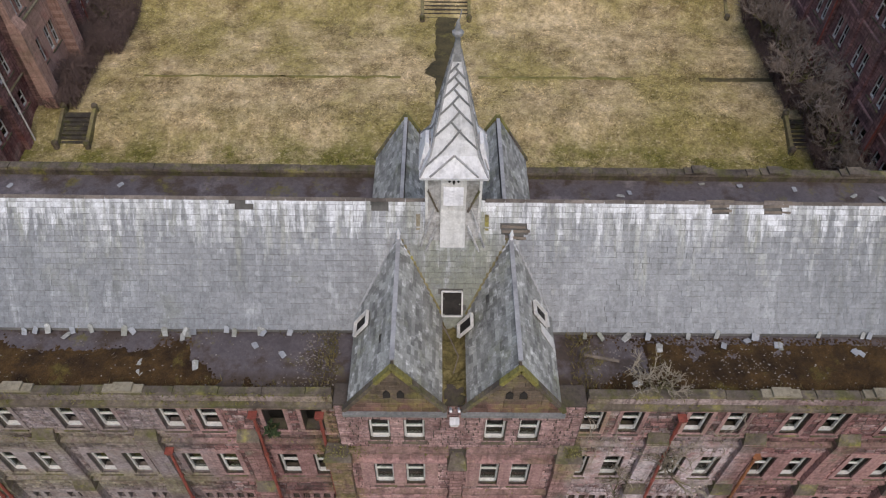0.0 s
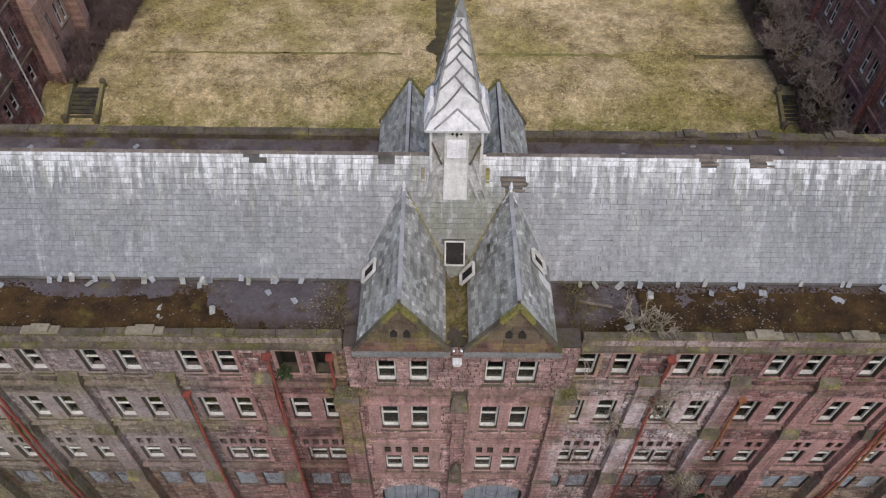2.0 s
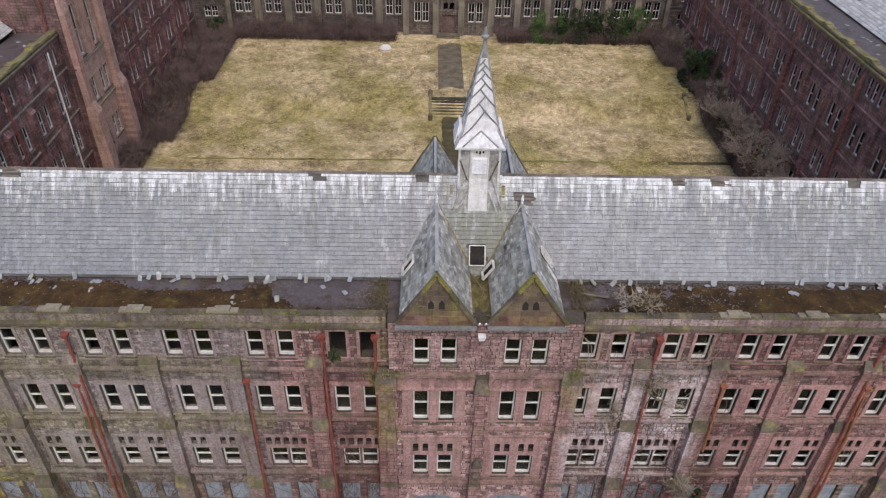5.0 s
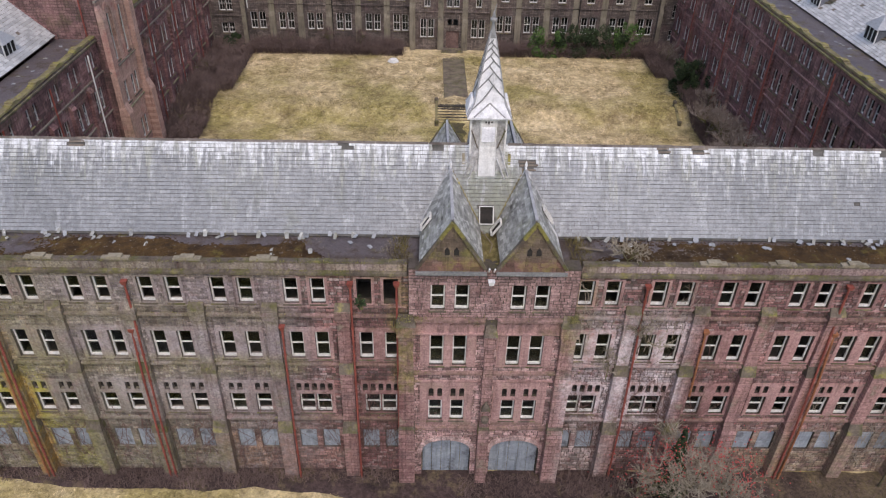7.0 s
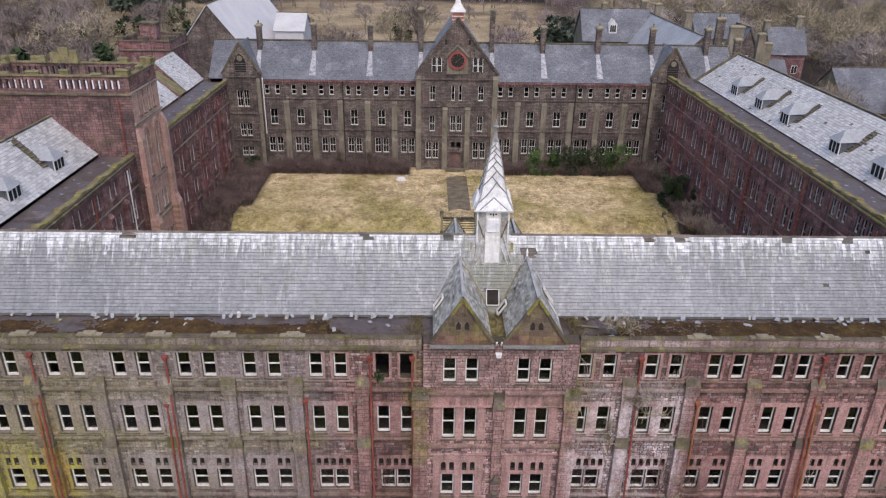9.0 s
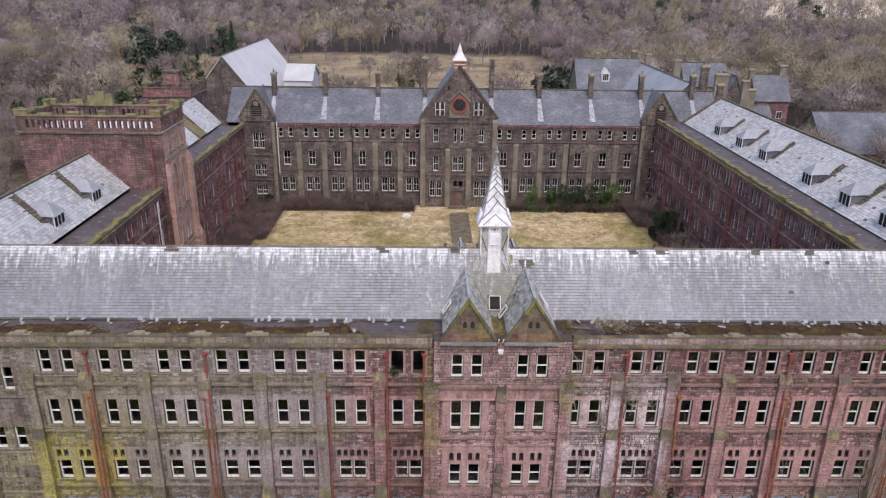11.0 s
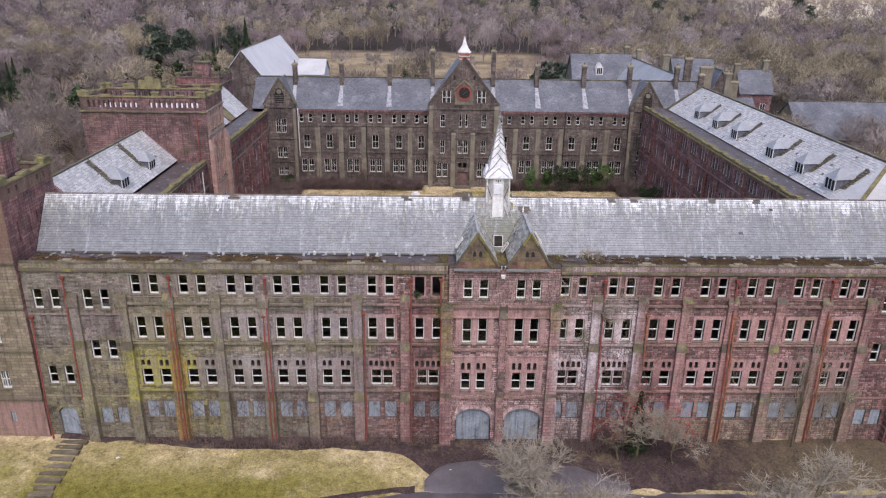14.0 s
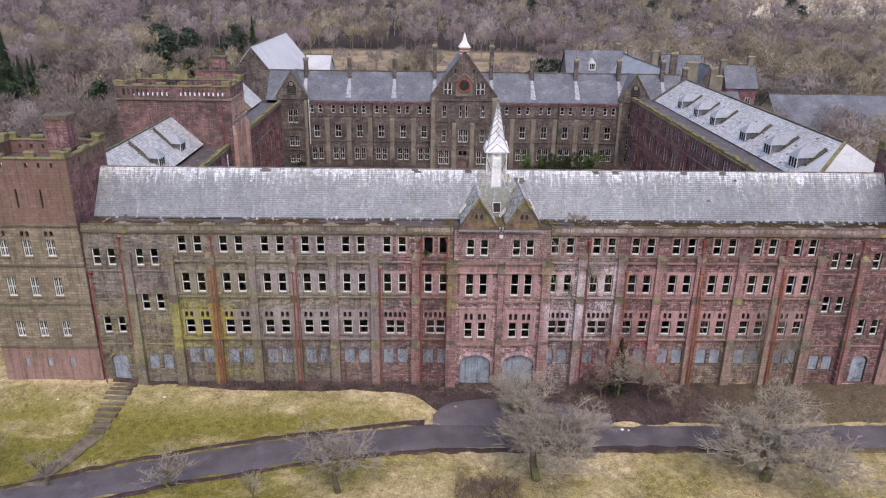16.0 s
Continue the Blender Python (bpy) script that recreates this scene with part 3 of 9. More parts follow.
def part(name, shape, material, parent, label="", m=None, kind=""):
    """One mesh object under a thing or a part. shape: a Shape or a mesh."""
    me = shape.mesh(name, material) if isinstance(shape, Shape) else shape
    ob = new(name, me)
    ob.parent = parent
    if parent.name in AT:
        ob.matrix_basis = AT[parent.name] @ (m if m is not None else Matrix())
    elif m is not None:
        ob.matrix_basis = m
    if label or kind:
        tagged(ob, label=label, kind=kind)
    return ob


AT = {}


def thing(name, label, category, m=None, group="", kind="", world_parts=False):
    """An Empty at a thing's base. world_parts: its parts are given in the world's frame."""
    ob = new(name)
    if m is not None:
        ob.matrix_basis = m
    if world_parts:
        AT[ob.name] = m.inverted()
    return tagged(ob, label, category, group, kind)


def solid(name, shape, material, label, category, m=None, group="", kind=""):
    ob = new(name, shape.mesh(name, material) if isinstance(shape, Shape) else shape)
    if m is not None:
        ob.matrix_basis = m
    return tagged(ob, label, category, group, kind)


rng = random.Random(7)


def pierced(s, u0, u1, z0, z1, holes, y, thick):
    """A wall in the plane y, of that thickness towards +y, with openings (u0, u1, z0, z1) right through it."""
    us = sorted({round(v, 3) for v in [u0, u1] + [h[0] for h in holes] + [h[1] for h in holes] if u0 <= v <= u1})
    zs = sorted({round(v, 3) for v in [z0, z1] + [h[2] for h in holes] + [h[3] for h in holes] if z0 <= v <= z1})
    cut = [(round(a, 3), round(b, 3), round(c, 3), round(d, 3)) for a, b, c, d in holes]
    for a, b in zip(us, us[1:]):
        near = [h for h in cut if h[0] < b and h[1] > a]
        for c, d in zip(zs, zs[1:]):
            if any(h[2] < d and h[3] > c for h in near):
                continue
            s.add([(a, y, c), (b, y, c), (b, y, d), (a, y, d)], [(0, 1, 2, 3)])
            s.add([(a, y + thick, c), (b, y + thick, c), (b, y + thick, d), (a, y + thick, d)], [(3, 2, 1, 0)])
    for a, b, c, d in cut:
        s.add([(a, y, c), (b, y, c), (b, y, d), (a, y, d), (a, y + thick, c), (b, y + thick, c), (b, y + thick, d), (a, y + thick, d)],
              [(0, 4, 5, 1), (1, 5, 6, 2), (2, 6, 7, 3), (3, 7, 4, 0)])
    s.add([(u0, y, z1), (u1, y, z1), (u1, y + thick, z1), (u0, y + thick, z1)], [(0, 1, 2, 3)])
    s.add([(u0, y, z0), (u0, y, z1), (u0, y + thick, z1), (u0, y + thick, z0)], [(0, 1, 2, 3)])
    s.add([(u1, y, z0), (u1, y, z1), (u1, y + thick, z1), (u1, y + thick, z0)], [(3, 2, 1, 0)])


def stones(u0, u1, z0, z1, holes, y, course=0.2, length=0.42, keep=None):
    """Coursed blocks that face a wall, as (u0, u1, z0, z1, proud), cut round the openings."""
    out = []
    zs = sorted({round(v, 3) for v in [z0, z1] + [h[2] for h in holes] + [h[3] for h in holes] if z0 <= v <= z1})
    for c, d in zip(zs, zs[1:]):
        n = max(1, round((d - c) / course))
        for k in range(n):
            a, b = c + (d - c) * k / n, c + (d - c) * (k + 1) / n
            free, u = [], u0
            for h in sorted(h for h in holes if h[2] < b - 0.01 and h[3] > a + 0.01):
                if h[0] > u + 0.02:
                    free.append((u, h[0]))
                u = max(u, h[1])
            if u1 > u + 0.02:
                free.append((u, u1))
            for p, q in free:
                x = p
                while x < q - 0.01:
                    w = length * rng.uniform(0.55, 1.45)
                    e = q if q - (x + w) < length * 0.4 else x + w
                    out.append((x, e, a, b, rng.uniform(0.012, 0.05)))
                    x = e
    return out


def lay(s, blocks, y, j=0.017):
    """Joins blocks into one shape."""
    for a, b, c, d, p in blocks:
        a, b, c, d = a + j, b - j, c + j, d - j
        g = min(0.015, p)
        s.add([(a, y, c), (b, y, c), (b, y, d), (a, y, d), (a + g, y - p, c + g), (b - g, y - p, c + g), (b - g, y - p, d - g), (a + g, y - p, d - g)],
              [(4, 5, 6, 7), (0, 1, 5, 4), (1, 2, 6, 5), (2, 3, 7, 6), (3, 0, 4, 7)])


WINDOW_MESHES = {}


def window_meshes(w, h, style):
    key = (round(w, 2), round(h, 2), style)
    if key in WINDOW_MESHES:
        return WINDOW_MESHES[key]
    s, t, y0, y1 = Shape(), 0.075, 0.16, 0.26
    s.box(-w / 2, -w / 2 + t, y0, y1, 0, h)
    s.box(w / 2 - t, w / 2, y0, y1, 0, h)
    s.box(-w / 2 + t, w / 2 - t, y0, y1, h - t, h)
    s.box(-w / 2 + t, w / 2 - t, y0 - 0.03, y1, 0, t * 1.6)
    s.box(-w / 2 + t, w / 2 - t, y0 + 0.01, y1, h * 0.5 - 0.04, h * 0.5 + 0.04)
    if style == "cross":
        s.box(-0.025, 0.025, y0 + 0.02, y1, t, h - t)
    if style == "four":
        s.box(-0.05, 0.05, y0 + 0.01, y1, t, h - t)
        for q in (-w / 4, w / 4):
            s.box(q - 0.018, q + 0.018, y0 + 0.03, y1, t, h - t)
    frame_me = s.mesh("window", M_WHITE)
    g = Shape()
    g.box(-w / 2 + t, w / 2 - t, y0 + 0.05, y0 + 0.062, h * 0.5 + 0.04, h - t)
    up = g.mesh("pane", M_GLASS)
    g = Shape()
    g.box(-w / 2 + t, w / 2 - t, y0 + 0.075, y0 + 0.087, t * 1.6, h * 0.5 - 0.04)
    low = g.mesh("pane", M_GLASS)
    g = Shape()
    g.add([(-w / 2 - 0.09, -0.1, -0.14), (w / 2 + 0.09, -0.1, -0.14), (w / 2 + 0.09, y1, -0.14), (-w / 2 - 0.09, y1, -0.14), (-w / 2 - 0.09, -0.1, -0.05), (w / 2 + 0.09, -0.1, -0.05), (w / 2 + 0.09, y1, 0.0), (-w / 2 - 0.09, y1, 0.0)],
          [(0, 3, 2, 1), (4, 5, 6, 7), (0, 1, 5, 4), (1, 2, 6, 5), (2, 3, 7, 6), (3, 0, 4, 7)])
    sill = g.mesh("sill", M_COPING)
    WINDOW_MESHES[key] = (frame_me, up, low, sill)
    return WINDOW_MESHES[key]


def window(parent, base, u, z, w, h, style="sash", panes=2, sill=True):
    """A sash window of its own in an opening whose foot is at (u, z) of the wall's frame base."""
    fr, up, low, si = window_meshes(w, h, style)
    ob = part("window", fr, None, parent, m=base @ Matrix.Translation((u, 0, z)))
    for me, there in ((up, panes > 0), (low, panes > 1)):
        if there:
            p = part("pane", me, None, ob)
            p.visible_shadow = False
    if sill:
        part("sill", si, None, ob)
    return ob


def slates(s, length, slope, width=0.42, gauge=0.27, gaps=(), wob=0.012, skip=0.0, keep=None, joint=0.009):
    """Lapped slates on a sloping plane: x along the eave, y up the slope, z out of it. keep collects those in a stretch, as parts of their own."""
    rows = int(slope / gauge)
    for r in range(rows):
        y = r * gauge
        x = -width * (0.5 * (r % 2) + rng.uniform(0, 0.2))
        while x < length:
            w = width * rng.uniform(0.9, 1.08)
            a, b = max(0.0, x) + 0.003, min(length, x + w) - 0.003
            x += w
            if b - a < 0.08 or rng.random() < skip or any(g[0] < (a + b) / 2 < g[1] and g[2] < y + gauge / 2 < g[3] for g in gaps):
                continue
            y0 = y + rng.uniform(0.0, 0.008)
            up = 0.032 + rng.uniform(0, wob)
            piece = (a, b, y0, y + gauge - joint, up)
            if keep is not None and keep[0] < (a + b) / 2 < keep[1] and keep[2] < y + gauge / 2 < keep[3]:
                keep[4].append(piece)
                continue
            one_slate(s, *piece)


def one_slate(s, a, b, y0, y1, up):
    s.add([(a, y0, up - 0.018), (b, y0, up - 0.018), (b, y0, up), (a, y0, up), (b, y1, 0.004), (a, y1, 0.004), (a, y1, 0.0), (b, y1, 0.0)],
          [(0, 1, 2, 3), (3, 2, 4, 5), (0, 3, 5, 6), (1, 7, 4, 2)])


def slope_frame(p0, p1, top):
    """The frame of a roof plane: origin p0, x towards p1 along the eave, y up the slope towards top."""
    x = (Vector(p1) - Vector(p0)).normalized()
    t = Vector(top) - Vector(p0)
    y = (t - x * t.dot(x)).normalized()
    z = x.cross(y)
    m = Matrix((x, y, z)).transposed().to_4x4()
    m.translation = p0
    return m


def wall_frame(x, y, turn):
    return pose(x, y, 0, 0, 0, turn)


def copings(parent, base, u0, u1, z, y0, y1, mat, step=1.6, h=0.14, raised=(), name="coping_stone", cap=None):
    """Coping stones, each a piece of its own."""
    x = u0
    while x < u1 - 0.05:
        e = min(u1, x + step * rng.uniform(0.85, 1.15))
        s = Shape()
        d, t = rng.uniform(-0.02, 0.02), rng.uniform(-0.015, 0.02)
        s.add([(x + 0.004, y0 + d, z), (e - 0.004, y0 + d, z), (e - 0.004, y1 + d, z), (x + 0.004, y1 + d, z), (x + 0.012, y0 + 0.05 + d, z + h + t), (e - 0.012, y0 + 0.05 + d, z + h + t), (e - 0.012, y1 - 0.05 + d, z + h + t), (x + 0.012, y1 - 0.05 + d, z + h + t)],
              [(4, 5, 6, 7), (0, 1, 5, 4), (1, 2, 6, 5), (2, 3, 7, 6), (3, 0, 4, 7), (0, 3, 2, 1)])
        part(name, s, mat, parent, "", base)
        x = e
    for u in raised:
        s = Shape()
        s.box(u - 0.72, u + 0.72, y0 + 0.03, y1 - 0.03, z + h - 0.02, z + h + 0.07)
        s.box(u - 0.36, u + 0.36, y0 + 0.01, y1 - 0.01, z + h + 0.06, z + h + 0.18)
        part("raised_coping", s.welded(), cap or mat, parent, "", base)


# ---- ground ----
def smooth(v, a, b):
    k = min(1.0, max(0.0, (v - a) / (b - a)))
    return k * k * (3 - 2 * k)


def ground_z(x, y):
    """Height of the land: road, terrace of the house, three levels of the courtyard, then woods that rise to the hills."""
    court = 0.6 + 1.2 * smooth(y, 46.0, 49.4) + 1.4 * smooth(y, 63.6, 67.2)
    front = -0.55 + 0.95 * smooth(y, 5.8, 12.5) + 0.5 * smooth(-x, 33, 40) * smooth(y, 5, 11)
    z = front + (court - front) * smooth(y, 20, 24)
    if y < 0:
        z -= 1.5 * smooth(-y, 0, 40)
    z += 22 * smooth(y, 320, 1300) + 10 * smooth(abs(x), 250, 900) * smooth(y, 100, 500)
    if y > 40 and abs(x - 1) > 60:
        z -= 2.0 * smooth(abs(x - 1), 60, 90)
    return z


def ground():
    xs = [-3000, -2000, -1300, -800, -500, -350, -250, -180, -130, -100, -80, -66] + [-56 + 1.0 * i for i in range(113)] + [66, 80, 100, 130, 180, 250, 350, 500, 800, 1300, 2000, 3000]
    ys = [-1500, -700, -300, -150, -90, -60, -40, -30] + [-22 + 1.0 * i for i in range(123)] + [110, 125, 145, 170, 200, 240, 280, 330, 400, 480, 580, 700, 850, 1000, 1200, 1500, 2000, 3000]
    s = Shape()
    s.v = [(x, y, ground_z(x, y) + (0.10 * noise.noise(Vector((x * 0.35, y * 0.35, 0))) if -23 < y < 101 and abs(x) < 57 else 0)) for y in ys for x in xs]
    n = len(xs)
    s.f = [(j * n + i, j * n + i + 1, j * n + n + i + 1, j * n + n + i) for j in range(len(ys) - 1) for i in range(n - 1)]
    solid("ground", s.mesh("ground", M_GROUND, True), None, "rough straw-coloured winter grass with greener patches, painted dark as shade under the woods", "ground", kind="structure")


ground()


def ribbon(name, near, far, material, label, lift=0.06, kind="structure", step=1.0, cat="road"):
    """A strip of ground between two lines given as (x, y) points with the same x."""
    s, rows = Shape(), 7
    x0, x1 = near[0][0], near[-1][0]
    n = int((x1 - x0) / step)
    def at(pts, x):
        for (a, ya), (b, yb) in zip(pts, pts[1:]):
            if x <= b:
                k = (x - a) / (b - a)
                return ya + (yb - ya) * k
        return pts[-1][1]
    for i in range(n + 1):
        x = x0 + (x1 - x0) * i / n
        a = at(near, x) + 0.45 * noise.noise(Vector((x * 0.7, 3, 0)))
        b = at(far, x) + 0.3 * noise.noise(Vector((x * 0.7, 9, 0)))
        for j in range(rows):
            y = a + (b - a) * j / (rows - 1)
            edge = -0.25 if j in (0, rows - 1) else 0.0
            s.v.append((x, y, max(ground_z(x, y) + 0.11, ground_z(x, y) + lift) + edge))
    s.f = [(i * rows + j, (i + 1) * rows + j, (i + 1) * rows + j + 1, i * rows + j + 1) for i in range(n) for j in range(rows - 1)]
    solid(name, s.mesh(name, material, True), None, label, cat, kind=kind)


ribbon("road", [(-75, -14), (-55, -9.5), (-41, -5.4), (-31.3, -2.6), (-27.3, -1.1), (-22.8, -0.1), (-15.9, 1.8), (-11.1, 2.8), (-4.5, 3.5), (6.7, 3.5), (22, 3.5), (36, 3.5), (70, 3.2)],
       [(-75, -9.5), (-55, -5.2), (-41, -1.4), (-37.1, 0.0), (-33.1, 1.7), (-28.6, 3.1), (-24.0, 4.5), (-19.1, 5.7), (-14.0, 6.6), (-8.8, 7.4), (-6.0, 7.8), (12, 7.6), (29, 7.6), (39, 7.8), (70, 7.8)], M_ROAD, "worn dark asphalt drive with damp patches")
ribbon("flower_bed", [(-37.5, 13.1), (-30.3, 13.1), (-26, 12.1), (-20.3, 11.9), (-14.6, 11.8), (-8.9, 11.6), (-6.7, 11.0), (-5.6, 10.0), (-5.2, 8.6), (-4, 7.5), (4, 6.9), (12, 6.9), (20, 7.0), (29, 6.9), (42, 7.1)],
       [(-37.5, 14.3), (-4, 14.3), (42, 14.3)], M_SOIL, "bare dark soil with leaf mould and dead grass along the walls", lift=0.12, cat="flower bed")
# damp leaf litter along both edges of the drive
ribbon("verge_litter", [(-41, -5.6), (-31.3, -2.8), (-27.3, -1.3), (-22.8, -0.3), (-15.9, 1.6), (-11.1, 2.6), (-4.5, 3.2), (40, 3.1)], [(-41, -5.2), (-31.3, -2.4), (-27.3, -0.8), (-22.8, 0.2), (-15.9, 2.1), (-11.1, 3.1), (-4.5, 3.9), (6, 4.0), (12, 4.3), (22, 4.1), (40, 3.9)], M_SOIL, "dark sodden leaves along the edge of the drive", lift=0.14, step=0.6, cat="leaf litter")
ribbon("verge_litter", [(-41, -1.7), (-37.1, -0.3), (-33.1, 1.4), (-28.6, 2.8), (-24.0, 4.2), (-19.1, 5.4), (-14.0, 6.3), (-8.8, 7.1), (-6.0, 7.4)], [(-41, -1.2), (-37.1, 0.2), (-33.1, 1.9), (-28.6, 3.3), (-24.0, 4.7), (-19.1, 5.9), (-14.0, 6.8), (-8.8, 7.7), (-6.0, 8.1)], M_SOIL, "dark sodden leaves along the edge of the drive", lift=0.14, step=0.6, cat="leaf litter")
ribbon("drive_spur", [(-5.2, 7.2), (-3.0, 7.0), (5.0, 7.0), (12.0, 7.2)], [(-5.2, 8.6), (-3.9, 10.6), (-0.4, 11.3), (4.0, 11.1), (8.0, 10.3), (12.0, 8.4)], M_ROAD, "worn asphalt turning towards the arches", lift=0.17)

# ---- the front block ----
Y0 = 13.66
LEFT_BAYS = [-28.4, -24.5, -20.6, -16.75, -12.9, -8.97, -5.0]
RIGHT_BAYS = [7.17, 11.2, 15.0, 18.95, 22.9, 26.85, 30.75]
PILASTERS = [-34.4, -30.4, -26.55, -22.7, -18.7, -14.95, -10.95, -6.95, 9.2, 13.05, 16.8, 20.7, 24.8, 28.7, 32.5, 36.7]
GAP = 0.73
front = thing("front_block", "derelict four-storey red sandstone range with a long slate roof", "building", Matrix.Translation((1.1, Y0, 0.4)), world_parts=True)
FB = wall_frame(0, Y0, 0)
W4, W3, W2, TR, W1 = (14.57, 1.74), (10.46, 2.06), (5.95, 1.6), (7.82, 0.62), (2.66, 1.66)
holes, glazed, boarded, lights = [], [], [], []
for u in LEFT_BAYS + RIGHT_BAYS:
    close = 0.5 if u in (-5.0, -8.97, 7.17, 11.2) else GAP
    for k in (-1, 1):
        for (z, h), w, g in ((W4, 0.8, GAP), (W3, 0.8, GAP), (W2, 0.92, close if close < GAP else 0.78)):
            c = u + k * g
            holes.append((c - w / 2, c + w / 2, z, z + h))
            glazed.append((c, z, w, h))
        c = u + k * 0.72
        holes.append((c - 0.52, c + 0.52, W1[0], W1[0] + W1[1]))
        boarded.append((c, W1[0], 1.04, W1[1]))
    n = 5 if close < GAP else 4
    for i in range(n):
        c = u + (i - (n - 1) / 2) * 0.47 if n == 5 else u + (-1 if i < 2 else 1) * 0.78 + (-0.25 if i % 2 == 0 else 0.25)
        lights.append((c, TR[0], 0.30, TR[1]))
for c, z, w, h in lights:
    holes.append((c - w / 2, c + w / 2, z, z + h))
stair = [(-33.25, 13.2), (-31.85, 13.2), (-33.25, 8.5), (-31.85, 8.5), (-37.3, 13.2), (-35.9, 13.2), (-37.3, 6.0), (-35.9, 6.0),
         (34.0, 13.2), (35.4, 13.2), (34.0, 8.5), (35.4, 8.5), (38.1, 13.2), (39.5, 13.2), (38.1, 6.0), (39.5, 6.0)]
for c, z in stair:
    holes.append((c - 0.38, c + 0.38, z, z + 1.75))
    glazed.append((c, z, 0.76, 1.75))
for c in (-33.25, -31.85, 34.0, 35.4):
    holes.append((c - 0.48, c + 0.48, 2.0, 3.6))
    boarded.append((c, 2.0, 0.96, 1.6))
for c in (-36.6, 38.8):
    holes.append((c - 0.8, c + 0.8, 0.5, 3.7))
# centre pavilion
CY = 13.3
CW = [-1.72, -0.40, 2.68, 3.98]
choles, cglazed = [], []
for c in CW:
    for z, h, w in ((14.48, 1.7, 0.78), (10.32, 2.36, 0.80), (5.7, 1.78, 0.84)):
        choles.append((c - w / 2, c + w / 2, z, z + h))
        cglazed.append((c, z, w, h))
    for k in (-0.26, 0.26):
        choles.append((c + k - 0.15, c + k + 0.15, 7.75, 8.45))
ARCHES = [(-2.5, 0.6), (1.85, 5.0)]
for a, b in ARCHES:
    choles.append((a, b, 0.2, 3.85))

core = Shape()
pierced(core, -38.35, -3.3, -0.5, 16.95, [h for h in holes if h[1] < -3.3], 0.0, 0.5)
pierced(core, 5.9, 40.6, -0.5, 16.95, [h for h in holes if h[0] > 5.9], 0.0, 0.5)
part("wall", core.welded(), M_CORE, front, "mortar core behind the stone facing", FB)
core = Shape()
pierced(core, -3.3, 5.9, -0.5, 17.3, choles, CY - Y0, 0.85)
part("wall", core.welded(), M_CORE, front, "mortar core of the centre pavilion", FB)
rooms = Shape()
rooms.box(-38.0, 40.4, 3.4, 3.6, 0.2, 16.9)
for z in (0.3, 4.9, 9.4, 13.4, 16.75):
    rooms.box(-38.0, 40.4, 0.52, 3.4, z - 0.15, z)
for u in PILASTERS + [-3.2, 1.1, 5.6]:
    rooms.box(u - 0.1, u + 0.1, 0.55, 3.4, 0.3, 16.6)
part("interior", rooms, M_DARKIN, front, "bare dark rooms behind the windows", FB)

facing = []
for a, b in ((-38.35, -34.4), (-34.4, -30.4), (-30.4, -3.3), (5.9, 32.5), (32.5, 36.7), (36.7, 40.6)):
    facing.append(stones(a, b, -0.4, 16.5, [h for h in holes if a <= h[0] < b], 0))
cface = stones(-3.3, 5.9, -0.4, 12.55, choles, 0) + stones(-3.3, 5.9, 13.75, 17.2, choles, 0)
joined = Shape()
for f in facing:
    lay(joined, f, 0.0)
part("stone_facing", joined, M_STONE, front, "coursed red sandstone blocks, greyer and greener towards one end", FB, kind="stuff")


# string courses, cornice and parapet, in lengths between the pilasters
def course(u0, u1, z, h, out, mat=M_PINK, y=0.0, label="", name="string_course"):
    s, n = Shape(), max(1, int((u1 - u0) / 1.2))
    for i in range(n + 1):
        x, d = u0 + (u1 - u0) * i / n, rng.uniform(-0.015, 0.015)
        s.v.extend([(x, y + 0.02, z), (x, y - out + d, z + 0.3 * h), (x, y - out + d, z + 0.8 * h), (x, y + 0.02, z + h)])
    for i in range(n):
        k = 4 * i
        s.f.extend([(k, k + 4, k + 5, k + 1), (k + 1, k + 5, k + 6, k + 2), (k + 2, k + 6, k + 7, k + 3)])
    s.f.extend([(0, 1, 2, 3), (4 * n + 3, 4 * n + 2, 4 * n + 1, 4 * n)])
    part(name, s, mat, front, label, FB)


for a, b in ((-30.4, -3.4), (6.0, 32.5)):
    for z, h, o in ((5.3, 0.28, 0.2), (9.9, 0.26, 0.18), (10.22, 0.12, 0.1), (13.6, 0.26, 0.2), (14.3, 0.12, 0.1)):
        course(a, b, z, h, o)
for a, b in ((-38.3, -34.5), (-34.3, -30.5), (32.6, 36.6), (36.8, 40.5)):
    for z, h, o in ((4.7, 0.2, 0.12), (8.1 if abs(a) < 34.4 else 9.6, 0.18, 0.1), (12.6, 0.18, 0.1)):
        course(a, b, z, h, o)
for z, h, o in ((4.85, 0.32, 0.2), (8.95, 0.2, 0.13), (9.6, 0.28, 0.22), (12.72, 0.16, 0.2), (13.65, 0.28, 0.24)):
    course(-3.2, 0.95, z, h, o, y=CY - Y0)
    course(1.65, 5.8, z, h, o, y=CY - Y0)
# carved frieze panels of the pavilion
for a, b in ((-3.3, 0.95), (1.65, 5.9)):
    s = Shape()
    s.box(a, b, CY - Y0 - 0.02, CY - Y0 + 0.1, 12.7, 13.7)
    n = 6
    for i in range(n):
        c = a + 0.45 + (b - a - 0.9) * i / (n - 1)
        s.extrude([(c - 0.22, 12.8), (c + 0.22, 12.8), (c + 0.22, 13.25), (c + 0.11, 13.48), (c - 0.11, 13.48), (c - 0.22, 13.25)], CY - Y0 - 0.07, CY - Y0)
    part("frieze", s, M_PINK, front, "carved pink sandstone frieze panel", FB)
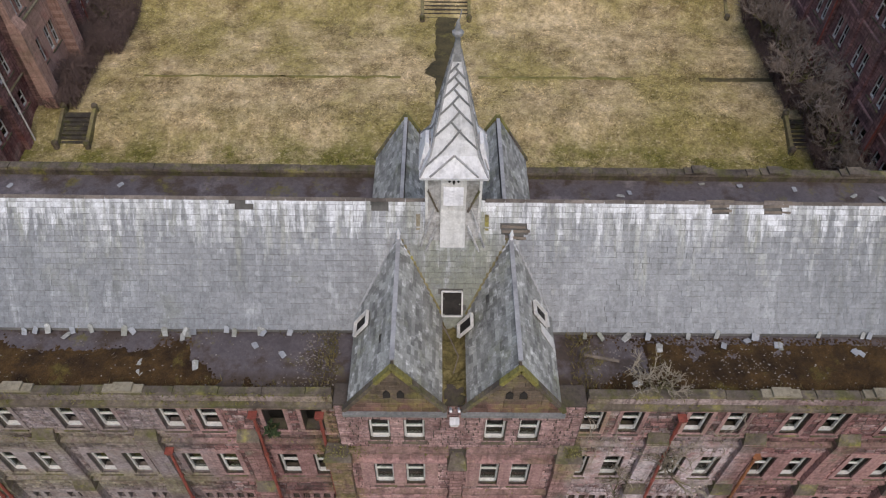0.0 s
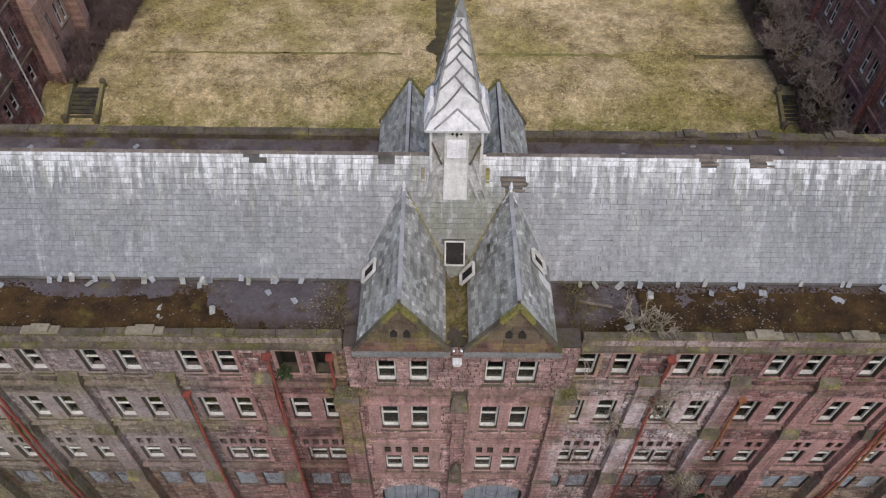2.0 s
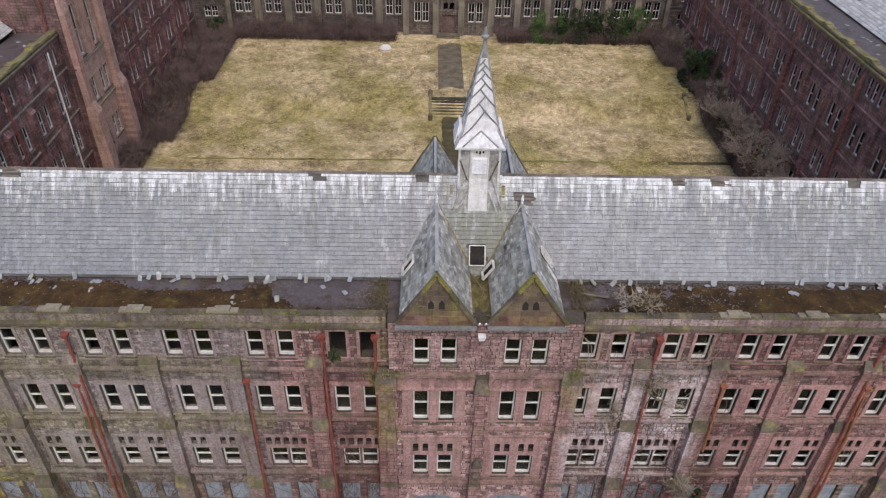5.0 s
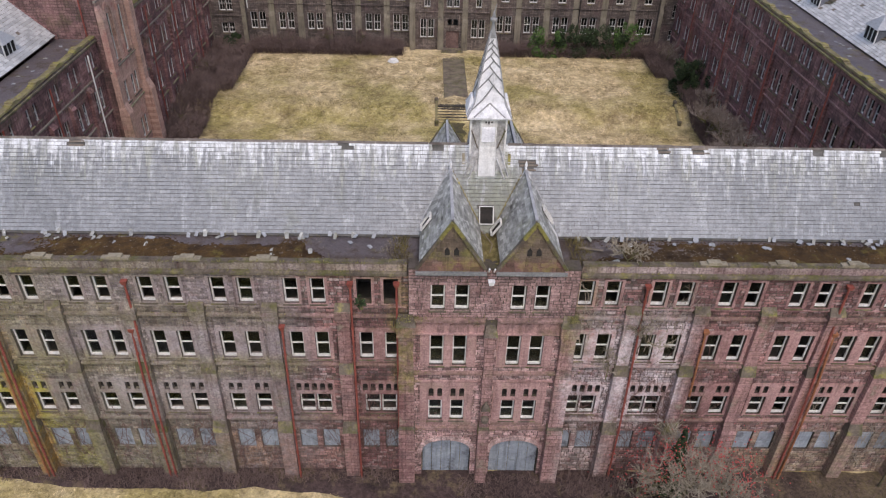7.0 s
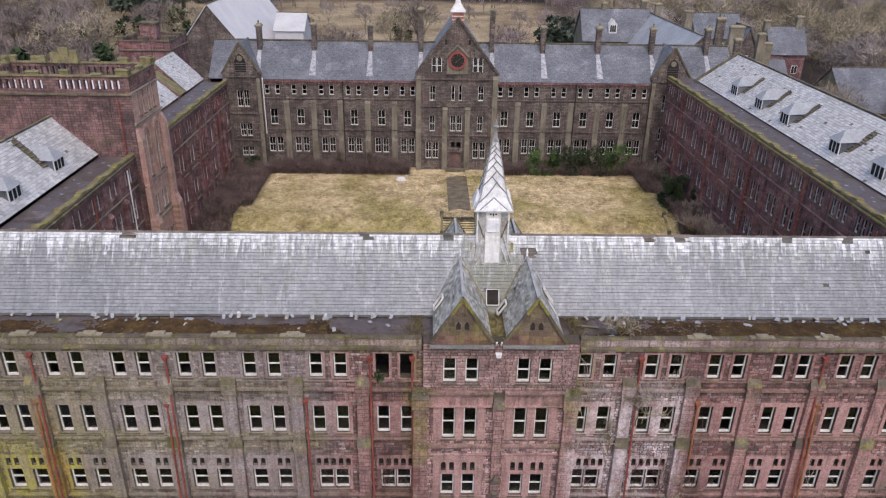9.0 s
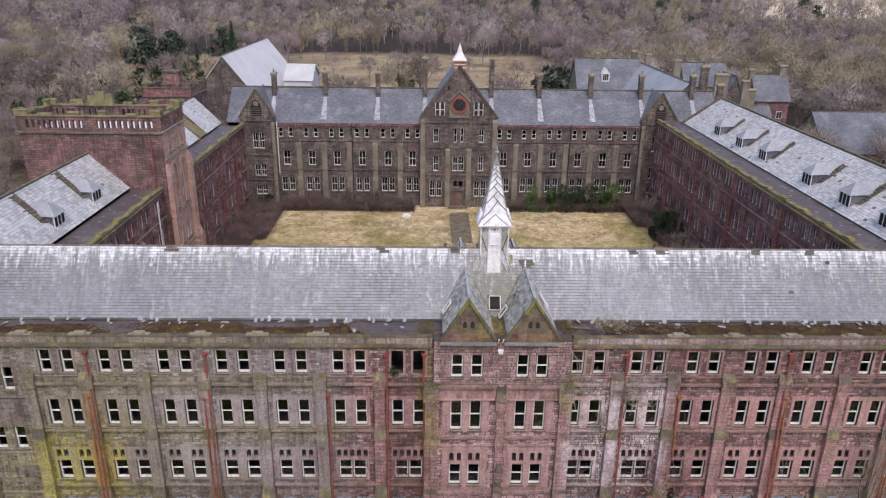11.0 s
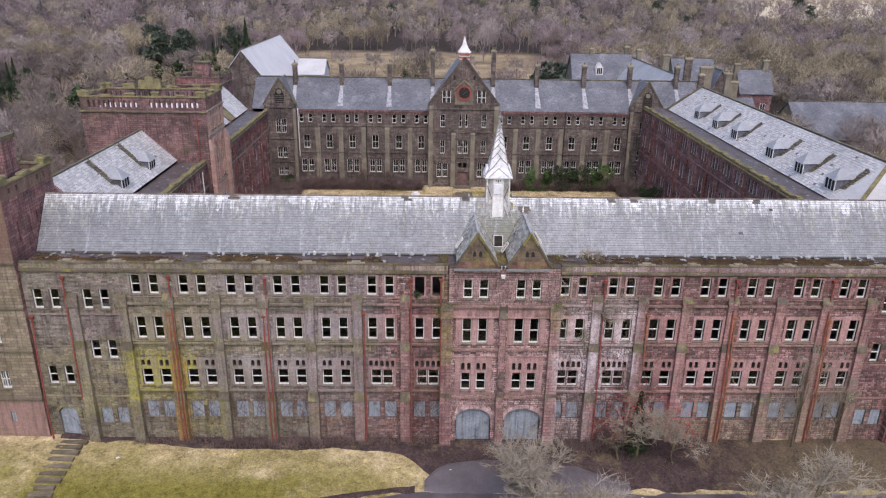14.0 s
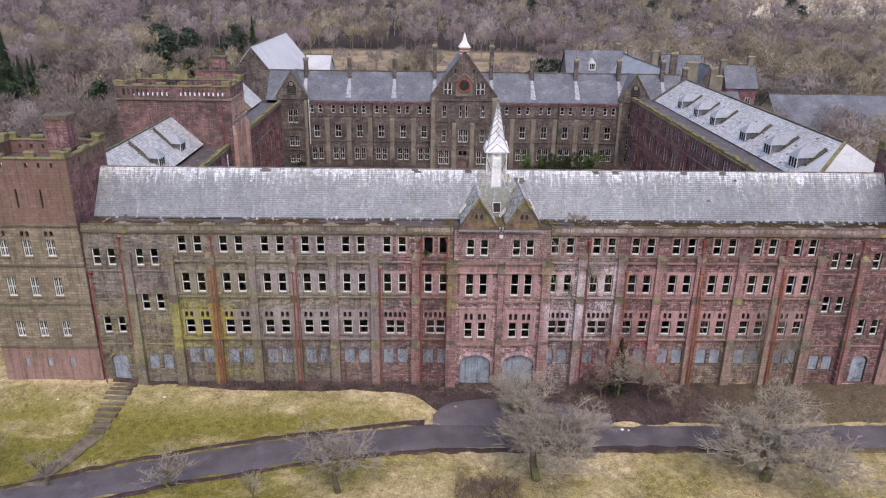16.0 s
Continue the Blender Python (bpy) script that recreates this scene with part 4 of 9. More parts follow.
# voussoirs over the two carriage arches
for a, b in ARCHES:
    s = Shape()
    c, w = (a + b) / 2, (b - a) / 2
    n = 13
    arc = [(c + w * math.cos(math.pi * i / n), 2.7 + 1.15 * max(0.0, math.sin(math.pi * i / n)) ** 0.8) for i in range(n + 1)]
    out = [(c + (w + 0.32) * math.cos(math.pi * i / n), 2.7 + 1.5 * max(0.0, math.sin(math.pi * i / n)) ** 0.8) for i in range(n + 1)]
    for i in range(n):
        v = Shape()
        v.extrude([arc[i + 1], arc[i], out[i], out[i + 1]], CY - Y0 - 0.09, CY - Y0 + 0.3)
        part("voussoir", v, M_CSTONE, front, "", FB)
    for i in range(n):
        p, q = arc[i], arc[i + 1]
        s.extrude([q, p, (p[0], 3.87), (q[0], 3.87)], CY - Y0 + 0.01, CY - Y0 + 0.4)
    part("spandrel", s.welded(), M_CSTONE, front, "sandstone over the arch", FB)
    d = Shape()
    for i in range(5):
        x0, x1 = a + 0.03 + (b - a - 0.06) * i / 5, a + 0.03 + (b - a - 0.06) * (i + 1) / 5
        d.box(x0 + 0.012, x1 - 0.012, CY - Y0 + 0.3 + rng.uniform(0, 0.03), CY - Y0 + 0.36, -0.25, 3.8)
    part("boarded_doorway", d, M_BOARD, front, "blue-grey steel sheets closing the arch", FB)

course(-38.3, -3.4, 16.5, 0.34, 0.2, M_COPING, label="mossy cornice", name="cornice")
course(6.0, 40.5, 16.5, 0.34, 0.2, M_COPING, label="mossy cornice", name="cornice")


def parapet(u0, u1, raised):
    s = Shape()
    pierced(s, u0, u1, 16.84, 17.3, [], -0.02, 0.3)
    part("parapet", s.welded(), M_STONE, front, "low stone parapet", FB)
    copings(front, FB, u0, u1, 17.3, -0.06, 0.33, M_COPING, 1.7, 0.1, raised=raised, cap=M_CAP)


parapet(-38.3, -3.4, [-34.4, -30.4, -26.55, -22.7, -18.7, -14.95, -10.95])
parapet(6.0, 40.5, [13.05, 16.8, 20.7, 24.8, 28.7, 32.5, 36.7])

# pilasters with weathered offsets
for u in PILASTERS:
    s = Shape()
    w = 0.39
    s.taper((u - w - 0.05, u + w + 0.05, -0.62, 0.02), -0.4, (u - w - 0.05, u + w + 0.05, -0.58, 0.02), 4.6)
    s.taper((u - w - 0.08, u + w + 0.08, -0.64, 0.02), 4.6, (u - w, u + w, -0.40, 0.02), 5.5)
    s.box(u - w, u + w, -0.40, 0.02, 5.5, 9.5)
    s.taper((u - w - 0.04, u + w + 0.04, -0.44, 0.02), 9.5, (u - w + 0.03, u + w - 0.03, -0.26, 0.02), 10.3)
    s.box(u - w + 0.03, u + w - 0.03, -0.26, 0.02, 10.3, 13.5)
    s.box(u - w - 0.05, u + w + 0.05, -0.36, 0.02, 13.5, 14.2)
    s.taper((u - w - 0.02, u + w + 0.02, -0.33, 0.02), 14.2, (u - w + 0.05, u + w - 0.05, -0.06, 0.02), 14.6)
    part("pilaster", s.welded(), M_PIER, front, m=FB)
    for z, h, o0, o1, k in ((4.68, 0.8, 0.67, 0.42, 0.1), (9.55, 0.72, 0.47, 0.28, 0.06), (14.15, 0.46, 0.38, 0.08, 0.07)):
        if rng.random() < 0.8:
            c = Shape()
            c.taper((u - w - k, u + w + k, -o0, -0.02), z, (u - w - 0.02, u + w + 0.02, -o1, -0.02), z + h)
            part("weathering", c, M_COPING, front, "mossy pilaster offset", FB)
for u, w in ((-3.45, 0.5), (1.3, 0.34), (5.72, 0.5)):
    s = Shape()
    top = 14.1 if w > 0.4 else 13.4
    s.taper((u - w, u + w, -1.15, -0.3), -0.4, (u - w, u + w, -1.05, -0.3), 4.6)
    s.taper((u - w, u + w, -1.05, -0.3), 4.6, (u - w + 0.05, u + w - 0.05, -0.85, -0.3), 5.5)
    s.box(u - w + 0.05, u + w - 0.05, -0.85, -0.3, 5.5, 9.2)
    s.taper((u - w, u + w, -0.9, -0.3), 9.2, (u - w + 0.08, u + w - 0.08, -0.7, -0.3), 10.0)
    s.box(u - w + 0.08, u + w - 0.08, -0.7, -0.3, 10.0, top - 1.3)
    s.box(u - w - 0.02, u + w + 0.02, -0.85, -0.3, top - 1.3, top - 0.5)
    h = Shape()
    h.taper((u - w - 0.06, u + w + 0.06, -0.92, -0.3), top - 0.5, (u - w + 0.1, u + w - 0.1, -0.38, -0.3), top)
    part("weathering", h, M_COPING, front, "mossy buttress offset", FB)
    h = Shape()
    h.taper((u - w - 0.03, u + w + 0.03, -0.93, -0.29), 5.0, (u - w + 0.02, u + w - 0.02, -0.87, -0.29), 5.52)
    part("weathering", h, M_COPING, front, "yellow-mossed buttress offsets", FB)
    part("buttress", s.welded(), M_PIER, front, "stepped sandstone buttress with mossy head", FB)
s = Shape()
s.lathe(1.3, -1.0, [(0.02, 6.0), (0.22, 6.2), (0.24, 6.5), (0.12, 6.6)], 8)
s.taper((1.02, 1.58, -1.2, -0.85), 7.3, (1.28, 1.32, -1.02, -0.95), 7.9)
part("niche_canopy", s, M_COPING, front, "small weathered gablet and bracket", FB)

# smooth surrounds of the paired windows
def surround(name, base, wins, u0, u1, z0, z1, y):
    s = Shape()
    pierced(s, u0, u1, z0, z1, wins, y, 0.1)
    part(name, s.welded(), M_ASHLAR, front, "", base)


for u in LEFT_BAYS + RIGHT_BAYS:
    near_wins = [h for h in holes if abs((h[0] + h[1]) / 2 - u) < 1.6]
    g = 0.5 if u in (-5.0, -8.97, 7.17, 11.2) else 0.78
    surround("window_surround", FB, [h for h in near_wins if 10.3 < h[2] < 11], u - GAP - 0.62, u + GAP + 0.62, W3[0] - 0.08, W3[0] + W3[1] + 0.3, -0.065)
    surround("window_surround", FB, [h for h in near_wins if 5.8 < h[2] < 8], u - g - 0.68, u + g + 0.68, W2[0] - 0.08, TR[0] + TR[1] + 0.22, -0.065)
    for k in (-1, 1):
        surround("window_surround", FB, [h for h in near_wins if h[2] > 14 and abs((h[0] + h[1]) / 2 - u - k * GAP) < 0.2], u + k * GAP - 0.56, u + k * GAP + 0.56, W4[0] - 0.06, W4[0] + W4[1] + 0.1, -0.06)
for c in (-1.06, 3.33):
    for z0, z1, zs in ((10.2, 12.72, (10.2, 11)), (5.25, 8.95, (5.5, 8))):
        surround("window_surround", FB, [h for h in choles if zs[0] < h[2] < zs[1] and abs((h[0] + h[1]) / 2 - c) < 1.2], c - 1.6, c + 1.6, z0, z1, CY - Y0 - 0.065)

# windows
for i, (c, z, w, h) in enumerate(glazed):
    bare = abs(c + 5.0) < 1.0 and z > 14
    if bare:
        continue
    r = rng.random()
    window(front, FB, c, z, w, h, panes=2 if r < 0.45 else 1 if r < 0.9 else 0)
for c, z, w, h in cglazed:
    window(front, FB @ Matrix.Translation((0, CY - Y0, 0)), c, z, w, h, panes=2)
light_me = {}
for c, z, w, h in lights + [(c + k, 7.75, 0.3, 0.7) for c in CW for k in (-0.26, 0.26)]:
    key = round(h, 2)
    if key not in light_me:
        s = Shape()
        # small stone-headed light: arched head stones and a black panel
        s.extrude([(-w / 2, h), (-w / 2, h - 0.16), (-w / 4, h - 0.05), (0, h - 0.015)], 0.0, 0.2)
        s.extrude([(0, h - 0.015), (w / 4, h - 0.05), (w / 2, h - 0.16), (w / 2, h)], 0.0, 0.2)
        g = Shape()
        g.box(-w / 2, w / 2, 0.2, 0.24, 0, h)
        light_me[key] = (s.mesh("light_head", M_PINK), g.mesh("light_panel", M_BLACK))
    base = FB @ Matrix.Translation((c, CY - Y0 if h > 0.65 else 0, z))
    ob = part("transom_light", light_me[key][0], None, front, "", base)
    part("panel", light_me[key][1], None, ob)
board_me = {}
for c, z, w, h in boarded:
    if w not in board_me:
        s = Shape()
        s.box(-w / 2 + 0.02, w / 2 - 0.02, 0.1, 0.14, 0.02, h - 0.02)
        s.box(-w / 2 + 0.05, w / 2 - 0.05, 0.08, 0.1, h * 0.33, h * 0.33 + 0.04)
        s.box(-w / 2 + 0.05, w / 2 - 0.05, 0.08, 0.1, h * 0.70, h * 0.70 + 0.04)
        for k in (-1, 1):
            for q in (0.12, 0.5, 0.88):
                s.box(k * (w / 2 - 0.1) - 0.025, k * (w / 2 - 0.1) + 0.025, 0.07, 0.1, h * q - 0.025, h * q + 0.025)
        board_me[w] = s.mesh("boarded_window", M_BOARD)
    part("boarded_window", board_me[w], None, front, "", FB @ Matrix.Translation((c, 0, z)))
for c in (-36.6, 38.8):
    s = Shape()
    s.extrude([(c - 0.78, 0.5), (c + 0.78, 0.5), (c + 0.78, 3.1), (c + 0.45, 3.55), (c, 3.68), (c - 0.45, 3.55), (c - 0.78, 3.1)], 0.2, 0.28)
    s.box(c - 0.02, c + 0.02, 0.17, 0.2, 0.5, 3.5)
    d = part("door", s, M_BOARD, front, "blue-grey sheeted arched door", FB)
    s = Shape()
    n = 9
    arc = [(c + 0.82 * math.cos(math.pi * i / n), 3.05 + 0.66 * math.sin(math.pi * i / n)) for i in range(n + 1)]
    out = [(c + 1.08 * math.cos(math.pi * i / n), 3.05 + 0.92 * math.sin(math.pi * i / n)) for i in range(n + 1)]
    for i in range(n):
        s.extrude([arc[i + 1], arc[i], out[i], out[i + 1]], -0.06, 0.2)
        s.extrude([arc[i + 1], arc[i], (arc[i][0], 3.72), (arc[i + 1][0], 3.72)], 0.02, 0.19)
    part("door_arch", s, M_PINK, front, "", FB)

# drainpipes with hoppers
for u, z1, z0, mat in ((-6.45, 16.0, 0.3, M_PIPE), (-10.4, 12.9, 0.3, M_PIPE), (-3.95, 16.0, 0.4, M_PIPE), (-18.45, 16.0, 0.3, M_PIPE), (-18.8, 12.6, 0.3, M_PIPE), (-26.3, 16.1, 0.3, M_PIPE), (-26.62, 12.7, 0.3, M_RUST),
                       (-34.9, 16.0, 4.7, M_PIPE), (-38.0, 12.4, 0.6, M_PIPE), (9.7, 16.0, 0.4, M_PIPE), (13.6, 12.8, 8.0, M_RUST), (20.75, 16.1, 0.4, M_PIPE), (21.05, 12.7, 0.4, M_RUST), (28.9, 16.1, 0.4, M_PIPE), (29.15, 12.5, 1.0, M_RUST), (36.4, 16.0, 0.5, M_PIPE)):
    s = Shape()
    y = -0.5 if z0 < 5 else -0.42
    pts = [(u, -0.2, z1), (u, -0.22, 14.3 if z1 > 14 else z1 - 0.3), (u + 0.03, -0.5, 9.6), (u + 0.05, -0.72, 4.9), (u + 0.05, -0.72, z0)] if z0 < 4 else [(u, -0.2, z1), (u + 0.02, -0.5, max(z0, 8.0)), (u + 0.02, -0.5, z0)]
    for a, b in zip(pts, pts[1:]):
        if a[2] > b[2]:
            s.tube(a, b, 0.065, 0.065, 7)
    for z in range(int(z0) + 1, int(z1), 2):
        for a, b in zip(pts, pts[1:]):
            if b[2] < z < a[2]:
                k = (a[2] - z) / (a[2] - b[2])
                p = Vector(a).lerp(Vector(b), k)
                s.tube(p + Vector((0, 0, -0.06)), p + Vector((0, 0, 0.06)), 0.09, 0.09, 7)
    ob = part("drainpipe", s, mat, front, "flaking red cast-iron drainpipe", FB)
    h = Shape()
    h.taper((u - 0.1, u + 0.1, -0.3, -0.08), z1 - 0.1, (u - 0.17, u + 0.17, -0.36, -0.04), z1 + 0.15)
    part("hopper", h, mat, ob)

# main roof
EAVE, RIDGE, RY, EY = 17.18, 21.42, 19.64, 16.6
roof = Shape()
roof.add([(-38.3, EY - 0.05, EAVE - 0.12), (40.6, EY - 0.05, EAVE - 0.12), (40.6, RY, RIDGE - 0.1), (-38.3, RY, RIDGE - 0.1), (40.6, 22.7, EAVE - 0.12), (-38.3, 22.7, EAVE - 0.12)],
         [(0, 1, 2, 3), (3, 2, 4, 5), (0, 3, 5), (1, 4, 2), (0, 5, 4, 1)])
part("roof_deck", roof, M_DARKIN, front, "dark roof boarding under the slates")
RF = slope_frame((-38.3, EY, EAVE), (40.6, EY, EAVE), (-38.3, RY, RIDGE))
SLOPE = math.hypot(RY - EY, RIDGE - EAVE)
field, picked = Shape(), []
u = lambda x: x + 38.3
gaps = [(u(x) - 0.35, u(x) + 0.35, 4.85, 5.3) for x in (-7.0, -22.2, -1.9, 11.0, 13.2, 20.1, 24.0)] + [(u(3.35) - 0.45, u(3.35) + 0.45, 3.75, 4.25), (u(0.58), u(1.44), 0.62, 1.7), (u(-22.0) - 0.4, u(-22.0) + 0.4, 4.75, 5.3)]
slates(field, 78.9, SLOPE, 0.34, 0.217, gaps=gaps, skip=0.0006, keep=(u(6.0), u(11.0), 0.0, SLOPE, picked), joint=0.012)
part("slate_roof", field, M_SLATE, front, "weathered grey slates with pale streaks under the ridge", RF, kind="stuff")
back = Shape()
back.add([(0, 0, 0.02), (78.9, 0, 0.02), (78.9, SLOPE, 0.02), (0, SLOPE, 0.02)], [(0, 1, 2, 3)])
part("rear_slate_slope", back, M_SLATE2, front, "grey slates of the courtyard slope", slope_frame((40.6, 22.68, EAVE), (-38.3, 22.68, EAVE), (40.6, RY, RIDGE)))
x = -38.3
while x < 40.5:
    e = min(40.6, x + 0.75)
    if not 0.1 < (x + e) / 2 < 2.0:
        z = RIDGE + rng.uniform(-0.012, 0.012)
        s = Shape()
        s.add([(q, RY + y, z + h) for q in (x + 0.008, e - 0.008) for y, h in ((-0.075, -0.07), (0, 0.06), (0.075, -0.07))], [(0, 3, 4, 1), (1, 4, 5, 2), (0, 1, 2), (3, 5, 4)])
        part("ridge_stone", s, M_RIDGEROLL, front)
    x = e
# roof walks behind the parapets
n = 79
for y0, y1, z in ((Y0 + 0.27, EY + 0.05, 16.98), (22.6, 26.1, 16.42)):
    s = Shape()
    for i in range(n):
        for j in range(4):
            a, b = -38.3 + i, min(40.6, -38.3 + i + 1)
            c, d = y0 + (y1 - y0) * j / 4, y0 + (y1 - y0) * (j + 1) / 4
            q = lambda x, y: z + 0.03 * noise.noise(Vector((x * 0.6, y * 0.6, 1)))
            s.add([(a, c, q(a, c)), (b, c, q(b, c)), (b, d, q(b, d)), (a, d, q(a, d))], [(0, 1, 2, 3)])
    part("roof_walk", s.welded(), M_ROOFTAR, front, "damp felt gutter walk with brown moss")
# rear wall and parapet
RB = wall_frame(0, 26.5, 180)
s = Shape()
pierced(s, -40.6, 38.3, 0.2, 16.74, [], 0, 0.45)
part("rear_wall", s, M_COPING, front, "red stone courtyard wall", RB)
copings(front, RB, -40.6, 38.3, 16.74, -0.04, 0.49, M_COPING, 1.8, 0.1, raised=(-37, -33, -28.7, -24.8, -20.7, -16.8, -13.1, 22.7, 26.5, 30.4))
# end walls close the block
s = Shape()
s.box(40.6, 40.9, Y0, 26.4, -0.4, 17.2)
s.box(-38.6, -38.3, 21.6, 26.4, -0.4, 17.2)
part("end_wall", s, M_REDWALL, front)


# twin gables, front and rear
def gable(c, half, apex, foot, y_front, y_back, facing_front=True):
    sgn = 1 if facing_front else -1
    w = Shape()
    y0 = y_front
    w.extrude([(c - half, foot - 0.35), (c + half, foot - 0.35), (c + half, foot), (c, apex), (c - half, foot)], min(y0, y0 + sgn * 0.4), max(y0, y0 + sgn * 0.4))
    part("gable_wall", w, M_GABLE, front, "sandstone gable with yellow lichen")
    if facing_front:
        # courses of the gable face
        blocks = []
        z = foot - 0.3
        while z < apex - 0.35:
            h = 0.3
            hw = half * (1 - (z + h - foot) / (apex - foot)) if z + h > foot else half
            hw -= 0.12
            x = c - hw
            while x < c + hw - 0.05:
                e = min(c + hw, x + rng.uniform(0.4, 0.8))
                blocks.append((x, e, z, z + h, rng.uniform(0.01, 0.04)))
                x = e
            z += h
        s = Shape()
        lay(s, blocks, y0)
        part("gable_facing", s, M_GABLE, front, "", kind="stuff")
        for k in (-0.24, 0.24):
            s = Shape()
            s.extrude([(c + k - 0.13, foot + 0.75), (c + k + 0.13, foot + 0.75), (c + k + 0.13, foot + 1.05), (c + k, foot + 1.25), (c + k - 0.13, foot + 1.05)], y0 - 0.06, y0 - 0.03)
            part("slit_window", s, M_BLACK, front)
        # gutter course in dark lead colour, which draws the cornice shadow line
        course_s = Shape()
        course_s.box(c - half - 0.15, c + half + 0.15, y0 - 0.14, y0, foot - 0.5, foot - 0.32)
        part("gable_cornice", course_s, M_DARKLEAD, front, "gutter course coloured dark for the shadow line below the gable")
    rise = apex - foot
    for k in (-1, 1):
        # coping
        a, b = Vector((c + k * (half + 0.1), y0 - sgn * 0.02, foot - 0.14)), Vector((c, y0 - sgn * 0.02, apex + 0.02))
        nseg = 6
        for i in range(nseg):
            s = Shape()
            s.bar(a.lerp(b, i / nseg + 0.004), a.lerp(b, (i + 1) / nseg - 0.004), 0.22, 0.15)
            part("coping_stone", s, M_GABLECOPE if i > 3 else M_COPING, front)
        # slated slope from the front to the main roof
        cut = half - 0.06 if facing_front else half
        low = apex - rise * cut / half
        p_front, p_back = (c + k * cut, y0 + sgn * 0.06, low), (c + k * cut, y_back, low)
        p0, p1 = (p_back, p_front) if (k < 0) == facing_front else (p_front, p_back)
        m = slope_frame(p0, p1, (c, p0[1], apex))
        ln, sl = abs(y_back - y0) - 0.06, math.hypot(cut, apex - low)
        d = Shape()
        d.box(c + k * (cut - 0.12) - 0.06, c + k * (cut - 0.12) + 0.06, min(y0 + sgn * 0.4, y_back), max(y0 + sgn * 0.4, y_back), 16.9, low - 0.05)
        part("side_wall", d, M_COPING, front, "low mossy wall under the slates")
        s = Shape()
        slates(s, ln, sl, 0.38, 0.23, skip=0.004, joint=0.02)
        part("slate_slope", s, M_GSLATE, front, "mossy grey slates", m, kind="stuff")
        d = Shape()
        d.add([(0, 0, -0.05), (ln, 0, -0.05), (ln, sl, -0.05), (0, sl, -0.05)], [(0, 1, 2, 3)])
        part("slope_boarding", d, M_DARKIN, front, "", m)
    s = Shape()
    s.bar((c, y0 + sgn * 0.25, apex + 0.06), (c, y_back, apex + 0.06), 0.16, 0.09)
    part("gable_ridge", s, M_RIDGELEAD, front, "lead-dressed ridge")


for c in (-1.05, 3.2):
    gable(c, 1.72, 20.3, 17.62, 13.02, 18.85)
    gable(c - 0.03, 1.5, 19.5, 16.95, 27.0, 20.6, False)
    # lead flashing where the gable's slates meet the main roof
    for k in (-1, 1):
        s = Shape()
        s.bar((c + k * 1.62, 16.95, 17.78), (c + k * 0.06, 18.83, 20.28), 0.16, 0.05)
        part("valley_flashing", s, M_MOSSCOPE if k * (c - 1) < 0 else M_RIDGELEAD, front, "mossy lead valley")
# lead finials where the gable ridges meet the roof
for c in (-1.05, 3.2):
    s = Shape()
    s.bar((c - 0.26, 18.35, 19.85), (c, 18.55, 20.25), 0.16, 0.06)
    s.bar((c + 0.26, 18.35, 19.85), (c, 18.55, 20.25), 0.16, 0.06)
    s.lathe(c, 18.6, [(0.12, 20.2), (0.05, 20.5), (0.09, 20.6), (0.02, 20.9)], 7)
    part("lead_saddle", s, M_LEAD, front, "torn white lead saddle and finial")
# bare battens where slates are missing
for x, yv in ((3.35, 4.0), (-22.0, 5.0), (11.0, 5.05), (13.2, 5.05)):
    for i in range(3):
        s = Shape()
        s.bar((u(x) - 0.48 + rng.uniform(-0.1, 0.1), yv - 0.2 + i * 0.2, -0.01), (u(x) + 0.48 + rng.uniform(-0.1, 0.1), yv - 0.2 + i * 0.2 + rng.uniform(-0.06, 0.06), 0.02), 0.1, 0.04)
        part("batten", s, M_WOOD, front, "", RF)


# roof lights
def roof_light(m, w, h, open_dark=True, lean=0.0):
    t = thing("roof_light", "white-painted roof light with an empty frame", "skylight", m, "roof lights")
    s = Shape()
    for a, b in (((0, 0), (w, 0)), ((w, 0), (w, h)), ((w, h), (0, h)), ((0, h), (0, 0))):
        s.bar((a[0], a[1], 0.1), (b[0], b[1], 0.1), 0.055, 0.12)
    part("frame", s, M_WHITE, t)
    # a black slab gives the darkness inside the frame
    g = Shape()
    g.box(0.02, w - 0.02, 0.02, h - 0.02, 0.0, 0.03)
    part("opening", g, M_BLACK, t, "black slab standing for the dark hollow")
    return t


roof_light(RF @ Matrix.Translation((u(0.62), 0.65, 0.0)), 0.78, 1.0)
for c, k, along, up, w, h in ((-1.05, -1, 2.5, 0.3, 0.62, 0.95), (3.2, -1, 2.2, -0.28, 0.6, 0.9), (3.2, 1, 2.9, 0.75, 0.6, 1.0)):
    p_front, p_back = (c + k * 1.66, 13.08, 17.71), (c + k * 1.66, 18.85, 17.71)
    p0, p1 = (p_back, p_front) if k < 0 else (p_front, p_back)
    m = slope_frame(p0, p1, (c, p0[1], 20.3))
    roof_light(m @ Matrix.Translation((along, up, 0.05)), w, h)
    if k > 0:
        sheet = Shape()
        sheet.add([(2.25, 0.1, 0.07), (2.75, 0.15, 0.07), (2.8, 1.25, 0.09), (2.45, 1.2, 0.09), (2.25, 0.1, 0.04), (2.75, 0.15, 0.04), (2.8, 1.25, 0.06), (2.45, 1.2, 0.06)], [(0, 1, 2, 3), (7, 6, 5, 4), (0, 4, 5, 1), (1, 5, 6, 2), (2, 6, 7, 3), (3, 7, 4, 0)])
        solid("slipped_sheet", sheet, M_WHITE, "torn white sheet slipped down the gable slates", "sheet", m)
s = Shape()
s.taper((0.98, 1.22, 12.84, 13.1), 16.5, (0.92, 1.28, 12.8, 13.1), 16.75)
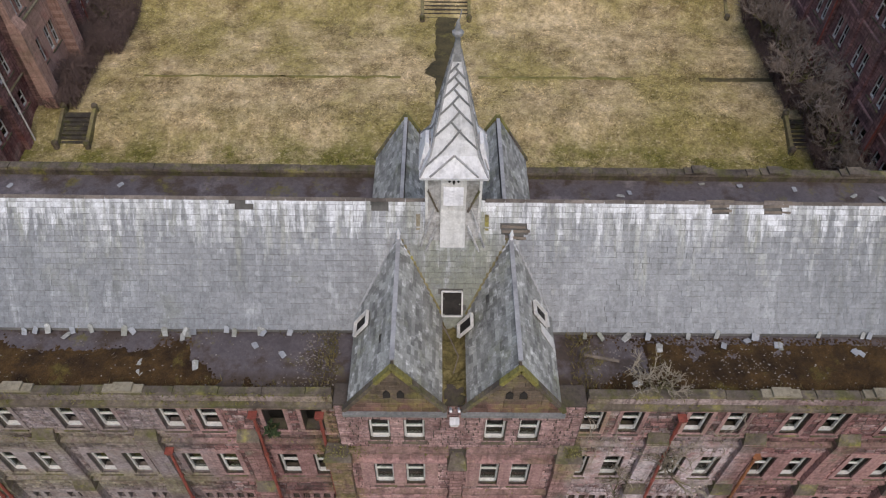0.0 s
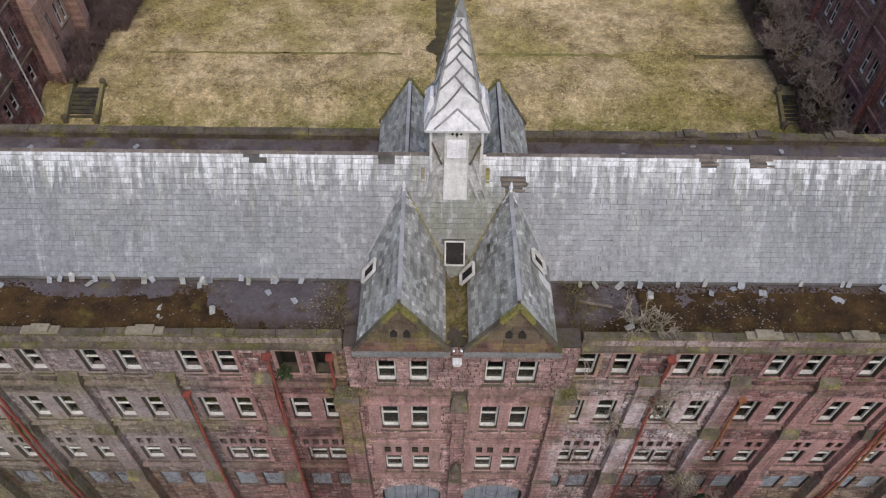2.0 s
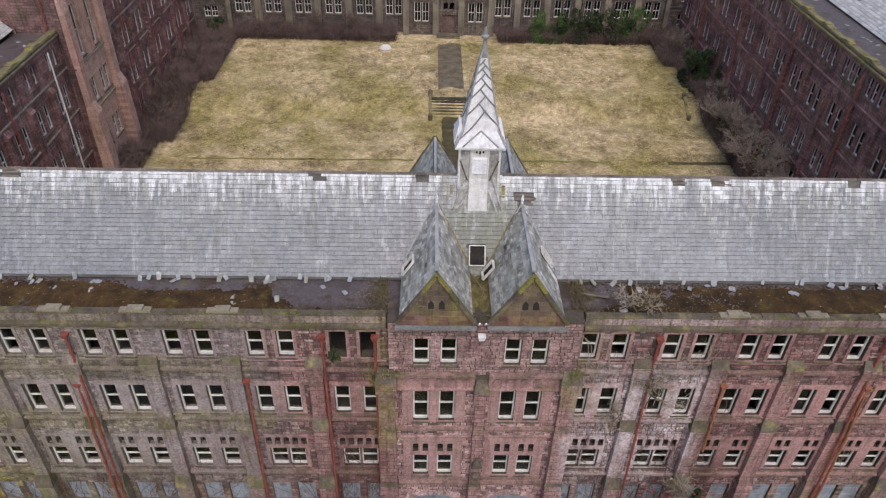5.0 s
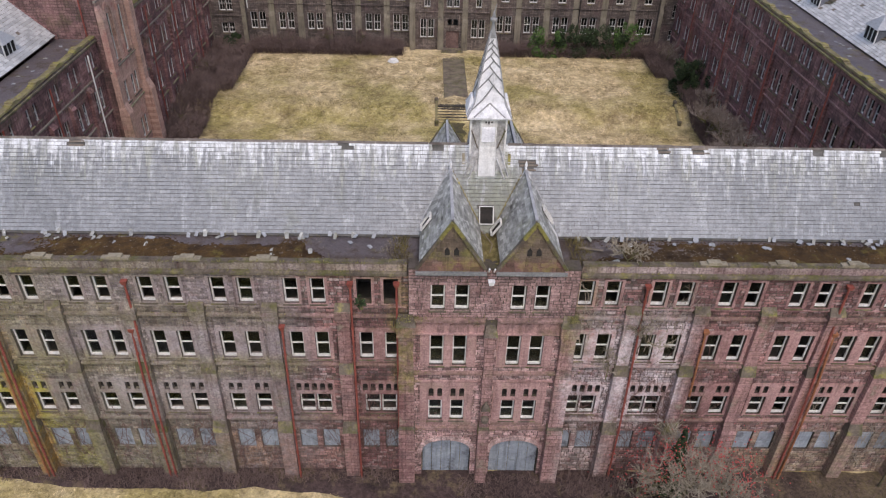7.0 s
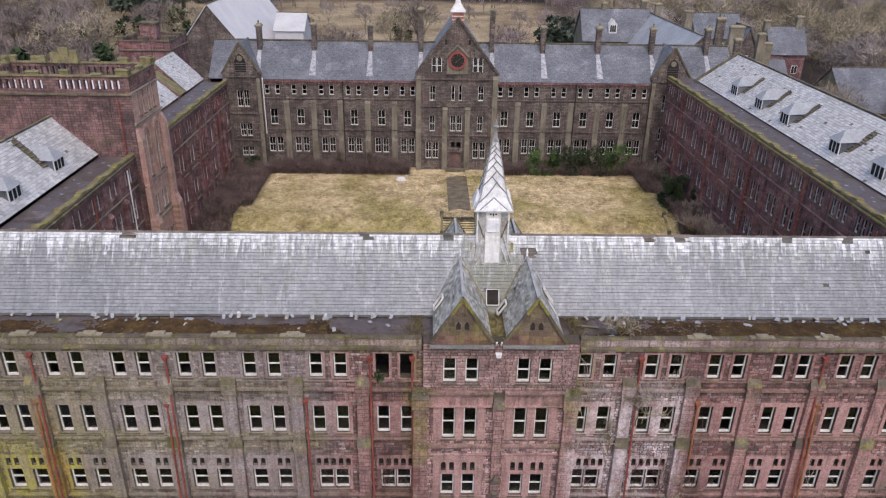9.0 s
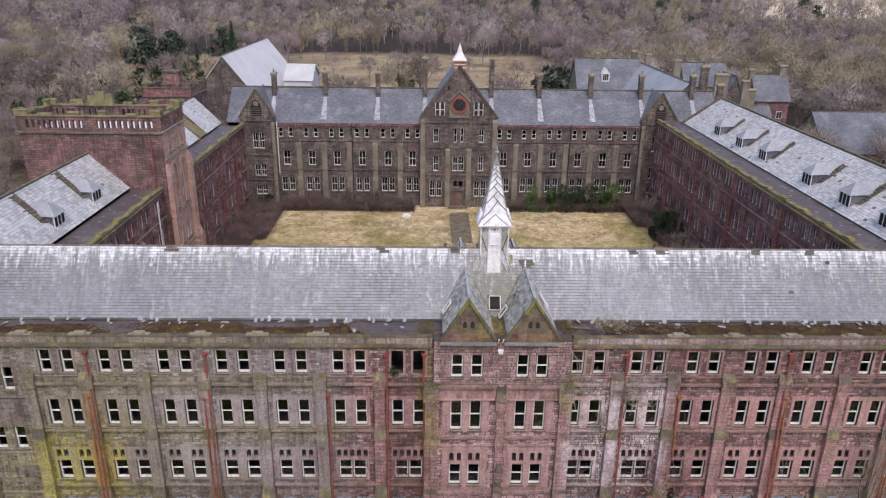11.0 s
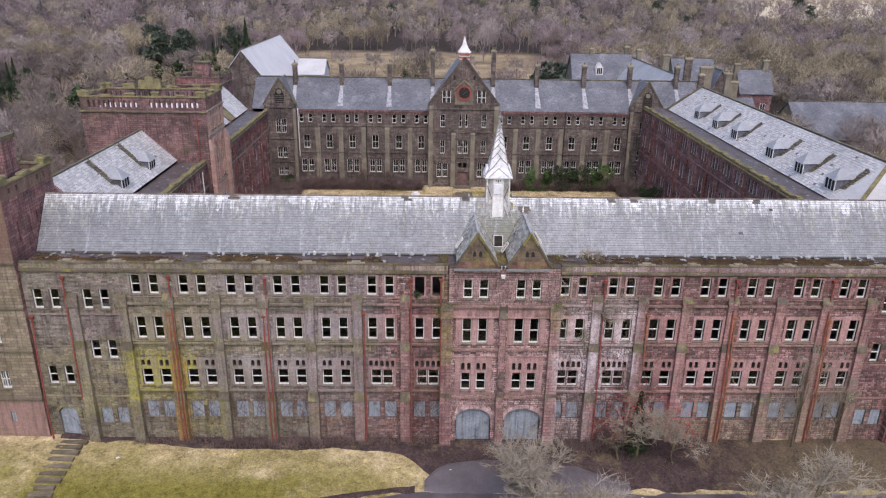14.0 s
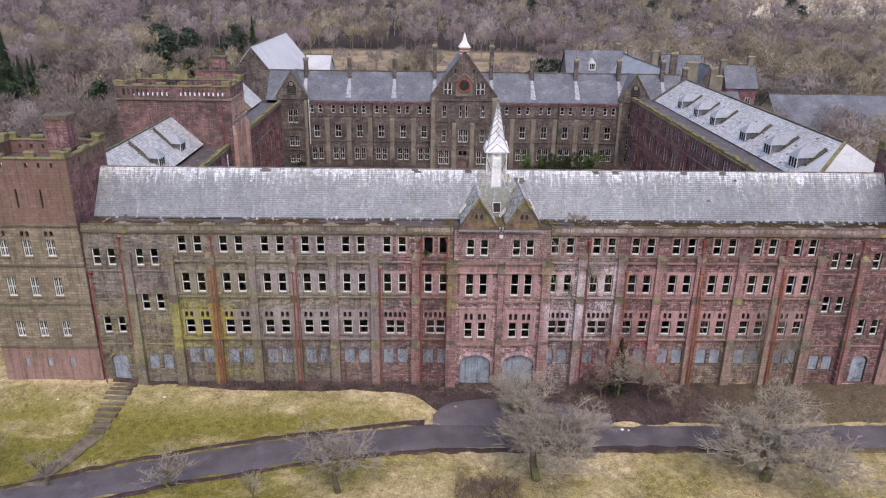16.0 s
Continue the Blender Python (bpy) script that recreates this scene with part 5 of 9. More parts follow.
s.tube((0.95, 13.3, 17.1), (0.95, 12.9, 17.55), 0.05, 0.05)
s.tube((1.25, 13.3, 17.1), (1.25, 12.9, 17.55), 0.05, 0.05)
part("valley_hopper", s, M_LEAD, front, "white lead rainwater hopper between the gables")
s = Shape()
nx, ny = 14, 46
for j in range(ny + 1):
    for i in range(nx + 1):
        x, y = 0.3 + 1.55 * i / nx, 13.3 + 4.1 * j / ny
        side = abs(2 * i / nx - 1)
        s.v.append((x, y, 17.2 + 0.5 * side * side + 0.16 * noise.noise(Vector((x * 3, y * 3, 2))) + 0.07 * noise.noise(Vector((x * 9, y * 9, 5))) + 0.12 * j / ny))
s.f = [(j * (nx + 1) + i, j * (nx + 1) + i + 1, (j + 1) * (nx + 1) + i + 1, (j + 1) * (nx + 1) + i) for j in range(ny) for i in range(nx)]
part("valley_gutter", s, M_VALLEY, front, "gutter choked with moss and dead weeds")


# ---- the spire on the ridge ----
def spire():
    t = thing("ridge_spire", "white lead-covered lantern spire with a herringbone of rolls", "spire", Matrix.Translation((0.98, 19.9, 19.4)), world_parts=True)
    cx, cy, z0, z1 = 0.98, 19.9, 23.35, 28.4
    b = 1.2
    s = Shape()
    # eaves flare, then the pyramid
    s.taper((cx - b, cx + b, cy - b, cy + b), z0 - 0.05, (cx - b - 0.02, cx + b + 0.02, cy - b - 0.02, cy + b + 0.02), z0 + 0.06)
    s.taper((cx - b, cx + b, cy - b, cy + b), z0 + 0.06, (cx - 0.83, cx + 0.83, cy - 0.83, cy + 0.83), z0 + 0.75)
    part("skirt", s.welded(), M_LEAD, t)
    s = Shape()
    s.taper((cx - 0.83, cx + 0.83, cy - 0.83, cy + 0.83), z0 + 0.75, (cx - 0.12, cx + 0.12, cy - 0.12, cy + 0.12), z1 - 0.7)
    part("pyramid", s, M_LEAD, t)
    s = Shape()
    s.taper((cx - 0.2, cx + 0.2, cy - 0.2, cy + 0.2), z1 - 1.15, (cx - 0.08, cx + 0.08, cy - 0.08, cy + 0.08), z1 - 0.35)
    s.lathe(cx, cy, [(0.1, z1 - 0.4), (0.08, z1 - 0.15), (0.17, z1 - 0.1), (0.19, z1 + 0.0), (0.1, z1 + 0.08), (0.06, z1 + 0.3), (0.01, z1 + 0.42)], 9)
    s.bar((cx + 0.02, cy, z1 + 0.3), (cx + 0.1, cy, z1 + 0.75), 0.03)
    part("finial", s, M_DARKLEAD, t, "dark lead cap and finial")
    # herringbone rolls on the four faces
    def edge(z):
        zs = [(z0 + 0.06, b), (z0 + 0.75, 0.83), (z1 - 0.7, 0.12)]
        for (a, ra), (c, rc) in zip(zs, zs[1:]):
            if z <= c:
                return ra + (rc - ra) * (z - a) / (c - a)
        return 0.12
    def on(face, k, z):
        """A point on a face: k from -1 to 1 across it."""
        e = edge(z)
        x, y = k * e, -e - 0.02
        for _ in range(face):
            x, y = -y, x
        return (cx + x, cy + y, z)
    steep = 1.15
    for face in range(4):
        z, i = z0 + 0.42, 0
        while z < z1 - 1.3:
            k0, k1 = (-1.0, 0.28) if i % 2 == 0 else (1.0, -0.28)
            e = edge(z)
            pts = [on(face, k0 + (k1 - k0) * q / 3, min(z + 1.28 * e * steep * (1 - 0.1 * q / 3) * q / 3, z1 - 0.75)) for q in range(4)]
            s = Shape()
            for p, q in zip(pts, pts[1:]):
                s.bar(p, q, 0.036, 0.06)
            part("lead_roll", s, M_DARKLEAD, t)
            z += 0.53 * e * steep
            i += 1
        # small gablet at the foot of each face
        s = Shape()
        for k in (-1, 1):
            s.bar(on(face, k * 0.72, z0 + 0.1), on(face, 0.0, z0 + 0.78), 0.05, 0.06)
        part("foot_gablet", s, M_RIDGELEAD, t)
    for k in ((-1, -1), (1, -1), (1, 1), (-1, 1)):
        s = Shape()
        zz = [z0 + 0.06, z0 + 0.75, z1 - 0.7]
        for a, c in zip(zz, zz[1:]):
            s.bar((cx + k[0] * edge(a), cy + k[1] * edge(a), a), (cx + k[0] * edge(c), cy + k[1] * edge(c), c), 0.06)
        part("hip_roll", s, M_RIDGELEAD, t)
    # eaves gablets on the sides
    for k in (-1, 1):
        s = Shape()
        s.taper((cx + k * 1.0 - 0.25, cx + k * 1.0 + 0.25, cy - 0.7, cy + 0.7), z0, (cx + k * 0.95 - 0.06, cx + k * 0.95 + 0.06, cy - 0.35, cy + 0.35), z0 + 0.9)
        part("gablet", s, M_LEAD, t)
    # lantern body
    s = Shape()
    s.box(cx - 0.94, cx + 0.94, cy - 0.9, cy + 0.9, 20.2, z0 - 0.04)
    part("lantern", s, M_LANTERN, t, "pale stained lantern body")
    s = Shape()
    s.taper((cx - 1.18, cx + 1.18, cy - 1.35, cy + 1.3), 19.2, (cx - 0.96, cx + 0.96, cy - 0.92, cy + 0.92), 21.6)
    part("flared_base", s, M_LANTERN, t)
    s = Shape()
    s.box(cx - 0.46, cx + 0.46, cy - 1.02, cy - 0.8, 21.4, z0 - 0.05)
    s.add([(cx - 0.48, cy - 1.45, 19.45), (cx + 0.48, cy - 1.45, 19.45), (cx + 0.46, cy - 1.02, 21.6), (cx - 0.46, cy - 1.02, 21.6), (cx - 0.48, cy - 1.0, 19.45), (cx + 0.48, cy - 1.0, 19.45), (cx + 0.46, cy - 0.8, 21.6), (cx - 0.46, cy - 0.8, 21.6)],
          [(0, 1, 2, 3), (0, 3, 7, 4), (1, 5, 6, 2), (3, 2, 6, 7), (0, 4, 5, 1)])
    part("front_panel", s, M_WHITE, t, "bright white painted panel")
    for i in range(6):
        s = Shape()
        z = 21.95 + i * 0.15
        s.add([(cx - 0.36, cy - 1.10, z), (cx + 0.36, cy - 1.10, z), (cx + 0.36, cy - 1.02, z + 0.11), (cx - 0.36, cy - 1.02, z + 0.11), (cx - 0.36, cy - 1.02, z - 0.01), (cx + 0.36, cy - 1.02, z - 0.01)],
              [(0, 1, 2, 3), (4, 5, 1, 0)])
        part("louvre", s, M_LEAD, t)
    for k in (-0.16, 0.0, 0.16):
        s = Shape()
        s.extrude([(cx + k - 0.055, 23.08), (cx + k, 23.02 if k else 22.9), (cx + k + 0.055, 23.08), (cx + k, 23.17)], cy - 1.035, cy - 1.02)
        part("cut_out", s, M_BLACK, t, "black quatrefoil inlay standing for a dark piercing")
    # corner posts, framing and raking struts either side
    for k in (-1, 1):
        s = Shape()
        s.bar((cx + k * 0.97, cy - 0.95, 20.6), (cx + k * 0.97, cy - 0.95, z0 - 0.05), 0.1, 0.1)
        part("corner_post", s, M_WHITE, t)
        s = Shape()
        s.bar((cx + k * 0.55, cy - 0.97, 21.5), (cx + k * 0.93, cy - 0.97, 22.6), 0.07, 0.06)
        part("brace", s, M_COPING, t, "stained timber brace")
        for y, low, ztop in ((-1.42, 19.3, 20.9), (-1.2, 19.9, 22.0)):
            s = Shape()
            s.bar((cx + k * 1.22, cy + y - 0.12, low), (cx + k * 0.56, cy + y + 0.3, ztop), 0.07, 0.07)
            part("strut", s, M_LANTERN, t, "weathered raking strut")
        s = Shape()
        s.bar((cx + k * 1.3, cy - 1.55, 19.25), (cx + k * 1.3, cy - 0.55, 20.95), 0.15, 0.22)
        part("side_kerb", s, M_CAP if k < 0 else M_MOSSCOPE, t, "lichen-yellow kerb")


spire()


# ---- shared pieces of the other ranges ----
def pierced_wall(parent, base, u0, u1, z0, z1, wins, mat, label="", extra=(), lining=True):
    """A wall with its windows (u, z, w, h, style), each in an opening of its own, and dark rooms behind."""
    s = Shape()
    hs = [(u - w / 2, u + w / 2, z, z + h) for u, z, w, h, st in wins] + list(extra)
    pierced(s, u0, u1, z0, z1, hs, 0.0, 0.4)
    part("wall", s.welded(), mat, parent, label, base)
    for u, z, w, h, st in wins:
        window(parent, base, u, z, w, h, st, panes=2 if rng.random() < 0.8 else 1, sill=h > 1.0)
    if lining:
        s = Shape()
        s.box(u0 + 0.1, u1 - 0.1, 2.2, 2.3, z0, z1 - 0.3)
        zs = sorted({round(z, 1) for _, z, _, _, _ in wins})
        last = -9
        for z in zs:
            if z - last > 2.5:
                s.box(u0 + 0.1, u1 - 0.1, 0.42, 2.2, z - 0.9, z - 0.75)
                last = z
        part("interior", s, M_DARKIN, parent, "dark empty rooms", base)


def moulding(parent, base, u0, u1, z, h, out, mat, name="string_course"):
    s = Shape()
    s.add([(u0, 0.02, z), (u1, 0.02, z), (u1, -out, z + 0.3 * h), (u0, -out, z + 0.3 * h), (u0, -out, z + 0.8 * h), (u1, -out, z + 0.8 * h), (u1, 0.02, z + h), (u0, 0.02, z + h)],
          [(0, 1, 2, 3), (3, 2, 5, 4), (4, 5, 6, 7), (0, 3, 4, 7), (1, 6, 5, 2)])
    part(name, s, mat, parent, "", base)


def roof_plane(parent, p0, p1, top, mat, ln, sl, w=0.5, g=0.3, name="slate_slope", label="", skip=0.004, gaps=()):
    m = slope_frame(p0, p1, top)
    s = Shape()
    slates(s, ln, sl, w, g, skip=skip, gaps=gaps)
    part(name, s, mat, parent, label, m, kind="stuff")
    d = Shape()
    d.box(0, ln, -0.02, sl, -0.12, -0.01)
    part("roof_boarding", d, M_WOOD, parent, "", m)
    return m


def plain_roof(parent, p0, p1, t1, t0, mat, label="", thick=0.12, name="roof_slope"):
    """One thick roof plane from its four corners, counter-clockwise from outside."""
    a, b, c, d = (Vector(p) for p in (p0, p1, t1, t0))
    n = (b - a).cross(d - a).normalized() * thick
    s = Shape()
    s.add([tuple(v) for v in (a, b, c, d)] + [tuple(v - n) for v in (a, b, c, d)], [(0, 1, 2, 3), (7, 6, 5, 4), (0, 4, 5, 1), (1, 5, 6, 2), (2, 6, 7, 3), (3, 7, 4, 0)])
    # carried in a frame of the slope, so that the courses run along it
    m = slope_frame(tuple(a), tuple(b), tuple(d))
    inv = m.inverted()
    s.v = [tuple(Matrix.Rotation(radians(90), 4, "X") @ (inv @ Vector(v))) for v in s.v]
    return part(name, s, mat, parent, label, m @ Matrix.Rotation(radians(-90), 4, "X"))


def pilaster_on(parent, base, u, z0, z1, mat, w=0.36, out=0.4):
    s = Shape()
    s.taper((u - w, u + w, -out, 0.02), z0, (u - w, u + w, -out + 0.04, 0.02), (z0 + z1) * 0.45)
    s.taper((u - w, u + w, -out + 0.02, 0.02), (z0 + z1) * 0.45, (u - w + 0.04, u + w - 0.04, -out + 0.18, 0.02), (z0 + z1) * 0.45 + 0.6)
    s.box(u - w + 0.04, u + w - 0.04, -out + 0.18, 0.02, (z0 + z1) * 0.45 + 0.6, z1 - 0.5)
    s.taper((u - w, u + w, -out + 0.1, 0.02), z1 - 0.5, (u - w + 0.05, u + w - 0.05, -0.05, 0.02), z1)
    part("pilaster", s, mat, parent, "", base)


def dormer(parent, m, broken=True, side=1, pitch=0.718, rise=0.03):
    """A roof dormer in the frame of a slope: x along the eave, y up the slope, z out; here upright by its own turn."""
    d = part("dormer", dormer_mesh()[0], None, parent, "small dormer with slated cheeks", m)
    for me, nm, lab in zip(dormer_mesh()[1:], ("dormer_roof", "glazing_frame", "dark_glazing"), ("", "white three-light frame", "")):
        part(nm, me, None, d, lab)
    if broken:
        # a strip of the roof beside it stripped to felt and battens
        s = Shape()
        y0, y1, a, b = 0.4, 3.4, side * 0.8, side * 1.75
        s.add([(a, y0, rise + pitch * y0 + 0.07), (b, y0 + 0.3, rise + pitch * (y0 + 0.3) + 0.07), (b - side * 0.25, y1 - 0.3, rise + pitch * (y1 - 0.3) + 0.07), (a - side * 0.3, y1, rise + pitch * y1 + 0.07)], [(0, 1, 2, 3) if side > 0 else (3, 2, 1, 0)])
        part("torn_felt", s, M_COPING, d, "torn dark roofing felt")
        for i in range(9):
            s = Shape()
            y = 0.6 + i * 0.32
            z = rise + pitch * y + 0.12
            s.bar((side * (0.8 - i * 0.03) + rng.uniform(-0.1, 0.1), y + rng.uniform(-0.05, 0.05), z), (side * (1.75 - i * 0.03) + rng.uniform(-0.4, 0.25), y + rng.uniform(-0.05, 0.15), z + rng.uniform(0, 0.08)), 0.12, 0.06)
            part("bare_batten", s, M_WOOD, d, "exposed grey batten")


DM = []


def dormer_mesh():
    if DM:
        return DM
    w, h, back = 0.95, 1.35, 2.2
    b = Shape()
    b.box(-w, w, 0.0, back, -0.35, h)
    r = Shape()
    r.add([(-w - 0.15, -0.25, h - 0.05), (w + 0.15, -0.25, h - 0.05), (w + 0.15, back + 0.2, h + 0.1), (-w - 0.15, back + 0.2, h + 0.1), (0, 0.75, h + 1.1), (0, back + 1.0, h + 1.15)],
          [(0, 1, 4), (1, 2, 5, 4), (0, 4, 5, 3), (3, 5, 2), (0, 3, 2, 1)])
    f = Shape()
    for x in (-w, -w / 3, w / 3, w):
        f.box(x - 0.055, x + 0.055, -0.06, 0.02, 0.0, h)
    f.box(-w, w, -0.06, 0.02, h - 0.1, h)
    f.box(-w, w, -0.09, 0.02, -0.02, 0.09)
    g = Shape()
    g.box(-w + 0.03, w - 0.03, -0.025, -0.005, 0.02, h - 0.05)
    DM.extend([b.mesh("dormer", M_SLATE2), r.mesh("dormer_roof", M_SLATE_W), f.mesh("glazing_frame", M_WHITE), g.mesh("dark_glazing", M_BLACK)])
    return DM


def battlement(parent, x0, x1, y0, y1, z, height, mat, coping, merlon=1.3, gap=0.8, hole=None, wall=0.4):
    """A crenellated parapet round a tower top, each side a part, each merlon cap a stone of its own. hole: (low, high, width, pitch) of a pierced balustrade."""
    for base, ln in ((wall_frame(x0, y0, 0), x1 - x0), (wall_frame(x1, y0, 90), y1 - y0), (wall_frame(x1, y1, 180), x1 - x0), (wall_frame(x0, y1, -90), y1 - y0)):
        s = Shape()
        hs = []
        if hole:
            lo, hi, w, p = hole
            n = int((ln - 1.6) / p)
            for i in range(n):
                u = 0.8 + (ln - 1.6) * (i + 0.5) / n
                if abs(u - ln * 0.5) > 0.9:
                    hs.append((u - w / 2, u + w / 2, z + lo, z + hi))
        pierced(s, 0.005, ln - 0.005, z, z + height, hs, 0.0, wall)
        part("parapet", s.welded(), mat, parent, "", base)
        n = max(2, round(ln / 3.3))
        p = ln / n
        copings(parent, base, 0.0, ln, z + height, -0.1, wall + 0.08, coping, 1.5, 0.13)
        for i in range(n + 1):
            u = min(max(i * p, 0.55), ln - 0.55)
            mrl = Shape()
            k = 0.5 if i in (0, n) else rng.choice((0.06, 0.15, 0.25, 0.4))
            v = rng.uniform(0.4, 0.75)
            mrl.box(u - v, u + v, -0.02, wall, z + height + 0.12, z + height + 0.12 + k)
            mrl.taper((u - v - 0.07, u + v + 0.07, -0.1, wall + 0.08), z + height + 0.12 + k, (u - v, u + v, -0.03, wall + 0.02), z + height + 0.27 + k)
            part("merlon", mrl.welded(), coping, parent, "", base)


# ---- the range on the east side of the courtyard (x = 33.5) ----
def east_range():
    t = thing("east_range", "long red sandstone range with pale slates and dormers", "building", Matrix.Translation((38, 56, 1.5)), world_parts=True)
    B = wall_frame(33.5, 87.6, -90)
    L = 87.6 - 26.5
    wins, pil = [], []
    n = 15
    p = L / n
    for i in range(n):
        c = (i + 0.5) * p
        for k in (-0.95, 0.0, 0.95):
            wins.append((c + k, 15.75, 0.62, 1.6, "sash"))
        for k in (-0.62, 0.62):
            wins.append((c + k, 11.3, 0.8, 2.2, "sash"))
            wins.append((c + k, 7.0, 0.85, 2.0, "cross"))
        for k in (-0.62, 0.62):
            wins.append((c + k, 3.4, 0.85, 1.6, "sash"))
        pil.append(i * p)
    pierced_wall(t, B, 0, L, -0.5, 18.2, wins, M_REDWALL, "soot-stained red sandstone courses with red brick heads")
    for q in pil[1:]:
        pilaster_on(t, B, q, -0.4, 14.6, M_REDWALL)
    for z in (5.9, 10.3, 14.7):
        moulding(t, B, 0, L, z, 0.2, 0.14, M_PINK)
    moulding(t, B, 0, L, 17.75, 0.3, 0.22, M_MOSSCOPE, "cornice")
    copings(t, B, 0, L, 18.2, -0.12, 0.5, M_MOSSCOPE, 1.8, raised=[i * p for i in range(1, n)])
    for i in (2, 5, 8, 11, 14):
        s = Shape()
        s.tube((i * p + 0.55, -0.5, 17.4), (i * p + 0.55, -0.5, 0.5), 0.07, 0.07)
        part("drainpipe", s, M_PIPE, t, "red cast-iron drainpipe", B)
    s = Shape()
    s.box(33.9, 37.3, 26.6, 87.6, 17.7, 18.05)
    part("roof_walk", s, M_ROOFTAR, t, "flat gutter walk littered with slates")
    y0, y1 = 30.5, 85.0
    roof_plane(t, (37.0, y1, 18.2), (37.0, y0, 18.2), (42.5, y1, 22.15), M_SLATE3, y1 - y0, math.hypot(5.5, 3.95), 0.5, 0.3, label="pale weathered slates", skip=0.01)
    plain_roof(t, (48, y0, 18.2), (48, y1, 18.2), (42.5, y1, 22.15), (42.5, y0, 22.15), M_SLATE2)
    s = Shape()
    s.bar((42.5, y0, 22.2), (42.5, y1, 22.2), 0.3, 0.16)
    part("ridge", s, M_COPING, t)
    s = Shape()
    s.extrude([(36.6, 17.8), (48.4, 17.8), (48.4, 18.3), (42.5, 22.5), (36.6, 18.3)], y1 - 0.25, y1 + 0.2)
    part("gable", s, M_COPING, t, "stained gable wall")
    # hipped end towards the front block
    for name, tri in (("hip_corner_slates", ((37.0, 30.52, 18.24), (37.0, 26.0, 18.24), (42.5, 30.52, 22.19))), ("hip_slope", ((36.9, 26.0, 18.2), (48.0, 26.0, 18.2), (42.5, 30.5, 22.17)))):
        s = Shape()
        a, b, c = (Vector(v) for v in tri)
        n = (b - a).cross(c - a).normalized() * 0.1
        s.add([tuple(v) for v in (a, b, c)] + [tuple(v - n) for v in (a, b, c)], [(0, 1, 2), (5, 4, 3), (0, 3, 4, 1), (1, 4, 5, 2), (2, 5, 3, 0)])
        part(name, s, M_SLATE3, t, "pale slates of the hipped end")
    s = Shape()
    s.bar((37.0, 26.0, 18.3), (42.5, 30.5, 22.25), 0.4, 0.16)
    part("hip_coping", s, M_LICHEN, t, "yellow-lichened hip")
    s = Shape()
    s.box(48.0, 48.4, 26.5, 87.6, -0.5, 18.3)
    s.box(33.9, 48.4, 26.5, 26.9, -0.5, 17.8)
    s.box(33.9, 48.4, 87.2, 87.6, -0.5, 17.8)
    part("outer_wall", s, M_REDWALL, t)
    for y in (73.2, 65.4, 58.2, 47.0, 39.3, 32.4):
        dormer(t, pose(37.8, y, 18.75, 0, 0, -90), side=1)
    for x, y, w, h in ((42.6, 86.3, 0.9, 24.3), (43.6, 96.5, 1.3, 26.0)):
        chimney(x, y, w, 0.7, 17.5, h, M_GREYWALL)


def chimney(x, y, w, d, z0, z1, mat, pots=2, base=None):
    """A stack of its own: shaft, oversailing head and pots."""
    t = thing("chimney_stack", "lichen-spotted stone chimney stack with clay pots", "chimney", Matrix.Translation((x, y, z0)), "chimney stacks")
    s = Shape()
    s.box(-w / 2, w / 2, -d / 2, d / 2, 0, z1 - z0 - 0.6)
    part("shaft", s, mat, t)
    s = Shape()
    s.taper((-w / 2, w / 2, -d / 2, d / 2), z1 - z0 - 0.6, (-w / 2 - 0.14, w / 2 + 0.14, -d / 2 - 0.14, d / 2 + 0.14), z1 - z0 - 0.4)
    s.box(-w / 2 - 0.14, w / 2 + 0.14, -d / 2 - 0.14, d / 2 + 0.14, z1 - z0 - 0.4, z1 - z0 - 0.2)
    s.taper((-w / 2 - 0.1, w / 2 + 0.1, -d / 2 - 0.1, d / 2 + 0.1), z1 - z0 - 0.2, (-w / 2 + 0.1, w / 2 - 0.1, -d / 2 + 0.1, d / 2 - 0.1), z1 - z0)
    part("head", s, M_CAP, t)
    for i in range(pots):
        s = Shape()
        s.lathe((i - (pots - 1) / 2) * w * 0.5, 0, [(0.13, z1 - z0 - 0.05), (0.11, z1 - z0 + 0.35), (0.14, z1 - z0 + 0.4), (0.12, z1 - z0 + 0.45)], 8)
        part("pot", s, M_LICHEN, t)
    return t


east_range()


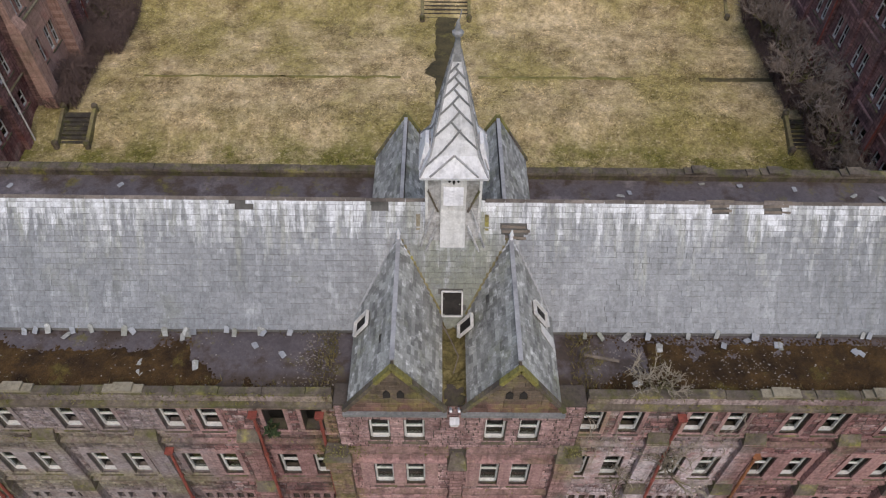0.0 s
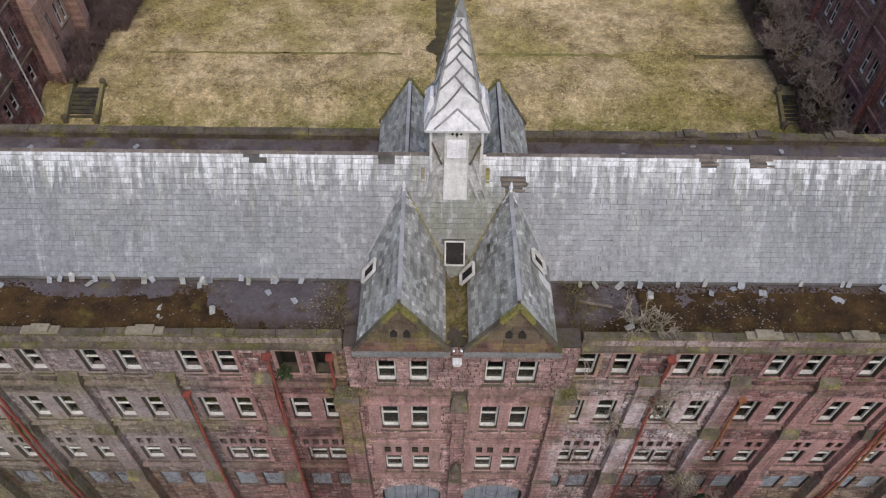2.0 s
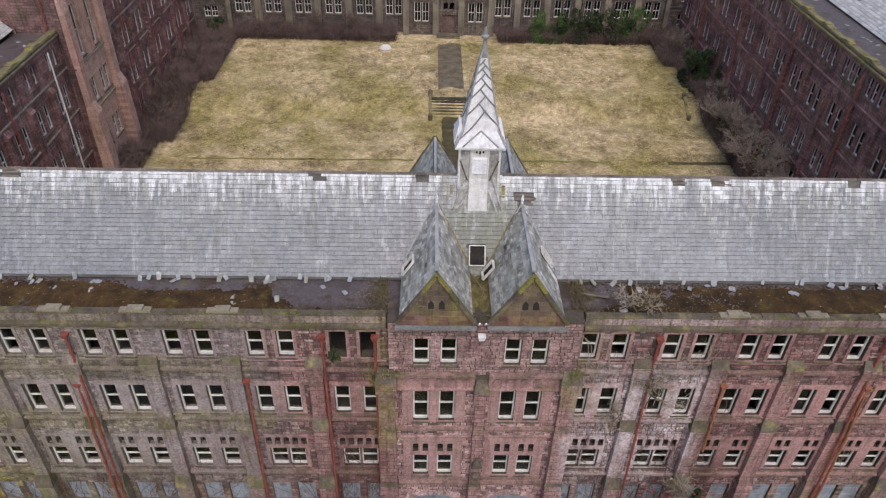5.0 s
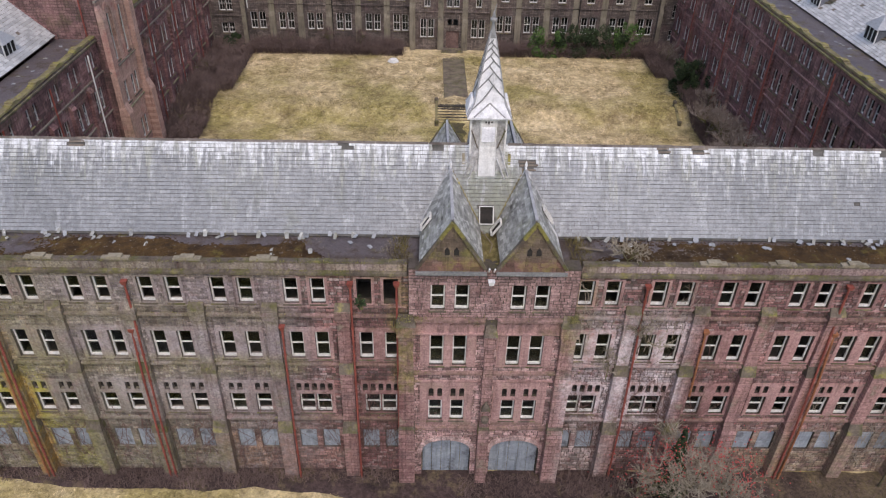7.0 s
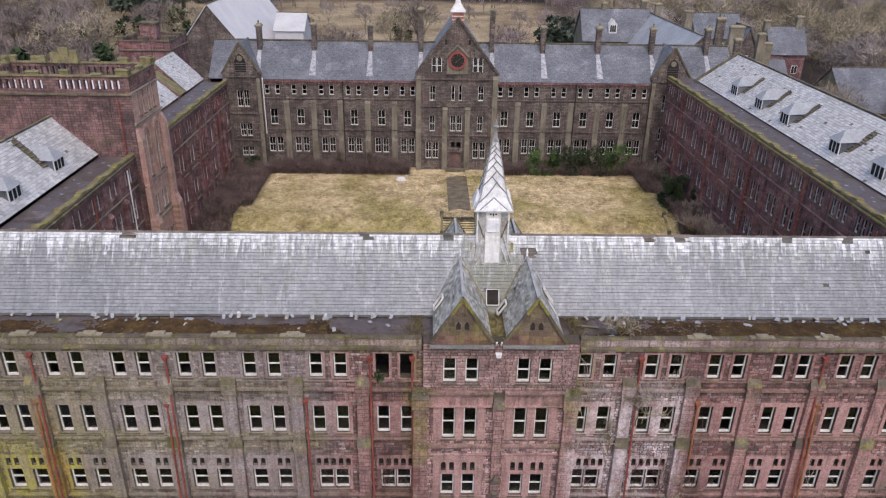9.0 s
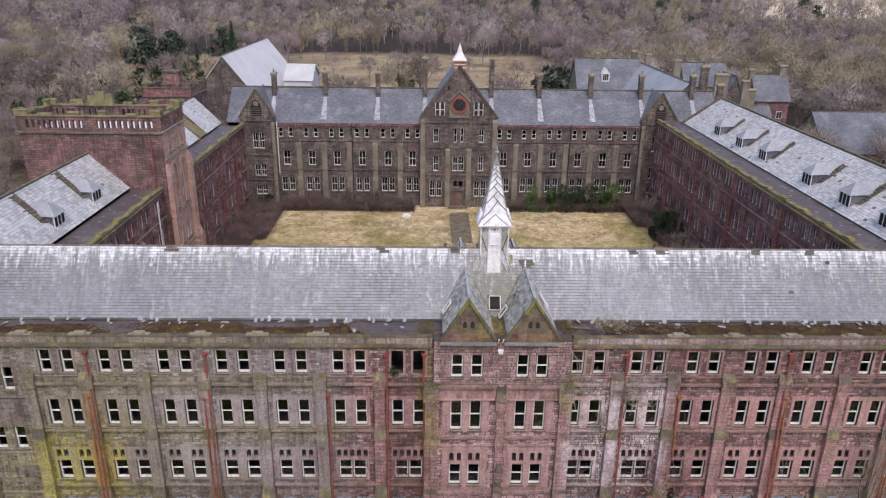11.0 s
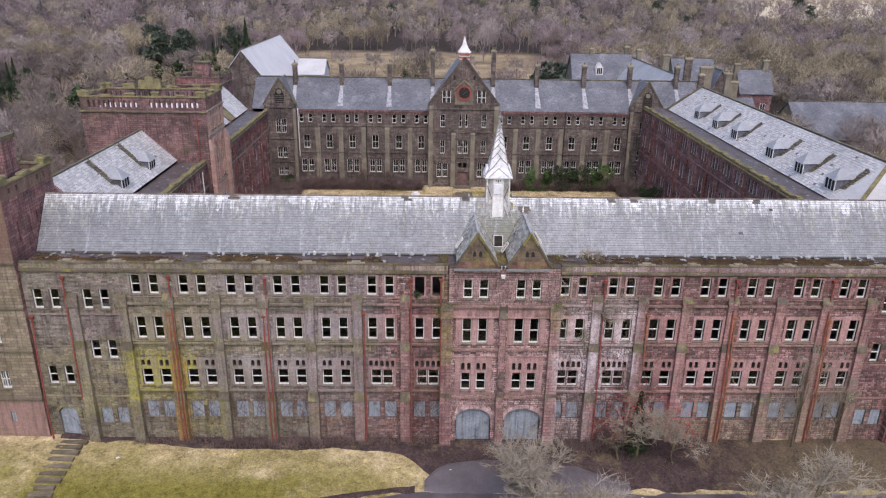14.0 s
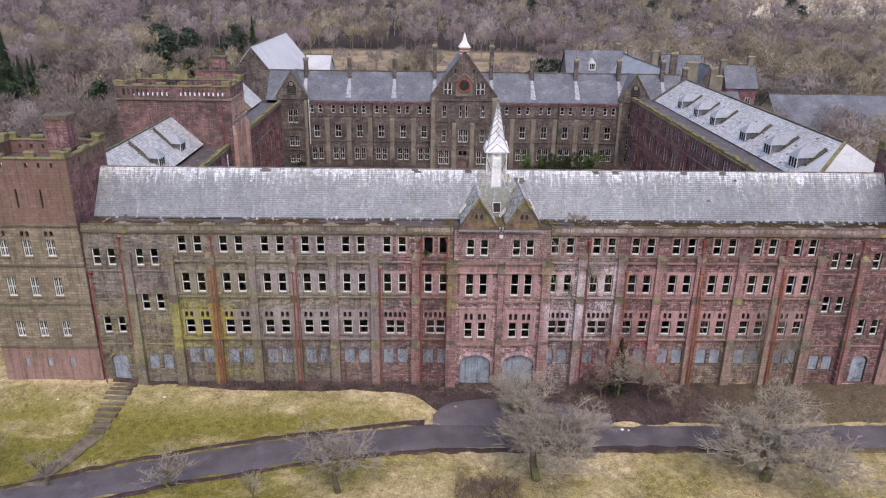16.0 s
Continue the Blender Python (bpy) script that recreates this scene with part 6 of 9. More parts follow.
# ---- the range on the west side ----
def west_range():
    t = thing("west_range", "red sandstone range with slate roofs beside the great tower", "building", Matrix.Translation((-38, 56, 1.0)), world_parts=True)
    for y0, y1, ridge, far in ((26.5, 50.0, 20.8, False), (57.4, 87.6, 20.6, True)):
        B = wall_frame(-33.8, y0, 90)
        L = y1 - y0
        n = round(L / 4.1)
        p = L / n
        wins = []
        for i in range(n):
            c = (i + 0.5) * p
            for k in (-0.95, 0.0, 0.95) if far else (-0.6, 0.6):
                wins.append((c + k, 14.3, 0.6, 1.5, "sash"))
            for k in (-0.62, 0.62):
                wins.append((c + k, 10.2, 0.82, 2.2, "cross"))
                wins.append((c + k, 6.0, 0.85, 2.0, "cross"))
                wins.append((c + k, 2.9, 0.85, 1.5, "sash"))
        pierced_wall(t, B, 0, L, -0.5, 16.8, wins, M_REDWALL, "streaked red sandstone wall, brown with damp")
        for i in range(1, n):
            pilaster_on(t, B, i * p, -0.4, 13.4, M_REDWALL, 0.4, 0.5)
        for z in (5.0, 9.4, 13.4):
            moulding(t, B, 0, L, z, 0.2, 0.14, M_PINK)
        moulding(t, B, 0, L, 16.35, 0.3, 0.22, M_COPING, "cornice")
        copings(t, B, 0, L, 16.8, -0.12, 0.5, M_MOSSCOPE, 1.8, raised=[i * p for i in range(1, n)])
        for i in range(1, n, 2):
            s = Shape()
            s.tube((i * p + 0.6, -0.55, 16.2), (i * p + 0.6, -0.55, 0.6), 0.07, 0.07)
            part("drainpipe", s, M_WHITE if i == 5 and not far else M_PIPE, t, "cast-iron drainpipe", B)
        s = Shape()
        s.box(-37.4, -34.1, y0, y1, 16.2, 16.55)
        part("roof_walk", s, M_ROOFTAR, t, "flat gutter walk with moss and fallen slates")
        r0, r1 = (26.0, 50.0) if not far else (57.5, 76.0)
        roof_plane(t, (-37.3, r0, 16.9), (-37.3, r1, 16.9), (-41.5, r0, ridge), M_SLATE3, r1 - r0, math.hypot(4.2, ridge - 16.9), 0.5, 0.3, label="pale slates in visible courses", skip=0.006)
        plain_roof(t, (-45.7, r1, 16.9), (-45.7, r0, 16.9), (-41.5, r0, ridge), (-41.5, r1, ridge), M_SLATE2)
        s = Shape()
        s.bar((-41.5, r0, ridge + 0.05), (-41.5, r1, ridge + 0.05), 0.3, 0.14)
        part("ridge", s, M_COPING, t)
        for y in (r0, r1):
            s = Shape()
            s.extrude([(-45.9, 16.3), (-37.1, 16.3), (-37.1, 17.0), (-41.5, ridge), (-45.9, 17.0)], y - 0.15, y + 0.15)
            part("gable", s, M_REDWALL, t)
        s = Shape()
        s.box(-46.1, -45.7, y0, y1, -0.5, 17.0)
        s.box(-45.9, -34.0, y0, y0 + 0.3, -0.5, 16.3)
        s.box(-45.9, -34.0, y1 - 0.3, y1, -0.5, 16.3)
        part("outer_wall", s, M_REDWALL, t)
        if not far:
            for y in (35.2, 43.2):
                dormer(t, pose(-38.0, y, 17.3, 0, 0, 90), side=-1, pitch=0.93, rise=0.25)
        else:
            dormer(t, pose(-38.0, 60.0, 17.3, 0, 0, 90), False)
            # second, lower slope with a bare patch beyond
            roof_plane(t, (-37.3, 79.5, 16.9), (-37.3, 88.0, 16.9), (-41.5, 79.5, 21.0), M_SLATE3, 8.5, 5.8, label="pale slates")
            s = Shape()
            s.add([(-37.3, 76.0, 16.95), (-37.3, 79.5, 16.95), (-41.0, 79.5, 19.8), (-41.0, 76.0, 19.8)], [(0, 1, 2, 3)])
            part("bare_slope", s, M_LICHEN, t, "lichen-covered bare roof slope")


west_range()


def great_tower():
    x0, x1, y0, y1 = -48.6, -33.0, 50.0, 57.4
    t = thing("great_tower", "square red sandstone tower with a broken lichen-covered battlement", "tower", Matrix.Translation((-39.7, 53.7, 0.5)), world_parts=True)
    E = wall_frame(x1, y0, 90)
    L = y1 - y0
    tall = [(L * 0.3, 13.8, 1.0, 4.6), (L * 0.7, 13.8, 1.0, 4.6)]
    small = [(L * q, z, 0.55, h) for z, h in ((20.6, 1.3), (22.2, 0.9)) for q in (0.22, 0.4, 0.6, 0.78)]
    mid = [(L * q, z, 0.85, 2.2) for z in (9.3, 4.4) for q in (0.22, 0.36, 0.62, 0.76)]
    pierced_wall(t, E, 0.005, L - 0.005, -0.5, 23.3, [(u, z, w, h, "cross") for u, z, w, h in tall + mid] + [(u, z, w, h, "sash") for u, z, w, h in small], M_PINKWALL, "pink sandstone courtyard face with tall arched lights")
    for u, z, w, h in tall:
        s = Shape()
        n = 8
        inn = [(u + 0.62 * math.cos(math.pi * i / n), z + h + 0.75 * math.sin(math.pi * i / n)) for i in range(n + 1)]
        out = [(u + 0.92 * math.cos(math.pi * i / n), z + h + 1.15 * math.sin(math.pi * i / n)) for i in range(n + 1)]
        for i in range(n):
            s.extrude([inn[i + 1], inn[i], out[i], out[i + 1]], -0.14, 0.05)
        part("arch_moulding", s, M_PINKWALL, t, "", E)
        for k in (-1, 1):
            s = Shape()
            s.box(u + k * 0.77 - 0.15, u + k * 0.77 + 0.15, -0.14, 0.03, z - 0.2, z + h)
            part("jamb", s, M_PINKWALL, t, "", E)
    for z in (8.6, 13.2, 19.9, 23.0):
        moulding(t, E, -0.2, L + 0.2, z, 0.24, 0.16, M_PINK)
    for u in (0.35, L - 0.35):
        s = Shape()
        s.taper((u - 0.65, u + 0.65, -1.1, 0.05), -0.5, (u - 0.65, u + 0.65, -0.9, 0.05), 9)
        s.taper((u - 0.6, u + 0.6, -0.9, 0.05), 9, (u - 0.5, u + 0.5, -0.5, 0.05), 10)
        s.box(u - 0.5, u + 0.5, -0.5, 0.05, 10, 18.5)
        s.taper((u - 0.5, u + 0.5, -0.5, 0.05), 18.5, (u - 0.4, u + 0.4, -0.05, 0.05), 19.6)
        part("buttress", s, M_PINKWALL, t, "stepped pink stone buttress", E)
    for base, ln in ((wall_frame(x0, y0, 0), x1 - x0), (wall_frame(x1, y1, 180), x1 - x0), (wall_frame(x0, y1, -90), L)):
        s = Shape()
        pierced(s, 0.005, ln - 0.005, -0.5, 23.3, [], 0, 0.4)
        part("wall", s.welded(), M_TOWERRED, t, "weathered brown-red sandstone tower wall", base)
        moulding(t, base, 0, ln, 22.9, 0.3, 0.2, M_COPING)
    s = Shape()
    s.box(x0 + 0.3, x1 - 0.3, y0 + 0.3, y1 - 0.3, 22.7, 23.0)
    part("roof_deck", s, M_LEAD, t, "pale lead tower roof")
    battlement(t, x0, x1, y0, y1, 23.3, 1.55, M_TOWERRED, M_LICHEN, hole=(0.25, 1.2, 0.34, 0.62))
    s = Shape()
    s.tube((-34.3, 49.75, 22.6), (-34.3, 49.75, 16.5), 0.08, 0.08)
    part("drainpipe", s, M_PIPE, t)
    for x, w, z1 in ((-43.2, 0.5, 26.0), (-42.2, 0.6, 26.5), (-41.2, 0.45, 26.2), (-44.6, 0.4, 25.6)):
        s = Shape()
        s.taper((x - w, x + w, 56.6, 57.2), 24.9, (x - w * 0.9, x + w * 0.8, 56.65, 57.15), z1)
        part("broken_merlon", s, M_LICHEN, t, "broken mossy battlement stones")


great_tower()


def corner_tower(x0, x1, mirror=False):
    y0, y1 = 13.25, 21.4
    t = thing("corner_tower", "square sandstone corner tower with a mossy battlement", "tower", Matrix.Translation(((x0 + x1) / 2, 17, 0.6)), "corner towers", world_parts=True)
    F = wall_frame(x0, y0, 0)
    W = x1 - x0
    us = [W - 2.8 - 2.2 * i for i in range(3)] if not mirror else [2.8 + 2.2 * i for i in range(3)]
    wins = [(u, z, 0.85, h, "four") for u in us for z, h in ((5.75, 1.7), (10.1, 2.0), (14.2, 1.7))]
    pierced_wall(t, F, 0.005, W - 0.005, -0.4, 22.4, wins, M_TOWERSTONE, "olive-grey sandstone tower wall, redder at the foot", [(u - 0.22, u + 0.22, 2.4, 3.4) for u in us] + [(u + k - 0.16, u + k + 0.16, 16.2, 16.75) for u in us for k in (-0.25, 0.25)] + [(u - 0.09, u + 0.09, 19.0, 20.8) for u in us[:2]])
    for u in us:
        s = Shape()
        s.box(u - 0.21, u + 0.21, 0.12, 0.18, 2.42, 3.38)
        part("boarded_window", s, M_BOARD, t, "", F)
    for z in (4.55, 9.2, 13.2, 17.2):
        moulding(t, F, 0, W, z, 0.22, 0.14, M_COPING)
    side = wall_frame(x1, y0, 90) if not mirror else wall_frame(x0, y1, -90)
    s = Shape()
    L = y1 - y0
    pierced(s, 0.005, L - 0.005, -0.4, 22.4, [(q - 0.12, q + 0.12, 18.6, 20.4) for q in (1.6, 3.4, 4.6, 5.8)], 0, 0.5)
    part("wall", s.welded(), M_REDWALL, t, "red sandstone flank with slits", side)
    for base, ln in ((wall_frame(x1, y1, 180), W), (wall_frame(x0, y1, -90) if not mirror else wall_frame(x1, y0, 90), L)):
        s = Shape()
        pierced(s, 0.005, ln - 0.005, -0.4, 22.4, [], 0, 0.5)
        part("wall", s.welded(), M_REDWALL, t, "", base)
    s = Shape()
    s.box(x0 + 0.4, x1 - 0.4, y0 + 0.4, y1 - 0.4, 22.0, 22.3)
    part("roof_deck", s, M_ROOFTAR, t)
    s = Shape()
    s.box(x0 + 1.5, x0 + 5.0, y0 + 1.4, y0 + 2.6, 22.3, 22.75)
    part("roof_light_kerb", s, M_LEAD, t, "pale lead-covered hatch")
    battlement(t, x0, x1, y0, y1, 22.4, 1.25, M_TOWERSTONE, M_LICHEN, hole=(0.4, 0.85, 0.3, 1.0))
    c = x1 - 2.0 if not mirror else x0 + 2.0
    s = Shape()
    s.box(c - 1.0, c + 1.0, y0 + 3.2, y0 + 5.0, 22.2, 26.6)
    part("stair_turret", s, M_REDWALL, t, "square stair turret")
    s = Shape()
    s.box(c - 1.12, c + 1.12, y0 + 3.08, y0 + 5.12, 26.6, 26.95)
    part("turret_coping", s, M_COPING, t)


M_TOWERSTONE = surface("olive_grey_tower_stone", (0.18, 0.145, 0.10), (0.315, 0.26, 0.185), 0.25, 0.92, 7, 0.45, 0.5, 10, 0.7, [(SOOT, 0.5, 0.55, 0.75, 0.5), (OLIVE, 0.3, 0.5, 0.7, 0.6)], [(2, -1, 4.6, 0.3, (0.33, 0.19, 0.165), 0.8), (2, 17.3, 30, 0.4, (0.20, 0.105, 0.09), 0.8)], brick=(0.65, 0.28, (0.6, 0.55, 0.5), 0.02, 0.25))
corner_tower(-47.9, -38.37)
corner_tower(40.65, 50.2, True)


# ---- the range across the courtyard ----
def north_range():
    t = thing("north_range", "sooty grey stone range with a clock gable and tall chimneys", "building", Matrix.Translation((1.1, 90, 3.2)), world_parts=True)
    Y = 88.0
    B = wall_frame(0, Y, 0)
    for x0, x1, bays in ((-28.7, -5.0, [-27.1, -23.0, -18.85, -14.7, -10.45, -6.4]), (7.3, 31.1, [8.7, 12.75, 16.95, 21.1, 25.3, 29.45])):
        wins = []
        for c in bays:
            for k in (-0.85, 0.85):
                wins.append((c + k * 0.95, 14.7, 0.72, 1.5, "sash"))
            wins.append((c, 10.0, 1.15, 2.45, "cross"))
            for k in (-0.62, 0.62):
                wins.append((c + k, 5.6, 0.95, 2.4, "cross"))
        pierced_wall(t, B, x0, x1, 2.5, 17.1, wins, M_GREYWALL, "soot-darkened grey stone wall")
        p = 4.15
        mids = [(a + b) / 2 for a, b in zip(bays, bays[1:])]
        for c in mids:
            pilaster_on(t, B, c, 2.8, 13.9, M_BUFF, 0.45, 0.3)
        for z in (9.1, 14.0):
            moulding(t, B, x0, x1, z, 0.22, 0.12, M_GREYWALL)
        moulding(t, B, x0, x1, 16.55, 0.5, 0.2, M_REDWALL, "brick_eaves_course")
        n = int((x1 - x0) / 0.5)
        s = Shape()
        for i in range(n):
            c = x0 + (i + 0.5) * (x1 - x0) / n
            s.box(c - 0.1, c + 0.1, -0.24, 0.0, 16.35, 16.6)
        part("eaves_corbels", s, M_REDWALL, t, "", B, kind="stuff")
        for c in mids[2:3]:
            s = Shape()
            s.tube((c + 0.5, -0.4, 16.9), (c + 0.5, -0.4, 3.0), 0.07, 0.07)
            part("drainpipe", s, M_BLACK, t, "", B)
    s = Shape()
    s.tube((-28.4, -0.3, 17.2), (-28.4, -0.3, 8.6), 0.09, 0.09)
    part("drainpipe", s, M_WHITE, t, "white downpipe", B)
    # roofs
    for x0, x1 in ((-36.5, -1.0), (3.2, 44.0)):
        plain_roof(t, (x0, Y - 0.25, 17.05), (x1, Y - 0.25, 17.05), (x1, 93.2, 22.0), (x0, 93.2, 22.0), M_SLATE2, "blue-grey slates with pale runs under the stacks")
        plain_roof(t, (x1, 98.6, 17.05), (x0, 98.6, 17.05), (x0, 93.2, 22.0), (x1, 93.2, 22.0), M_SLATE2)
        s = Shape()
        s.bar((x0, 93.2, 22.05), (x1, 93.2, 22.05), 0.35, 0.16)
        part("ridge", s, M_COPING, t)
    s = Shape()
    s.box(-36.5, 44.0, 98.2, 98.6, 2.5, 17.2)
    s.box(-36.7, -36.3, Y, 98.6, 2.5, 17.2)
    s.box(43.8, 44.2, Y, 98.6, 2.5, 17.2)
    part("outer_wall", s, M_GREYWALL, t)
    for x in (-36.5, 44.0):
        s = Shape()
        s.add([(x, Y - 0.2, 17.0), (x, 98.6, 17.0), (x, 93.2, 22.0), (x + 0.3, Y - 0.2, 17.0), (x + 0.3, 98.6, 17.0), (x + 0.3, 93.2, 22.0)], [(0, 2, 1), (3, 4, 5), (0, 3, 5, 2), (1, 2, 5, 4)])
        part("gable", s, M_GREYWALL, t)
    for x, zt, zb in ((-29.3, 24.6, 20.0), (-20.9, 24.9, 20.0), (-12.2, 24.9, 20.0), (-4.4, 27.3, 20.0), (6.6, 27.3, 20.0), (14.6, 24.9, 20.0), (23.2, 24.9, 20.0), (31.6, 24.9, 20.0), (40.2, 24.9, 20.0)):
        chimney(x, 92.3, 0.75, 1.0, zb - 0.5, zt, M_GREYWALL, 2 if zt > 26 else 1)
        s = Shape()
        s.add([(x - 0.26, 91.7, 20.69), (x + 0.26, 91.7, 20.69), (x + 0.5, Y + 0.3, 17.59), (x - 0.5, Y + 0.3, 17.59), (x - 0.26, 91.75, 20.6), (x + 0.26, 91.75, 20.6), (x + 0.5, Y + 0.35, 17.5), (x - 0.5, Y + 0.35, 17.5)], [(0, 3, 2, 1), (4, 5, 6, 7), (0, 1, 5, 4), (1, 2, 6, 5), (2, 3, 7, 6), (3, 0, 4, 7)])
        part("lime_run", s, M_RUNS, t, "pale washed slates under a stack")
    # end pavilions
    for c, w in ((-31.5, 5.6), (34.0, 5.8)):
        P = wall_frame(c, Y - 0.4, 0)
        wins = [(k, z, 0.85, h, "cross") for k in (-0.5, 0.5) for z, h in ((12.8, 2.6), (8.2, 2.0), (5.0, 1.5))]
        pierced_wall(t, P, -w / 2, w / 2, 2.5, 17.5, wins, M_GREYWALL, "grey stone end pavilion", lining=True)
        for k in (-w / 2 + 0.3, w / 2 - 0.3):
            pilaster_on(t, P, k, 2.8, 17.2, M_BUFF, 0.3, 0.3)
        for z in (7.4, 11.6, 17.2):
            moulding(t, P, -w / 2, w / 2, z, 0.24, 0.14, M_GREYWALL)
        s = Shape()
        s.extrude([(-w / 2, 17.5), (w / 2, 17.5), (w / 2, 17.9), (0, 22.3), (-w / 2, 17.9)], 0, 0.5)
        part("gable", s, M_GREYWALL, t, "dark stone gable", P)
        for k in (-1, 1):
            s = Shape()
            s.bar((k * (w / 2 + 0.15), 0.1, 17.8), (0, 0.1, 22.45), 0.5, 0.22)
            part("gable_coping", s, M_COPING, t, "", P)
        s = Shape()
        s.extrude([(-0.85, 18.1), (0.85, 18.1), (0.85, 19.6), (0.5, 20.4), (0, 20.8), (-0.5, 20.4), (-0.85, 19.6)], -0.03, 0.02)
        part("belfry_opening", s, M_BLACK, t, "black panel standing for the dark louvred opening", P)
        for i in range(4):
            s = Shape()
            s.box(-0.8, 0.8, -0.1, -0.02, 18.3 + i * 0.35, 18.38 + i * 0.35)
            part("louvre", s, M_GREYWALL, t, "", P)
        s = Shape()
        s.lathe(0, 0, [(0.42, -0.05), (0.42, 0.05)], 10)
        part("rosette", s, M_BUFF, t, "pale trefoil", P @ Matrix.Translation((0, -0.06, 20.1)) @ Matrix.Rotation(radians(90), 4, "X"))
        plain_roof(t, (c - w / 2 - 0.1, 94, 17.9), (c - w / 2 - 0.1, Y - 0.3, 17.9), (c, Y - 0.3, 22.3), (c, 94, 22.3), M_SLATE2)
        plain_roof(t, (c + w / 2 + 0.1, Y - 0.3, 17.9), (c + w / 2 + 0.1, 94, 17.9), (c, 94, 22.3), (c, Y - 0.3, 22.3), M_SLATE2)
    # clock gable
    G = wall_frame(1.15, Y - 0.9, 0)
    h = 6.15
    wins = [(k, z, 0.85, hh, "cross") for k in (-3.7, 3.7) for z, hh in ((14.2, 2.3), (9.4, 2.5))] + [(k, 9.4, 0.85, 2.5, "cross") for k in (-0.5, 0.5)] + [(k, 14.2, 0.5, 2.4, "sash") for k in (-0.55, 0.55)]
    wins += [(s0 + k, 5.0, 0.9, 2.7, "cross") for s0 in (-3.7, 3.7) for k in (-0.55, 0.55)]
    pierced_wall(t, G, -h, h, 2.5, 18.0, wins, M_GREYWALL, "soot-darkened clock gable wall", [(-0.95, 0.95, 3.4, 6.0), (-0.75, -0.1, 6.7, 7.7), (0.1, 0.75, 6.7, 7.7)])
    s = Shape()
    s.box(-0.93, 0.93, 0.2, 0.28, 3.4, 5.98)
    s.box(-0.04, 0.04, 0.17, 0.2, 3.4, 5.98)
    d = part("door", s, M_DOOR, t, "faded brown double door", G)
    s = Shape()
    pierced(s, -h, h, 18.0, 18.4, [], 0, 0.5)
    part("wall", s.welded(), M_GREYWALL, t, "", G)
    s = Shape()
    s.extrude([(-h, 18.4), (h, 18.4), (0, 26.2)], 0, 0.5)
    part("gable", s, M_GREYWALL, t, "tall sooty gable", G)
    for u in (-h + 0.3, -1.75, 1.75, h - 0.3):
        pilaster_on(t, G, u, 2.8, 13.4 if abs(u) < 3 else 18.0, M_BUFF, 0.42, 0.4)
    for z in (8.6, 13.2, 17.3):
        moulding(t, G, -h, h, z, 0.26, 0.14, M_GREYWALL)
    for k in (-1, 1):
        s = Shape()
        s.bar((k * (h + 0.2), 0.1, 18.2), (0, 0.1, 26.45), 0.6, 0.3)
        part("gable_coping", s, M_GREYWALL, t, "dark coping", G)
        for q in (3.5, 2.7):
            s = Shape()
            s.extrude([(k * q - 0.3, 18.7), (k * q + 0.3, 18.7), (k * q + 0.3, 20.4), (k * q, 20.9), (k * q - 0.3, 20.4)], -0.06, -0.01)
            part("gable_light", s, M_BLACK, t, "", G)
            s = Shape()
            s.box(k * q - 0.36, k * q - 0.28, -0.1, 0.0, 18.6, 20.6)
            s.box(k * q + 0.28, k * q + 0.36, -0.1, 0.0, 18.6, 20.6)
            s.box(k * q - 0.3, k * q + 0.3, -0.1, 0.0, 19.5, 19.6)
            part("light_surround", s, M_WHITE, t, "", G)
        s = Shape()
        s.extrude([(k * 1.75 - 0.18, 22.6), (k * 1.75 + 0.18, 22.6), (k * 1.75 + 0.18, 23.2), (k * 1.75, 23.4), (k * 1.75 - 0.18, 23.2)], -0.06, -0.01)
        part("slit_window", s, M_BLACK, t, "", G)
    plain_roof(t, (1.15 - h - 0.2, 93.5, 18.2), (1.15 - h - 0.2, Y - 0.8, 18.2), (1.15, Y - 0.8, 26.2), (1.15, 100, 26.2), M_SLATE2)
    plain_roof(t, (1.15 + h + 0.2, Y - 0.8, 18.2), (1.15 + h + 0.2, 93.5, 18.2), (1.15, 100, 26.2), (1.15, Y - 0.8, 26.2), M_SLATE2)
    # clock
    K = G @ Matrix.Translation((0, -0.1, 20.0))
    s = Shape()
    s.extrude([(-1.6, -1.7), (1.6, -1.7), (1.6, 0.9), (0, 2.4), (-1.6, 0.9)], -0.1, 0.1)
    clock = part("clock_panel", s, M_BUFF, t, "red sandstone clock surround with hood mould", K)
    turn = Matrix.Translation((0, -0.12, 0.35)) @ Matrix.Rotation(radians(90), 4, "X")
    s = Shape()
    s.lathe(0, 0, [(0.98, 0.0), (0.98, 0.05)], 24)
    part("clock_face", s, M_BLACK, clock, "dark dial", turn)
    s = Shape()
    for i in range(12):
        a = radians(30 * i)
        s.bar((0.72 * math.sin(a), -0.2, 0.35 + 0.72 * math.cos(a)), (0.9 * math.sin(a), -0.2, 0.35 + 0.9 * math.cos(a)), 0.06, 0.03)
    s.bar((0, -0.22, 0.35), (0.5, -0.22, 0.62), 0.06, 0.03)
    s.bar((0, -0.22, 0.35), (-0.28, -0.22, 0.02), 0.06, 0.03)
    part("dial_marks", s, M_BUFF, clock, "pale numerals and fingers")
    n = 16
    inn = [(1.02 * math.cos(2 * math.pi * i / n), 0.35 + 1.02 * math.sin(2 * math.pi * i / n)) for i in range(n + 1)]
    out = [(1.38 * math.cos(2 * math.pi * i / n), 0.35 + 1.38 * math.sin(2 * math.pi * i / n)) for i in range(n + 1)]
    for i in range(n):
        s = Shape()
        s.extrude([inn[i + 1], inn[i], out[i], out[i + 1]], -0.3, 0.0)
        part("voussoir", s, M_DIALRING, clock, "deep red sandstone ring stone")
    s = Shape()
